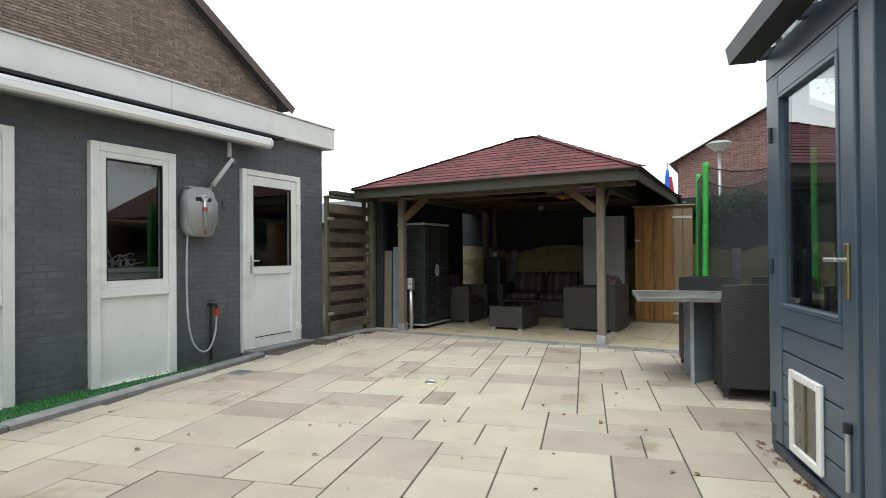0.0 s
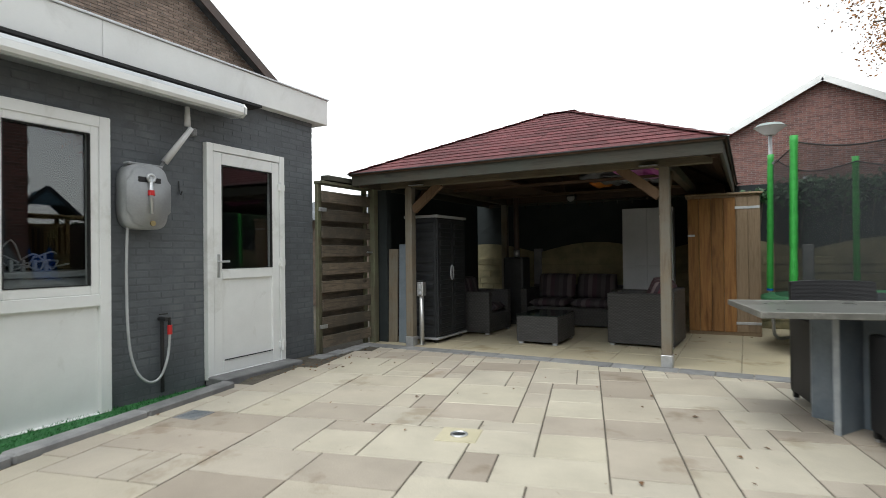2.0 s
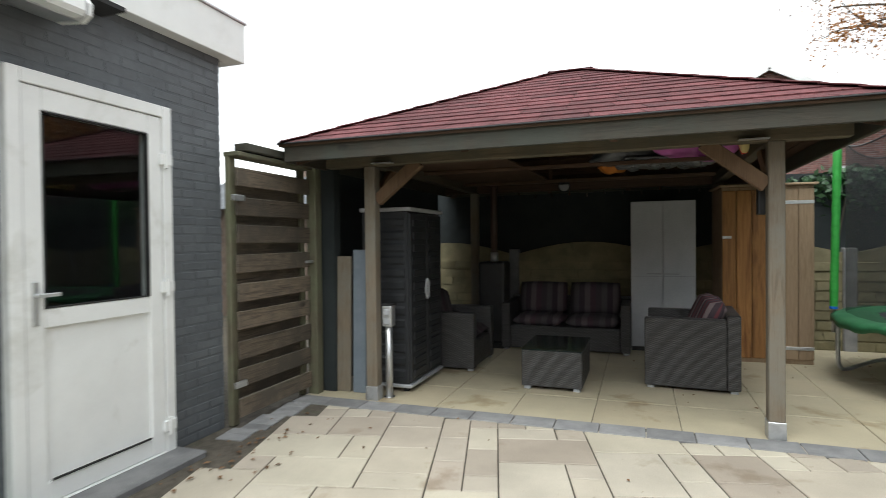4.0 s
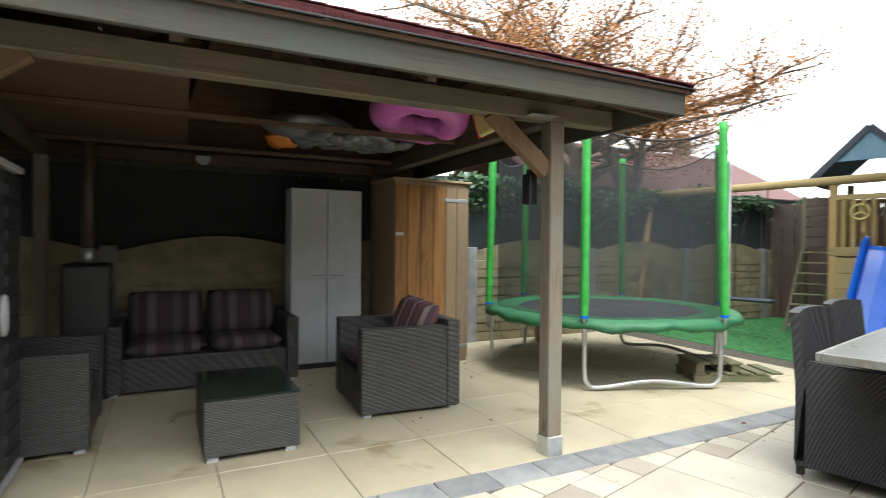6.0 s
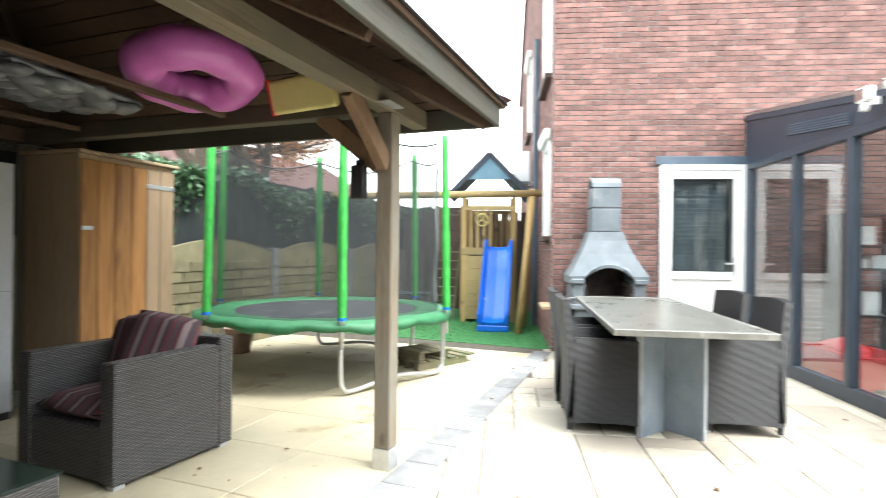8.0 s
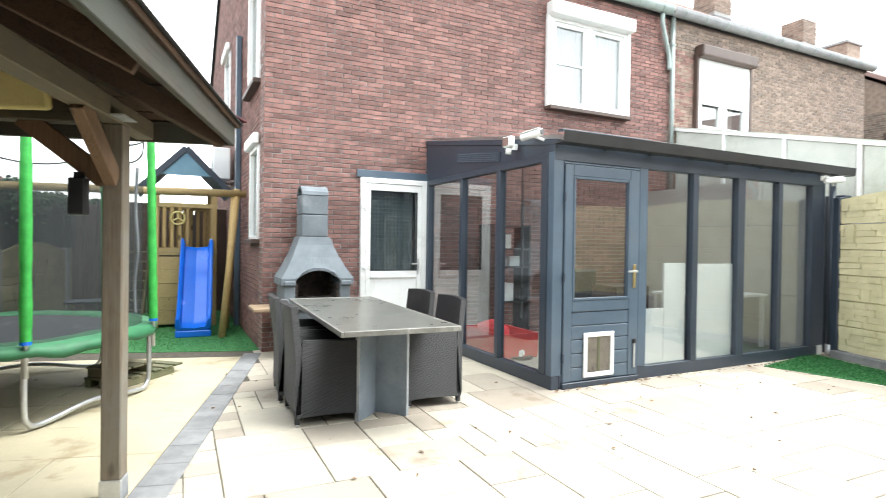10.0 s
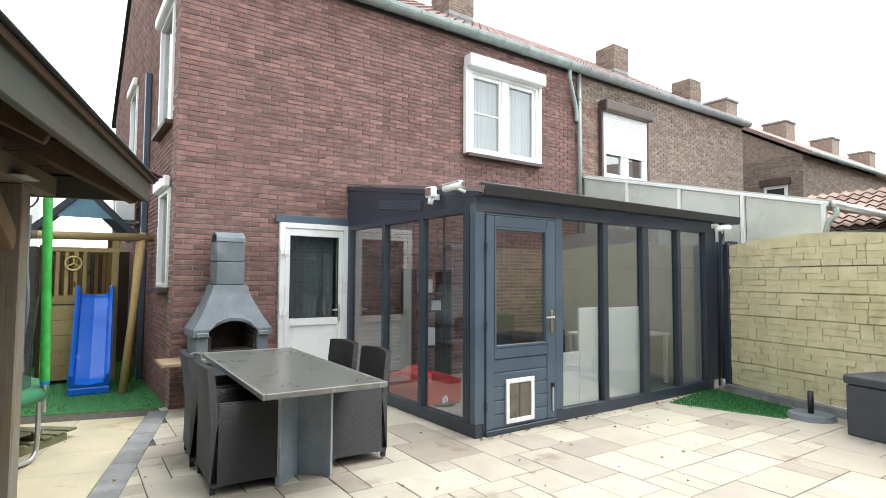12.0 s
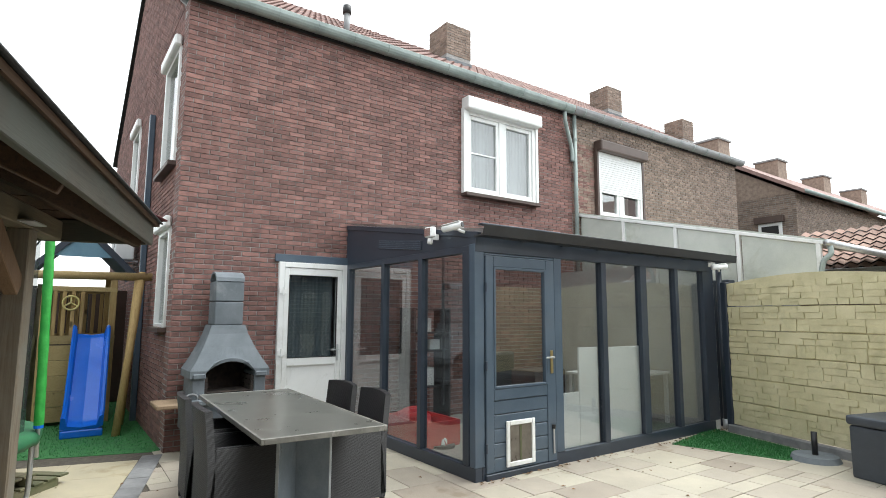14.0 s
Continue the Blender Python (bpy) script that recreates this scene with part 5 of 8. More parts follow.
half_door("door_1", shed_at(5.895), 0.99, 2.215, 0.98, "white plastic half-glazed shed door", True)
for nm, yc, w in (("window_1", 4.075, 0.87), ("window_2", 2.47, 1.14)):
    t = thing(nm, shed_at(yc), "tall white plastic window with a flat lower panel", "window", kind="structure")
    pvc_frame(t, w, -0.09, 2.24, 0.12, 0.085, M["pvc"])
    x1 = w / 2 - 0.085
    part("transom", box(-x1, x1, -0.055, 0.055, 0.78, 0.87, 0.004), M["pvc"], t)
    part("lower_panel", box(-x1, x1, -0.02, 0.02, -0.04, 0.78), M["pvc"], t)
    for a, b, c, d in ((-x1, -x1 + 0.065, 0.87, 2.165), (x1 - 0.065, x1, 0.87, 2.165), (-x1 + 0.065, x1 - 0.065, 0.87, 0.94), (-x1 + 0.065, x1 - 0.065, 2.095, 2.165)):
        part("sash_member", box(a, b, -0.05, 0.03, c, d, 0.006), M["pvc"], t)
    for a, b, c, d in ((-x1 + 0.065, -x1 + 0.071, 0.94, 2.095), (x1 - 0.071, x1 - 0.065, 0.94, 2.095), (-x1 + 0.071, x1 - 0.071, 0.94, 0.946), (-x1 + 0.071, x1 - 0.071, 2.089, 2.095)):
        part("glazing_seal", box(a, b, -0.052, -0.012, c, d), M["rubber"], t, "black glazing seal")
    glass_pane(t, -x1 + 0.065, x1 - 0.065, -0.008, 0.94, 2.095, "dark_glass")
bench = thing("workbench", SHED @ pose(-5.51, 4.2, 0), "white worktop behind the shed window", "workbench")
part("worktop", box(-0.32, 0.26, -1.5, 0.5, 1.0, 1.05, 0.006), M["white_board"], bench)
part("bench_panel", box(-0.30, 0.24, -1.45, 0.45, 0.0, 1.0, 0.006), M["white_board"], bench)
cb = thing("cable_tangle", SHED @ pose(-5.41, 4.13, 1.05), "tangle of white cables on the worktop", "cables")
rngc = random.Random(21)
for k in range(4):
    pts = smoothed([(rngc.uniform(-0.08, 0.08), -0.28 + 0.07 * i + rngc.uniform(-0.03, 0.03), 0.012 + abs(rngc.gauss(0, 0.075))) for i in range(9)], 4)
    part("cable", tube(pts, 0.007, 6), M["cable"], cb, smooth=True)
for k in range(5):
    yy = -0.16 + 0.08 * k
    part("plug", box(0.0, 0.03, yy - 0.012, yy + 0.012, 0.0, 0.09, 0.004), M["cable"], cb)
step = thing("door_step", SHED @ pose(-4.82, 5.90, 0), "worn pale concrete step before the shed door", "step", kind="structure")
part("slab", box(-0.13, 0.13, -0.50, 0.52, -0.05, 0.035, 0.01), M["kerb"], step)

# awning cassette along the shed
aw = thing("awning_cassette", SHED, "closed pale metal awning cassette above the windows", "awning")
pa = [(SX + 0.03, 2.62), (SX + 0.24, 2.60), (SX + 0.275, 2.56), (SX + 0.27, 2.50), (SX + 0.22, 2.47), (SX + 0.05, 2.49), (SX + 0.02, 2.53)]
part("cassette", prism(pa, 8.35, "y", -2.7), M["alu"], aw)
part("front_profile", prism([(SX + 0.225, 2.55), (SX + 0.30, 2.55), (SX + 0.305, 2.50), (SX + 0.29, 2.475), (SX + 0.225, 2.475)], 8.3, "y", -2.68), M["pvc_dirty"], aw)
part("end_cap", prism([(a - 0.002, b) for a, b in pa], 0.025, "y", 5.66), M["pvc_dirty"], aw, "white end cap")
part("cover_board", box(SX + 0.01, SX + 0.19, -2.9, 5.95, 2.635, 2.66), M["felt"], aw, "black cover strip")
for y in (0.4, 2.9, 5.4):
    part("wall_bracket", box(SX, SX + 0.06, y - 0.05, y + 0.05, 2.5, 2.62, 0.004), M["alu"], aw)
part("crank_eye", rod((SX + 0.12, 5.15, 2.30), (SX + 0.12, 5.15, 2.47), 0.028, 0.02), M["cable"], aw, "pale gear eye", smooth=True)
arm_l = thing("wall_lamp_arm", SHED, "pale tubular lamp on a wall arm", "wall lamp")
part("tube_head", rod((SX + 0.16, 5.16, 2.28), (SX + 0.06, 4.97, 1.96), 0.022, 0.03, 14), M["cable"], arm_l, smooth=True)
part("tube_stem", rod((SX + 0.06, 4.97, 1.97), (SX + 0.02, 4.90, 1.83), 0.014, seg=10), M["grey_plastic"], arm_l, smooth=True)
sens = thing("motion_light", SHED @ pose(SX + 0.05, 5.26, 2.28), "small grey sensor on the shed wall", "sensor")
part("sensor_body", box(-0.05, 0.03, -0.025, 0.025, -0.04, 0.03, 0.01), M["grey_plastic"], sens)

# hose reel, hose and tap on the shed wall
hr = thing("hose_reel", SHED @ pose(SX, 4.76, 0), "grey plastic wall hose reel with hose box", "hose reel")
outline = []
for k in range(28):
    a = k * math.tau / 28
    cx, cz = math.cos(a), math.sin(a)
    outline.append((0.19 * math.copysign(abs(cx) ** 0.5, cx), 1.64 + 0.265 * math.copysign(abs(cz) ** 0.55, cz)))
sh = prism(outline, 0.15, "x", 0.02)
bmesh.ops.bevel(sh, geom=[e for e in sh.edges if abs(e.verts[0].co.x - e.verts[1].co.x) < 1e-5 and e.verts[0].co.x > 0.1], offset=0.035, segments=3, affect="EDGES")
part("housing", sh, M["reel"], hr, smooth=True)
part("slot", box(0.163, 0.173, -0.10, 0.10, 1.755, 1.80, 0.004), M["black_plastic"], hr, "dark hose slot")
part("top_rib", box(0.05, 0.13, -0.15, 0.15, 1.895, 1.915, 0.006), M["reel"], hr)
part("nozzle", rod((0.185, 0.0, 1.80), (0.20, -0.005, 1.50), 0.018, 0.014, 12), M["alu"], hr, "pale spray nozzle", smooth=True)
part("nozzle_ring", rod((0.188, 0.0, 1.69), (0.19, 0.0, 1.65), 0.026, seg=12), M["red_plastic"], hr, "red nozzle ring")
part("nozzle_guide", tube([(0.19, 0.03 * math.cos(a), 1.79 + 0.03 * math.sin(a)) for a in [k * math.tau / 14 for k in range(14)]], 0.012, 8, True), M["alu"], hr, smooth=True)
part("lock_knob", rod((0.165, 0.02, 1.425), (0.185, 0.02, 1.425), 0.022, seg=14), M["brass"], hr, "brass lock knob")
part("wall_plate", box(0.0, 0.022, -0.08, 0.08, 1.45, 1.85), M["grey_plastic"], hr)
hose = thing("garden_hose", SHED, "pale grey garden hose hanging from reel to tap", "hose")
part("hose_run", tube(smoothed([(SX + 0.06, 4.64, 1.40), (SX + 0.05, 4.635, 1.0), (SX + 0.05, 4.65, 0.5), (SX + 0.06, 4.70, 0.24), (SX + 0.07, 4.80, 0.12), (SX + 0.08, 4.90, 0.14), (SX + 0.09, 4.965, 0.3), (SX + 0.09, 4.985, 0.5)], 7), 0.011, 8), M["hose"], hose, smooth=True)
part("hose_coupling", rod((SX + 0.09, 4.985, 0.49), (SX + 0.09, 4.985, 0.57), 0.02, seg=12), M["red_plastic"], hose, "red hose coupling")
tap = thing("garden_tap", SHED @ pose(SX, 4.95, 0), "outdoor tap on a black standpipe", "tap")
part("standpipe", rod((0.04, 0.0, 0.0), (0.04, 0.0, 0.62), 0.016), M["black_plastic"], tap)
part("tap_body", rod((0.0, 0.0, 0.62), (0.10, 0.0, 0.62), 0.018), M["black_plastic"], tap)
part("tap_spout", rod((0.09, 0.03, 0.635), (0.09, 0.035, 0.56), 0.014), M["black_plastic"], tap)
part("tap_handle", bar((0.06, -0.04, 0.665), (0.06, 0.04, 0.665), 0.014, 0.012), M["black_plastic"], tap)
hook = thing("wall_hook", SHED @ pose(SX + 0.01, 5.14, 1.72), "black bent wall hook on the shed", "hook")
part("hook_wire", tube([(0.0, 0, 0.10), (0.01, 0, 0.0), (0.03, 0, -0.02), (0.045, 0, 0.01)], 0.006, 6), M["black_plastic"], hook)

# ---- house door and windows; local -y of the door faces out along the house's +x ----
def house_at(s, d=0.0, z=0.0):
    return HOUSE @ pose(d, s, z, 0, 0, 90)


hd = half_door("door_2", house_at(1.735), 0.97, 2.265, 0.955, "white plastic back door with a dark glazed upper half", False, glass="glass", sill=0.02, stile=0.072, pane_top=0.10)
cur = thing("lattice_curtain", HOUSE @ pose(-0.062, 1.735, 0), "blue-grey lattice curtain behind the back door glass", "curtain")
cloth = bmesh.new()
fold_y = [-0.32 + 0.64 * k / 60 for k in range(61)]
low = [cloth.verts.new((-0.02 + 0.006 * math.sin(k * 1.3), y, 0.83)) for k, y in enumerate(fold_y)]
top = [cloth.verts.new((-0.02 + 0.004 * math.sin(k * 1.3), y, 2.1)) for k, y in enumerate(fold_y)]
for k in range(60):
    cloth.faces.new((low[k], low[k + 1], top[k + 1], top[k]))
part("curtain_cloth", cloth, M["cloth_curtain"], cur, smooth=True)
lace = bmesh.new()
for k in range(-9, 13):
    for sgn in (1, -1):
        y0 = -0.31 + 0.055 * k
        z0, z1 = 0.85, 1.45
        ya, yb = (y0, y0 + 0.36) if sgn > 0 else (-y0, -y0 - 0.36)
        if max(abs(ya), abs(yb)) < 0.315:
            add_in(lace, bar((0.0, ya, z0), (0.0, yb, z1), 0.005, 0.001, up=(1, 0, 0)))
for k in range(24):
    box(-0.001, 0.001, -0.31, 0.31, 0.87 + 0.052 * k, 0.878 + 0.052 * k, bm=lace)
part("curtain_lace", lace, M["blind"], cur)
part("curtain_rail", rod((0, -0.315, 2.105), (0, 0.315, 2.105), 0.008), M["alu"], cur)
lint = thing("trim_lintel", HOUSE, "blue-grey painted lintel above the back door", "lintel", kind="structure")
part("lintel_board", box(-0.02, 0.03, 1.20, 2.24, 2.27, 2.37, 0.006), M["alu_blue"], lint)
sill_t = thing("door_sill", HOUSE, "grey stone sill below the back door", "sill", kind="structure")
part("sill_stone", box(-0.06, 0.14, 1.22, 2.22, -0.04, 0.02, 0.008), M["kerb"], sill_t)


def upper_window(name, s0, s1, z0, z1, label, shutter_drop=0.0, brown=False):
    t = thing(name, house_at((s0 + s1) / 2), label, "window", kind="structure")
    w = s1 - s0
    pvc_frame(t, w, z0, z1, 0.14, 0.075, M["pvc"], 0.0)
    mid = 0.06
    part("mullion", box(-mid, mid, -0.06, 0.05, z0 + 0.045, z1 - 0.075, 0.005), M["pvc"], t)
    for a, b in ((-w / 2 + 0.075, -mid), (mid, w / 2 - 0.075)):
        for c, d, e, f in ((a, a + 0.06, z0 + 0.045, z1 - 0.075), (b - 0.06, b, z0 + 0.045, z1 - 0.075), (a + 0.06, b - 0.06, z0 + 0.045, z0 + 0.11), (a + 0.06, b - 0.06, z1 - 0.14, z1 - 0.075)):
            part("sash_member", box(c, d, -0.045, 0.03, e, f, 0.005), M["pvc"], t)
        glass_pane(t, a + 0.06, b - 0.06, -0.005, z0 + 0.11, z1 - 0.14)
    part("glazing_bar", box(-w / 2 + 0.135, -mid - 0.06, -0.03, -0.008, (z0 + z1) / 2 - 0.02, (z0 + z1) / 2 + 0.005), M["pvc"], t)
    part("window_sill", box(-w / 2 - 0.05, w / 2 + 0.05, -0.15, 0.02, z0 - 0.06, z0 - 0.002, 0.006), M["brown_frame"], t, "dark brown sill")
    for sx in (-1, 1):
        part("shutter_guide", box(*sorted((sx * (w / 2 - 0.0), sx * (w / 2 + 0.06))), -0.09, -0.012, z0 - 0.01, z1 + 0.02, 0.004), M["brown_frame"] if brown else M["pvc"], t)
    part("shutter_box", box(-w / 2 - 0.06, w / 2 + 0.06, -0.22, -0.012, z1 - 0.02, z1 + 0.20, 0.03, seg=2), M["brown_frame"] if brown else M["pvc"], t, "roller shutter box")
    k, z = 0, z1 - 0.02
    while z > z1 - shutter_drop:
        part("shutter_slat", box(-w / 2, w / 2, -0.075, -0.06, z - 0.046, z - 0.003, 0.004), M["shutter"], t)
        z -= 0.047
    return t


upper_window("window_3", 4.33, 5.95, 3.60, 5.03, "white upstairs window with a raised roller shutter")
upper_window("window_4", 7.74, 9.20, 3.57, 4.93, "neighbour's upstairs window with a half-lowered white shutter", 0.82, True)
cu = thing("net_curtain", HOUSE @ pose(-0.16, 5.19, 0), "pale net curtain behind the upstairs window", "curtain")
fold = bmesh.new()
g = [[fold.verts.new((0.03 * math.sin(i * 1.9), -0.72 + 1.44 * i / 60, z)) for z in (3.7, 5.06)] for i in range(61)]
for i in range(60):
    fold.faces.new((g[i][0], g[i + 1][0], g[i + 1][1], g[i][1]))
M["net_cloth"] = mottled("pale_net_cloth", (0.36, 0.37, 0.39), (0.43, 0.44, 0.46), 4, 0.9)
part("curtain_cloth", fold, M["net_cloth"], cu, smooth=True)


def side_window(name, d0, d1, z0, z1, label):
    t = thing(name, HOUSE @ pose((d0 + d1) / 2, 0.0, 0), label, "window", kind="structure")
    w = d1 - d0
    pvc_frame(t, w, z0, z1, 0.12, 0.07, M["pvc"], 0.03)
    glass_pane(t, -w / 2 + 0.07, w / 2 - 0.07, 0.03, z0 + 0.04, z1 - 0.07, "dark_glass")
    part("window_sill", box(-w / 2 - 0.04, w / 2 + 0.04, -0.10, 0.02, z0 - 0.06, z0, 0.006), M["brown_frame"], t, "dark sill")
    part("shutter_box", box(-w / 2 - 0.04, w / 2 + 0.04, -0.10, -0.012, z1 - 0.02, z1 + 0.13, 0.02), M["pvc"], t, "white shutter box")


side_window("window_5", -1.12, -0.32, 1.41, 2.66, "white side window with a shutter box downstairs")
side_window("window_6", -1.42, -0.36, 3.50, 5.05, "white side window with a shutter box upstairs")
side_window("window_7", -5.2, -4.2, 3.55, 5.05, "white side window with a shutter box upstairs")
tagged(link_mesh("wall_house_side_inner", box(-9.0, -0.3, 1.6, 1.7, 0.0, 5.4), M["interior"], m=HOUSE), "plain inner wall behind the side windows", "wall", kind="structure")
sp = thing("side_downpipe", HOUSE, "blue-grey square down pipe on the gable wall", "downpipe", kind="structure")
part("pipe_length", box(-2.43, -2.33, -0.09, -0.01, 0.0, 4.7, 0.008), M["alu_blue"], sp)
ac = thing("air_conditioner", hp(-3.7, -0.22, 2.75), "white outdoor air-conditioning unit on the gable wall", "air conditioner")
part("casing", box(-0.4, 0.4, -0.14, 0.14, -0.28, 0.28, 0.02, seg=2), M["pvc"], ac)
part("fan_grille", rod((0.08, -0.15, 0), (0.08, -0.14, 0), 0.2, seg=24), M["grey_plastic"], ac, "grey fan grille")
for x in (-0.3, 0.3):
    part("wall_bracket", box(x - 0.02, x + 0.02, -0.14, 0.21, -0.31, -0.28), M["galv"], ac)

# ---- conservatory ----
CD, CS0, CS1 = 2.92, 2.22, 6.52   # depth from the wall, start and end along it
CE, CW = 2.38, 2.82               # height at the eaves and at the wall
M["roof_clear"] = pane_glass("milky_roof_sheet", (0.78, 0.80, 0.80), 0.3)
cons = thing("conservatory", HOUSE, "blue-grey glazed conservatory against the house", "conservatory")
fr, frd = M["alu_blue"], M["alu_dark"]


def slope(d):
    return CW + (CE - CW) * d / CD


# plinth and sills
part("plinth", box(CD - 0.09, CD + 0.0, CS0 + 0.09, CS1, -0.06, 0.13, 0.006), frd, cons)
part("plinth", box(0.0, CD, CS0, CS0 + 0.088, -0.06, 0.13, 0.006), frd, cons)
# corner and mullion posts on the front
front_posts = [(2.275, 0.12), (3.39, 0.12), (4.185, 0.09), (4.965, 0.13), (5.705, 0.08), (6.495, 0.28)]
for s, w in front_posts:
    part("front_post", box(CD - 0.085, CD + 0.004, s - w / 2, s + w / 2, 0.13, CE - 0.10, 0.005), fr if s < 3.6 else frd, cons)
for d, w in ((0.06, 0.12), (1.07, 0.07), (1.93, 0.08), (CD - 0.15, 0.10)):
    part("side_post", box(d - w / 2, d + w / 2, CS0 - 0.004, CS0 + 0.085, 0.13, 2.22, 0.005), frd, cons)
part("front_head", box(CD - 0.09, CD + 0.008, CS0, CS1, CE - 0.18, CE - 0.02, 0.005), frd, cons)
part("side_transom", box(0.0, CD - 0.09, CS0 - 0.003, CS0 + 0.086, 2.20, 2.27, 0.005), frd, cons)
wedge = prism([(0.0, 2.27), (CD - 0.09, 2.27), (CD - 0.02, CE + 0.02), (0.0, CW)], 0.06, "y", CS0 + 0.012)
part("side_panel", wedge, frd, cons, "dark panel under the sloping roof")
vent = part("louvre_vent", bar((0.95, CS0 + 0.004, 2.47), (1.95, CS0 + 0.004, 2.36), 0.012, 0.11, up=(0, 0, 1)), frd, cons, "louvred vent")
for k in range(5):
    o = -0.045 + 0.0225 * k
    part("louvre", bar((0.97, CS0 - 0.004, 2.47 + o), (1.93, CS0 - 0.004, 2.36 + o), 0.012, 0.010, up=(0, 0, 1), bevel=0), fr, vent)
# front glazing
gaps = [(front_posts[i][0] + front_posts[i][1] / 2, front_posts[i + 1][0] - front_posts[i + 1][1] / 2) for i in range(len(front_posts) - 1)]
for i, (a, b) in enumerate(gaps[1:]):
    g = part("front_pane", box(CD - 0.05, CD - 0.042, a, b, 0.13, CE - 0.18), M["glass"], cons)
    g.visible_shadow = False
for a, b in ((0.12, 1.035), (1.105, 1.89), (1.97, CD - 0.20)):
    g = part("side_pane", box(a, b, CS0 + 0.04, CS0 + 0.048, 0.13, 2.20), M["glass"], cons)
    g.visible_shadow = False
# roof sheet, gutter and edge strip
rsheet = part("roof_sheet", prism([(0.0, CW + 0.02), (CD + 0.16, slope(CD + 0.16) + 0.02), (CD + 0.16, slope(CD + 0.16) + 0.055), (0.0, CW + 0.055)], CS1 - CS0 + 0.1, "y", CS0 - 0.03), M["roof_clear"], cons, "milky translucent roof sheet")
rsheet.visible_shadow = False
for k in range(8):
    yy = CS0 + 0.02 + k * (CS1 - CS0 - 0.04) / 7
    part("rafter", bar((0.0, yy, CW - 0.01), (CD + 0.05, yy, slope(CD + 0.05) - 0.01), 0.05, 0.06), frd, cons)
part("roof_gutter", prism([(CD + 0.05, CE - 0.04), (CD + 0.20, CE - 0.04), (CD + 0.22, CE + 0.06), (CD + 0.205, CE + 0.06), (CD + 0.19, CE - 0.025), (CD + 0.05, CE - 0.025)], CS1 - CS0 + 0.46, "y", CS0 - 0.05), M["black_plastic"], cons, "black gutter")
part("edge_strip", box(CD + 0.10, CD + 0.17, CS0 - 0.04, CS0 + 1.05, CE + 0.065, CE + 0.085, 0.004), M["alu_dark"], cons, "dark metal edge strip")
part("awning_rail", rod((CD + 0.12, CS0 + 1.0, CE + 0.075), (CD + 0.12, CS1, CE + 0.06), 0.02), M["rubber"], cons, "black rail")
part("down_pipe", rod((CD + 0.05, CS1 + 0.19, 0.0), (CD + 0.05, CS1 + 0.19, CE - 0.03), 0.04), frd, cons, smooth=True)
part("pipe_shoe", rod((CD + 0.05, CS1 + 0.19, -0.02), (CD + 0.05, CS1 + 0.19, 0.14), 0.05), M["galv"], cons, "grey pipe shoe", smooth=True)
# floor, end wall
tagged(link_mesh("floor_conservatory", box(0.0, CD - 0.09, CS0 + 0.09, CS1, -0.05, 0.02), M["floor_in"], m=HOUSE), "grey tiled conservatory floor", "floor", kind="structure")
tagged(link_mesh("wall_conservatory_end", box(0.0, CD - 0.0, CS1 + 0.01, CS1 + 0.12, -0.05, CE - 0.02), M["interior"], m=HOUSE), "pale end wall of the conservatory", "wall", kind="structure")
# outer blind post beside the fence
bp = thing("corner_column", hp(CD - 0.09, CS1 + 0.42), "dark blue-grey column between conservatory and fence", "column")
part("column_shaft", box(-0.05, 0.21, -0.09, 0.09, -0.05, 2.1, 0.008), M["alu_dark"], bp)
# the door of the conservatory
cdoor = thing("conservatory_door", HOUSE @ pose(CD, 0, 0), "blue-grey door with a glazed top and a white cat flap", "door")
s0, s1 = gaps[0]
part("threshold", box(-0.07, 0.03, s0 + 0.002, s1 - 0.002, -0.02, 0.055, 0.006), M["alu_dark"], cdoor)
part("head_board", box(-0.07, 0.008, s0 + 0.002, s1 - 0.002, 2.175, CE - 0.185, 0.004), fr, cdoor)
a, b = s0 + 0.012, s1 - 0.012
for p, q, r, t_ in ((a, a + 0.10, 0.06, 2.17), (b - 0.13, b, 0.06, 2.17), (a + 0.10, b - 0.13, 2.06, 2.17), (a + 0.10, b - 0.13, 0.74, 0.85)):
    part("door_member", box(-0.05, 0.018, p, q, r, t_, 0.006), fr, cdoor)
for k in range(5):
    z0 = 0.06 + k * 0.136
    part("door_board", box(-0.035, 0.010, a + 0.10, b - 0.13, z0, z0 + 0.130, 0.006), fr, cdoor)
for p, q, r, t_ in ((a + 0.10, a + 0.125, 0.85, 2.06), (b - 0.155, b - 0.13, 0.85, 2.06), (a + 0.125, b - 0.155, 0.85, 0.875), (a + 0.125, b - 0.155, 2.035, 2.06)):
    part("glazing_bead", box(-0.03, 0.024, p, q, r, t_, 0.004), fr, cdoor)
g = part("pane", box(-0.012, -0.004, a + 0.125, b - 0.155, 0.875, 2.035), M["glass"], cdoor)
g.visible_shadow = False
fl0, fl1 = 2.595, 2.985
flap = part("cat_flap_frame", box(0.011, 0.034, fl0, fl0 + 0.045, 0.09, 0.53, 0.006), M["pvc"], cdoor, "white cat flap frame")
for p, q, r, t_ in ((fl1 - 0.045, fl1, 0.09, 0.53), (fl0 + 0.045, fl1 - 0.045, 0.485, 0.53), (fl0 + 0.045, fl1 - 0.045, 0.09, 0.135)):
    part("cat_flap_frame", box(0.011, 0.034, p, q, r, t_, 0.006), M["pvc"], cdoor, "white cat flap frame")
M["flap_plastic"] = mottled("smoky_flap_plastic", (0.10, 0.085, 0.07), (0.17, 0.15, 0.125), 5, 0.3)
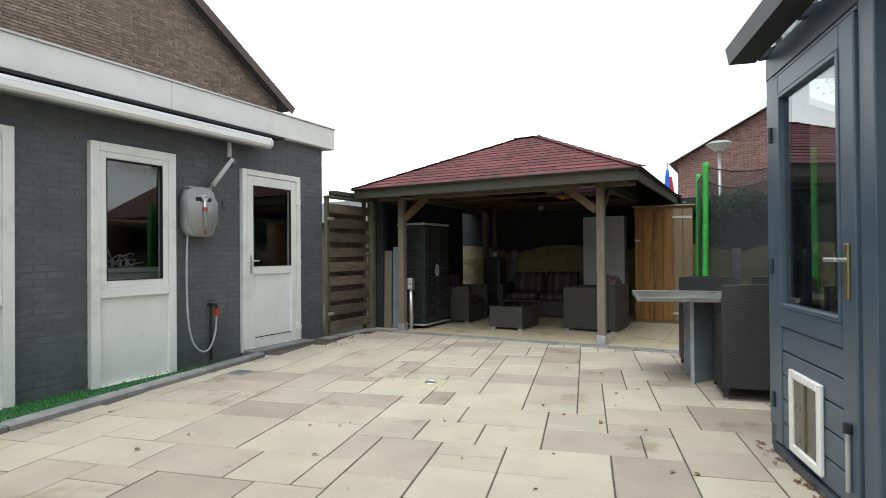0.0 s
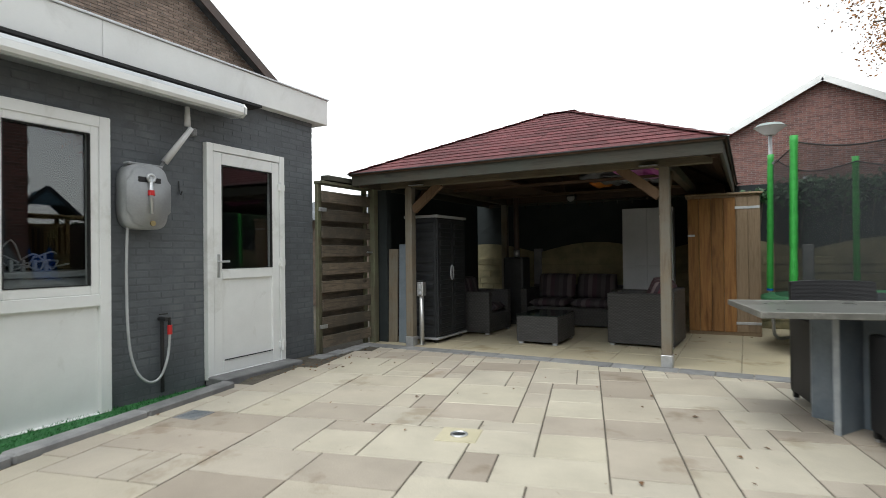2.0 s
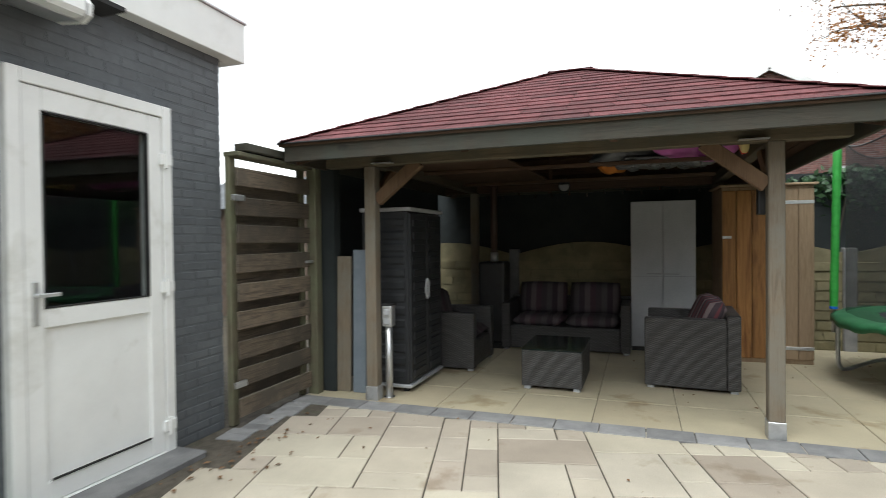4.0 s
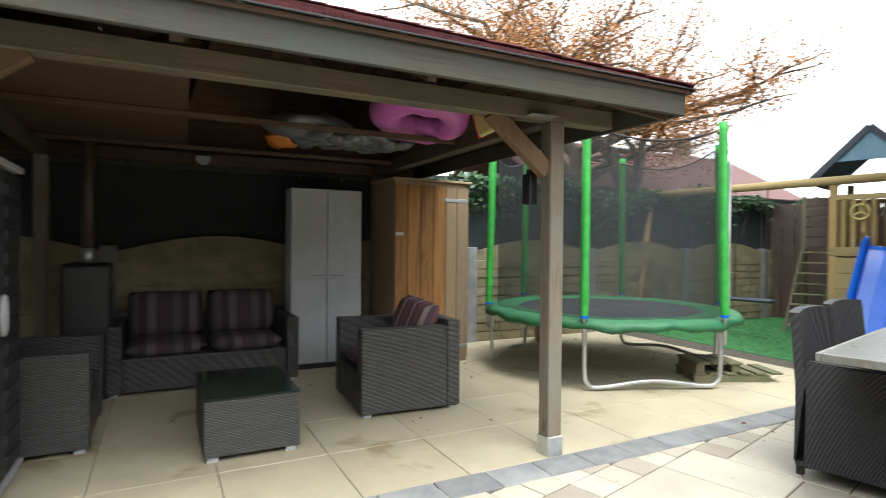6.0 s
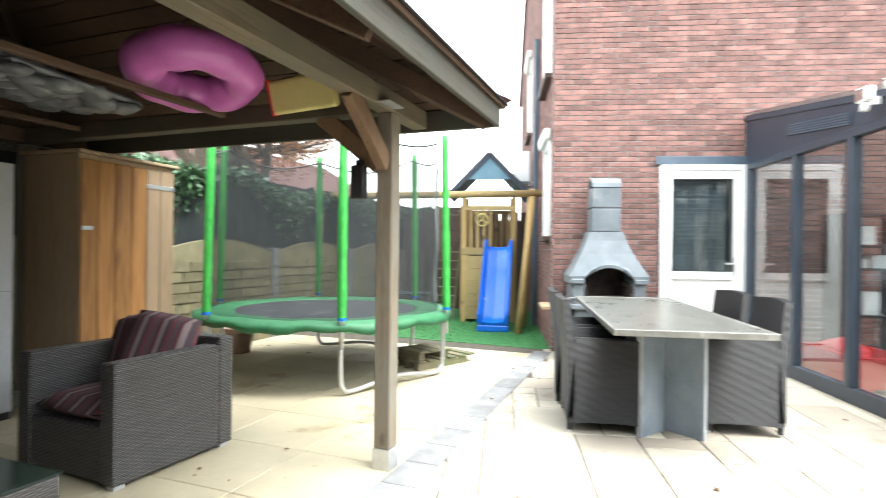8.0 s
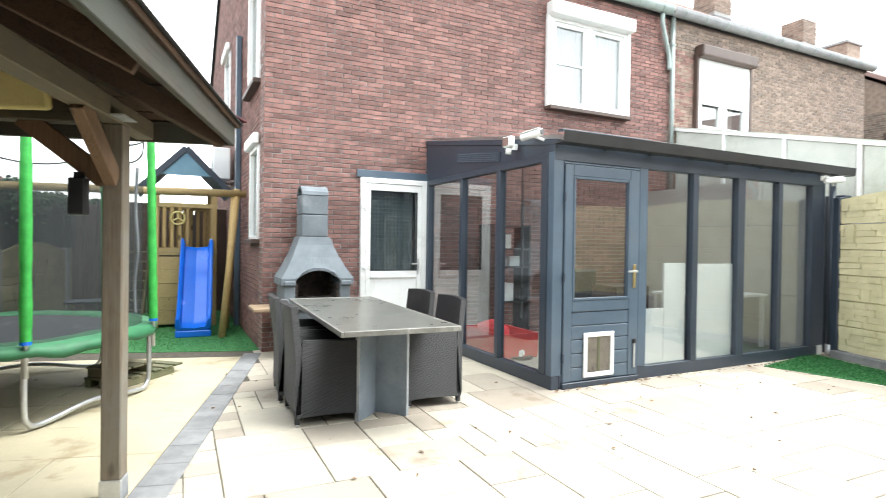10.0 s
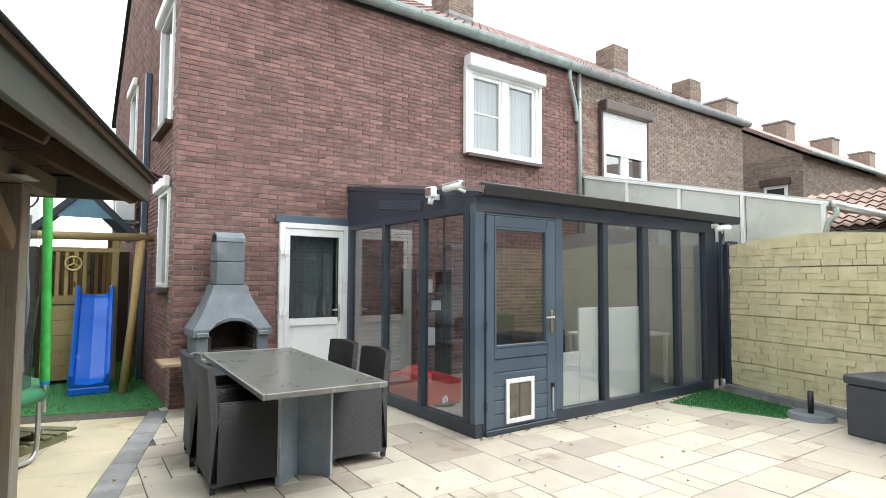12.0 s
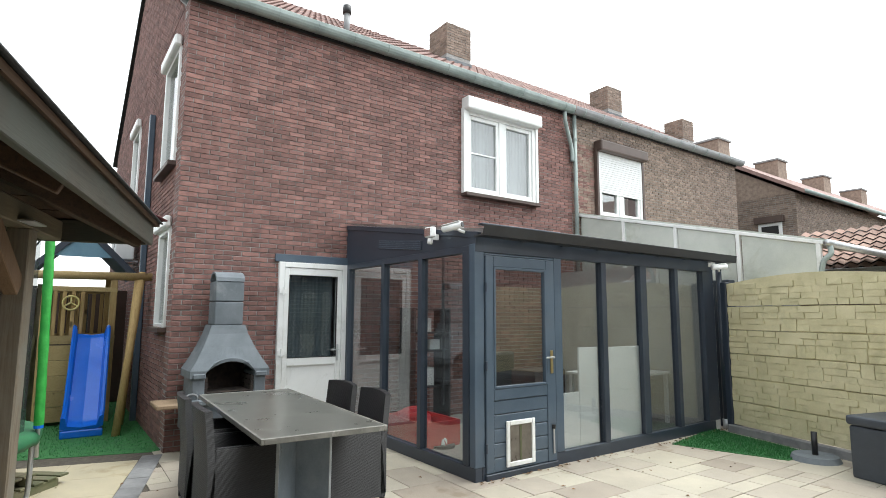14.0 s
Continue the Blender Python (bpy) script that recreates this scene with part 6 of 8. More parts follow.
part("cat_flap", box(0.012, 0.02, fl0 + 0.045, fl1 - 0.045, 0.135, 0.485), M["flap_plastic"], cdoor, "smoky brown flap")
part("flap_rib", box(0.02, 0.026, fl0 + 0.18, fl0 + 0.205, 0.14, 0.48), M["old_wood"], cdoor)
hb = b - 0.065
hnd = part("door_handle", box(0.018, 0.028, hb - 0.02, hb + 0.02, 0.96, 1.20, 0.004), M["brass"], cdoor, "brass-plated lever handle")
part("lever", bar((0.06, hb, 1.13), (0.06, hb - 0.12, 1.13), 0.02, 0.018, up=(0, 0, 1)), M["alu"], hnd)
part("lever_neck", rod((0.025, hb, 1.13), (0.065, hb, 1.13), 0.01), M["alu"], hnd)
part("door_stay", rod((0.03, b - 0.06, 0.14), (0.03, b - 0.06, 0.40), 0.011), M["galv"], cdoor, "metal floor bolt")
part("stay_knob", rod((0.03, b - 0.06, 0.39), (0.03, b - 0.06, 0.43), 0.02), M["black_plastic"], cdoor)
for z in (0.3, 1.08, 1.85):
    part("hinge", rod((0.026, a - 0.006, z - 0.045), (0.026, a - 0.006, z + 0.045), 0.012), frd, cdoor)

# security cameras and floodlight on the corner
sc_ = thing("security_camera", HOUSE @ pose(CD - 0.32, CS0 - 0.02, 2.43), "white bullet security camera on the conservatory corner", "camera")
part("camera_body", rod((-0.02, -0.12, 0.02), (0.22, -0.06, 0.045), 0.035, seg=16), M["pvc"], sc_, smooth=True)
part("camera_hood", bar((-0.03, -0.12, 0.058), (0.20, -0.062, 0.082), 0.07, 0.008), M["pvc"], sc_)
part("mount", rod((0.10, -0.06, 0.02), (0.16, 0.02, -0.02), 0.014), M["pvc"], sc_)
part("lens", rod((0.222, -0.06, 0.045), (0.228, -0.058, 0.046), 0.028, seg=14), M["black_plastic"], sc_, "black lens")
fl = thing("floodlight", HOUSE @ pose(CD - 0.62, CS0 - 0.02, 2.42), "small white sensor floodlight on the conservatory side", "floodlight")
part("lamp_head", box(-0.07, 0.07, -0.13, -0.06, -0.02, 0.09, 0.012), M["pvc"], fl)
part("lamp_glass", box(-0.055, 0.055, -0.134, -0.130, -0.008, 0.078), M["chrome"], fl, "bright lamp glass")
part("sensor_eye", rod((0, -0.10, -0.09), (0, -0.09, -0.03), 0.03, seg=12), M["pvc"], fl, smooth=True)
part("arm", box(-0.015, 0.015, -0.07, 0.01, -0.04, 0.02), M["pvc"], fl)
sc3 = copy_thing(sc_, HOUSE @ pose(CD + 0.1, CS1 - 0.15, 2.22, 0, 0, 60))

# ---- things inside the conservatory ----
def slab_thing(name, m, dims, mat, label, category, bevel=0.006, pname="panel"):
    t = thing(name, m, label, category)
    x, y, z = dims
    part(pname, box(-x / 2, x / 2, -y / 2, y / 2, 0, z, bevel), M[mat], t)
    return t


slab_thing("leaning_board", hp(CD - 0.072, 3.94, 0.02), (0.03, 0.33, 1.19), "white_board", "white lacquered board stood against the glass", "board", pname="board")
slab_thing("leaning_board", hp(CD - 0.072, 4.57, 0.02), (0.03, 0.67, 1.18), "white_board", "white lacquered board stood against the glass", "board", pname="board")
slab_thing("leaning_board", hp(CD - 0.072, 3.625, 0.02), (0.03, 0.30, 0.70), "white_board", "low white board stood against the glass", "board", pname="board")
# added block: dark body standing in for a fence post reflected in the glass
cab_in = thing("dark_cupboard", hp(CD - 0.55, 3.62, 0.02), "dark low block added behind the glass for a post's reflection", "cupboard")
part("cupboard_body", box(-0.2, 0.2, -0.25, 0.25, 0.0, 0.92, 0.008), M["brown_frame"], cab_in)
desk = thing("white_desk", hp(1.9, 5.75, 0.02), "white desk with a sewing machine behind the glass", "desk")
part("desk_top", box(-0.45, 0.45, -0.62, 0.62, 0.70, 0.735, 0.005), M["white_board"], desk)
for x in (-0.4, 0.4):
    for y in (-0.57, 0.57):
        part("leg", box(x - 0.025, x + 0.025, y - 0.025, y + 0.025, 0, 0.70, 0.004), M["white_board"], desk)
mach = thing("sewing_machine", hp(2.0, 5.85, 0.757), "dark sewing machine on the white desk", "sewing machine")
part("machine_base", box(-0.1, 0.1, -0.2, 0.2, 0, 0.06, 0.01), M["grey_plastic"], mach)
part("machine_pillar", box(-0.08, 0.08, 0.10, 0.2, 0.06, 0.26, 0.02), M["black_plastic"], mach)
part("machine_arm", box(-0.08, 0.08, -0.2, 0.12, 0.2, 0.32, 0.03, seg=2), M["black_plastic"], mach)
rcrate = thing("red_storage_tub", hp(1.25, 2.72, 0.02), "red plastic storage tub behind the side glass", "storage tub")
tb = bmesh.new()
box(-0.42, 0.42, -0.27, 0.27, 0.0, 0.03, 0.01, bm=tb)
for q in ((-0.42, -0.40, -0.27, 0.27), (0.40, 0.42, -0.27, 0.27), (-0.40, 0.40, -0.27, -0.25), (-0.40, 0.40, 0.25, 0.27)):
    box(q[0], q[1], q[2], q[3], 0.03, 0.30, bm=tb)
part("tub_shell", tb, M["red_plastic"], rcrate)
part("tub_rim", box(-0.44, 0.44, -0.29, -0.27, 0.27, 0.31, 0.006), M["red_plastic"], rcrate)
blk = thing("red_blanket", hp(0.95, 2.78, 0.22), "folded red blanket lying in the red tub", "blanket")
part("folded_cloth", lump(0.6, 0.4, 0.34, 5.0), M["red_cloth"], blk, smooth=True)
rk = thing("coat_rack", hp(1.62, 2.75, 0.02), "slim dark rack hung with red and white clothes", "coat rack")
part("rack_pole", rod((0, 0, 0), (0, 0, 1.8), 0.018), M["black_plastic"], rk)
part("rack_foot", rod((0, 0, 0), (0, 0, 0.03), 0.16, seg=20), M["black_plastic"], rk)
for k, (z, w, mt) in enumerate(((1.30, 0.16, "white_board"), (1.05, 0.14, "black_plastic"), (0.78, 0.16, "red_cloth"), (0.48, 0.15, "white_board"))):
    part("hung_cloth", lump(w, w * 0.8, 0.28, 2.0 + k), M[mt], rk, smooth=True)
    rk.children[-1].matrix_basis = pose(0.02 * (-1) ** k, 0.03, z)
shelf = thing("dark_shelf_unit", hp(0.42, 3.30, 0.02), "dark shelf unit with white boxes inside the conservatory", "shelf unit")
for y in (-0.3, 0.3):
    part("side_board", box(-0.2, 0.2, y - 0.012, y + 0.012, 0, 1.65), M["black_plastic"], shelf)
for z in (0.04, 0.55, 1.05, 1.30, 1.63):
    part("shelf_board", box(-0.2, 0.2, -0.288, 0.288, z - 0.012, z + 0.012), M["black_plastic"], shelf)
for k, (y, z, h) in enumerate(((-0.12, 1.062, 0.10), (0.1, 1.062, 0.14), (-0.05, 1.312, 0.2), (0.0, 0.562, 0.25))):
    bx = thing("white_box", hp(0.44, 3.30 + y, 0.02 + z), "small white carton on the dark shelf", "box", "cartons on the shelf")
    part("carton", box(-0.09, 0.09, -0.085, 0.085, 0, h, 0.004), M["white_board"], bx)
sofa_in = thing("dark_office_chair", hp(1.5, 4.0, 0.02), "dark padded chair inside the conservatory", "chair")
part("seat", box(-0.27, 0.27, -0.27, 0.27, 0.40, 0.50, 0.04, seg=2), M["black_plastic"], sofa_in)
part("backrest", box(-0.30, -0.20, -0.25, 0.25, 0.50, 1.05, 0.04, seg=2), M["black_plastic"], sofa_in)
part("pedestal", rod((0, 0, 0.05), (0, 0, 0.4), 0.03), M["black_plastic"], sofa_in)
part("base", rod((0, 0, 0), (0, 0, 0.05), 0.27, 0.1, 20), M["black_plastic"], sofa_in)


# ---- dining table ----
TA = 13.0
TM = pose(0.48, 6.435, 0, 0, 0, TA)
tbl = thing("garden_table", TM, "large grey stone-topped garden table on cross-shaped pedestals", "table")
part("tabletop", box(-1.175, 1.175, -0.45, 0.45, 0.745, 0.775, 0.006, seg=2), M["table_top"], tbl)
for q in ((-1.178, 1.178, -0.453, -0.43), (-1.178, 1.178, 0.43, 0.453), (-1.178, -1.155, -0.429, 0.429), (1.155, 1.178, -0.429, 0.429)):
    part("edge_band", box(q[0], q[1], q[2], q[3], 0.738, 0.7775, 0.003), M["table_edge"], tbl, "pale worn edge")
for cx in (-0.50, 0.52):
    for a in (45, -45):
        b = box(-0.29, 0.29, -0.018, 0.018, -0.004, 0.738, 0.004, turn=pose(cx, 0, 0, 0, 0, a)) if a > 0 else box(-0.29, -0.02, -0.018, 0.018, -0.004, 0.738, 0.004, turn=pose(cx, 0, 0, 0, 0, a))
        part("pedestal_board", b, M["table_leg"], tbl)
        if a < 0:
            part("pedestal_board", box(0.02, 0.29, -0.018, 0.018, -0.004, 0.738, 0.004, turn=pose(cx, 0, 0, 0, 0, a)), M["table_leg"], tbl)
    for a in (45, 135, 225, 315):
        c, s_ = math.cos(radians(a)), math.sin(radians(a))
        part("edge_strip", bar((cx + 0.292 * c, 0.292 * s_, 0.0), (cx + 0.292 * c, 0.292 * s_, 0.737), 0.038, 0.006, up=(c, s_, 0), bevel=0.001), M["leg_edge"], tbl, "dull pale edge strip")


def dining_chair(m, label):
    """A woven tub chair facing local -y."""
    t = thing("dining_chair", m, label, "chair", "woven chairs round the table")
    part("seat", box(-0.24, 0.24, -0.24, 0.20, 0.36, 0.43, 0.02, seg=2), M["rattan_black"], t)
    for sx in (-1, 1):
        o = [(-0.26, 0.62), (-0.24, 0.64), (0.20, 0.645), (0.25, 0.10), (0.24, 0.06), (0.10, 0.085), (-0.12, 0.085), (-0.24, 0.06), (-0.25, 0.10)]
        side = prism(o, 0.055, "x", sx * 0.285 - (0.055 if sx > 0 else 0.0))
        bmesh.ops.bevel(side, geom=list(side.edges), offset=0.008, segments=2, affect="EDGES")
        part("side_panel", side, M["rattan_black"], t)
    bk = bmesh.new()
    n, mrows = 10, 8
    g = []
    for j in range(mrows + 1):
        z = 0.10 + 0.80 * j / mrows
        lean = 0.20 + 0.025 * (j / mrows) + 0.09 * max(0, (j / mrows - 0.45)) ** 1.2
        row = []
        for i in range(n + 1):
            u_ = 2 * i / n - 1
            w = 0.285 - 0.02 * max(0, j / mrows - 0.6)
            row.append((u_ * w, lean - 0.035 * u_ * u_ * (j / mrows) + 0.0, z + (0.012 * (1 - u_ * u_) if j == mrows else 0)))
        g.append(row)
    fr_ = [[bk.verts.new((x, y, z)) for x, y, z in row] for row in g]
    re_ = [[bk.verts.new((x, y + 0.05, z)) for x, y, z in row] for row in g]
    for j in range(mrows):
        for i in range(n):
            bk.faces.new((fr_[j][i], fr_[j][i + 1], fr_[j + 1][i + 1], fr_[j + 1][i]))
            bk.faces.new((re_[j][i + 1], re_[j][i], re_[j + 1][i], re_[j + 1][i + 1]))
        bk.faces.new((fr_[j][0], fr_[j + 1][0], re_[j + 1][0], re_[j][0]))
        bk.faces.new((fr_[j + 1][n], fr_[j][n], re_[j][n], re_[j + 1][n]))
    for i in range(n):
        bk.faces.new((fr_[mrows][i], fr_[mrows][i + 1], re_[mrows][i + 1], re_[mrows][i]))
        bk.faces.new((fr_[0][i + 1], fr_[0][i], re_[0][i], re_[0][i + 1]))
    part("backrest", bk, M["rattan_black"], t)
    part("front_apron", box(-0.23, 0.23, -0.245, -0.215, 0.26, 0.37, 0.008), M["rattan_black"], t)
    for x in (-0.255, 0.255):
        for y in (-0.225, 0.225):
            leg = part("leg", box(x - 0.018, x + 0.018, y - 0.018, y + 0.018, 0.02, 0.12, 0.003), M["rattan_black"], t)
            part("foot_cap", rod((x, y, -0.003), (x, y, 0.022), 0.014), M["galv"], leg, "metal foot")
    return t


c0 = dining_chair(TM @ pose(-0.42, 0.43, 0), "black woven tub chair drawn up to the garden table")
copy_thing(c0, TM @ pose(0.26, 0.45, 0, 0, 0, -3))
copy_thing(c0, TM @ pose(-0.28, -0.52, 0, 0, 0, 178))
copy_thing(c0, TM @ pose(0.40, -0.50, 0, 0, 0, 183))

# ---- masonry barbecue ----
bq = thing("garden_barbecue", HOUSE @ pose(0.0, 0.56, 0), "grey cast concrete chimney barbecue against the house wall", "barbecue")
# local x: out from the wall, y: along it
part("plinth", box(0.08, 0.56, -0.36, 0.36, -0.004, 0.58, 0.012), M["bbq"], bq)
part("hearth_slab", box(0.06, 0.62, -0.41, 0.41, 0.58, 0.64, 0.012), M["bbq"], bq)
for y0, y1 in ((-0.40, -0.27), (0.27, 0.40)):
    part("cheek", box(0.08, 0.56, y0, y1, 0.64, 0.87, 0.01), M["bbq"], bq)
fire = part("firebox_back", box(0.08, 0.11, -0.27, 0.27, 0.64, 1.12), M["soot"], bq, "sooty firebrick lining")
for r_ in range(4):
    for side in (-1, 1):
        for k in range(3):
            part("fire_brick", box(*sorted((0.12 + 0.14 * k, 0.255 + 0.14 * k)), *sorted((side * 0.27, side * 0.235)), 0.645 + 0.058 * r_, 0.698 + 0.058 * r_, 0.003), M["soot"], fire)
grill = part("grill_grate", box(0.14, 0.52, -0.23, 0.23, 0.70, 0.708), M["soot"], bq, "rusty grill grate")
# hood: lofted from a wide rim to the flue, with an arched mouth
hood = bmesh.new()
N = 14
levels = [(0.87, 0.425, 0.58, 0.06), (0.95, 0.425, 0.58, 0.06), (1.05, 0.36, 0.53, 0.06), (1.20, 0.28, 0.46, 0.06), (1.35, 0.215, 0.40, 0.06), (1.45, 0.185, 0.375, 0.06)]
rings = []
for z, hw, out, inn in levels:
    hw *= 1.02
    ring = []
    for k in range(N + 1):
        yy = -hw + 2 * hw * k / N
        zz = z
        if z < 1.2:
            arch = 0.21 * math.sqrt(max(0, 1 - (yy / 0.27) ** 2)) if abs(yy) < 0.27 else 0.0
            zz = max(z, 0.87 + arch) if z < 1.06 else max(z, 0.87 + arch + 0.02)
        ring.append(hood.verts.new((out, yy, zz)))
    ring.append(hood.verts.new((inn, hw, z)))
    ring.append(hood.verts.new((inn, -hw, z)))
    rings.append(ring)
for r0, r1 in zip(rings[:-1], rings[1:]):
    L = len(r0)
    for k in range(L):
        hood.faces.new((r0[k], r0[(k + 1) % L], r1[(k + 1) % L], r1[k]))
bmesh.ops.dissolve_degenerate(hood, dist=0.0005, edges=hood.edges)
ho = part("hood", hood, M["bbq"], bq, "flared concrete hood with an arched mouth")
so = ho.modifiers.new("thick", "SOLIDIFY")
so.thickness, so.offset = 0.035, -1
part("hood_rim", box(0.07, 0.60, -0.405, -0.27, 0.865, 0.92, 0.01), M["bbq"], bq)
part("hood_rim", box(0.07, 0.60, 0.27, 0.405, 0.865, 0.92, 0.01), M["bbq"], bq)
for z0, z1 in ((1.45, 1.72), (1.723, 1.96)):
    part("flue_block", box(0.06, 0.375, -0.162, 0.162, z0, z1, 0.014, seg=2), M["bbq"], bq)
# the cowl: an arched shell open to both sides, dark inside
for k in range(8):
    a0, a1 = math.pi * k / 8, math.pi * (k + 1) / 8
    ring = [(0.2175 - r * math.cos(a), 1.963 + 0.72 * r * math.sin(a)) for r, a in ((0.163, a0), (0.163, a1), (0.128, a1), (0.128, a0))]
    part("cowl_segment", prism(ring, 0.324, "y", -0.162), M["bbq"], bq)
part("cowl_baffle", box(0.10, 0.335, -0.012, 0.012, 1.962, 2.04), M["soot"], bq, "sooty baffle inside the cowl")
part("side_shelf", box(0.10, 0.55, -0.74, -0.42, 0.56, 0.61, 0.012), M["cab_grey"], bq, "brown side shelf")
part("shelf_bracket", box(0.14, 0.50, -0.45, -0.42, 0.30, 0.56, 0.006), M["bbq"], bq)
part("poker_ring", tube([(0.56, -0.40 + 0.06 * math.cos(a), 0.66 + 0.045 * math.sin(a)) for a in [k * math.tau / 16 for k in range(16)]], 0.012, 8, True), M["grey_plastic"], bq, "grey ring handle", smooth=True)

# ---- trampoline ----
TC, TR = Vector((0.77, 9.56, 0)), 1.23
tr = thing("trampoline", Matrix.Translation(TC), "round green trampoline with a black safety net", "trampoline")


def circle(r, z, n=64, phase=0.0):
    return [(r * math.cos(k * math.tau / n + phase), r * math.sin(k * math.tau / n + phase), z) for k in range(n)]


part("rim", tube(circle(TR, 0.58), 0.022, 10, True), M["galv"], tr, "steel rim tube", smooth=True)
part("jumping_mat", prism([(x, y) for x, y, _ in circle(0.95, 0)], 0.006, "z", 0.60), M["mat"], tr, "black jumping mat")
pad = bmesh.new()
N = 96
prof = [(0.90, 0.605), (0.97, 0.62), (1.12, 0.625), (1.25, 0.613), (1.285, 0.58), (1.28, 0.535)]
rg = []
for k in range(N):
    a = k * math.tau / N
    wav = 0.010 * math.sin(9 * a) + 0.008 * math.sin(23 * a + 1)
    rg.append([pad.verts.new((r * math.cos(a), r * math.sin(a), z + wav * (0.4 if i < 4 else 1.4))) for i, (r, z) in enumerate(prof)])
for k in range(N):
    for i in range(len(prof) - 1):
        pad.faces.new((rg[k][i], rg[(k + 1) % N][i], rg[(k + 1) % N][i + 1], rg[k][i + 1]))
pd = part("edge_padding", pad, M["green_pad"], tr, "green edge padding", smooth=True)
pd.modifiers.new("thick", "SOLIDIFY").thickness = 0.016
A0 = math.atan2(8.79 - 9.56, -0.21 - 0.77)  # first pole
poles = [A0 + k * math.pi / 3 for k in range(6)]
for a in poles:
    x, y = (TR + 0.035) * math.cos(a), (TR + 0.035) * math.sin(a)
    xo, yo = (TR + 0.0) * math.cos(a), (TR + 0.0) * math.sin(a)
    pole = part("net_pole", rod((x, y, 0.40), (xo, yo, 2.33), 0.018, seg=10), M["galv"], tr, "steel net pole", smooth=True)
    sl = bmesh.new()
    rr = random.Random(int(a * 100))
    ks = 26
    ring0 = []
    for k in range(ks + 1):
        t_ = k / ks
        cx, cy, cz = x + (xo - x) * t_, y + (yo - y) * t_, 0.66 + 1.69 * t_
        rad = 0.037 + rr.uniform(-0.0025, 0.0025)
        ring0.append([sl.verts.new((cx + rad * math.cos(q * math.tau / 12), cy + rad * math.sin(q * math.tau / 12), cz)) for q in range(12)])
    for k in range(ks):
        for q in range(12):
            sl.faces.new((ring0[k][q], ring0[k][(q + 1) % 12], ring0[k + 1][(q + 1) % 12], ring0[k + 1][q]))
    sl.faces.new(ring0[-1])
    part("foam_sleeve", sl, M["green_foam"], pole, "bright green foam sleeve", smooth=True)
    part("sleeve_tape", rod((x, y, 0.635), (x, y, 0.66), 0.036, seg=12), M["slide"], pole, "blue tape")
for k in (0, 2, 4):
    a, b = poles[k], poles[k + 1]
    pa = Vector((TR * math.cos(a), TR * math.sin(a), 0.56))
    pb = Vector((TR * math.cos(b), TR * math.sin(b), 0.56))
    fa, fb = pa * 1.0, pb * 1.0
    fa.z = fb.z = 0.03
    mid = (fa + fb) / 2
    along = (fb - fa).normalized()
    pts = smoothed([pa, pa + Vector((0, 0, -0.38)), fa + along * 0.03 + Vector((0, 0, 0.035)), fa + along * 0.14 + Vector((0, 0, 0.0)), mid + Vector((0, 0, 0.05)), fb - along * 0.14, fb - along * 0.03 + Vector((0, 0, 0.035)), pb + Vector((0, 0, -0.38)), pb], 6)
    part("leg_tube", tube(pts, 0.02, 10), M["galv"], tr, "bent steel leg", smooth=True)
net = bmesh.new()
N = 72
ztop = []
rn, prev = 1.17, None
for k in range(N + 1):
    a = poles[0] + k * math.tau / N
    f_ = (k % 12) / 12
    sag = 0.12 * math.sin(math.pi * f_)
    inn = 1 - 0.035 * math.sin(math.pi * f_)
    col = [net.verts.new((rn * inn * math.cos(a), rn * inn * math.sin(a), 0.62 + (2.28 - sag - 0.62) * j / 6)) for j in range(7)]
    ztop.append(((rn * inn) * math.cos(a), (rn * inn) * math.sin(a), 2.28 - sag))
    if prev:
        for j in range(6):
            net.faces.new((prev[j], col[j], col[j + 1], prev[j + 1]))
    prev = col
part("safety_net", net, M["net"], tr, "black safety net", smooth=True)
part("net_hem", tube(ztop, 0.008, 6), M["black_plastic"], tr, "black hem cord")
zip_a = poles[1] + 0.45
part("net_rope", tube(smoothed([(1.15 * math.cos(zip_a + q[0]), 1.15 * math.sin(zip_a + q[0]), q[1]) for q in ((0.0, 2.1), (0.04, 1.7), (-0.03, 1.3), (0.05, 0.95), (0.02, 0.65))], 5), 0.014, 6), M["net_cloth"], tr, "pale entrance cord", smooth=True)

# pallet step and stumps
pl_ = thing("pallet_step", pose(1.35, 8.62, 0, 0, 0, -25), "small mossy wooden pallet used as a step", "pallet")
for y in (-0.16, 0.0, 0.16):
    part("bearer", box(-0.36, 0.36, y - 0.03, y + 0.03, -0.003, 0.07, 0.005), M["old_wood"], pl_)
for k in range(6):
    x = -0.36 + 0.145 * k
    part("deck_board", box(x - 0.05 + 0.05, x + 0.055 + 0.05 - 0.0, -0.2, 0.2, 0.07, 0.09, 0.004), M["old_wood"], pl_)
for k in range(3):
    x = -0.34 + 0.15 * k
    part("raised_board", box(x, x + 0.13, -0.2, 0.2, 0.165, 0.185, 0.004), M["old_wood"], pl_)
for x in (-0.30, 0.04):
    part("riser_block", box(x - 0.04, x + 0.04, -0.18, 0.18, 0.09, 0.165, 0.005), M["old_wood"], pl_)
stump = thing("flower_pot", pose(1.0, 10.9, 0), "brown clay pot under the trampoline", "flower pot")
part("pot_body", rod((0, 0, -0.003), (0, 0, 0.26), 0.12, 0.17, 20), M["fibre"], stump, smooth=True)
part("pot_rim", rod((0, 0, 0.24), (0, 0, 0.29), 0.18, seg=20), M["fibre"], stump)

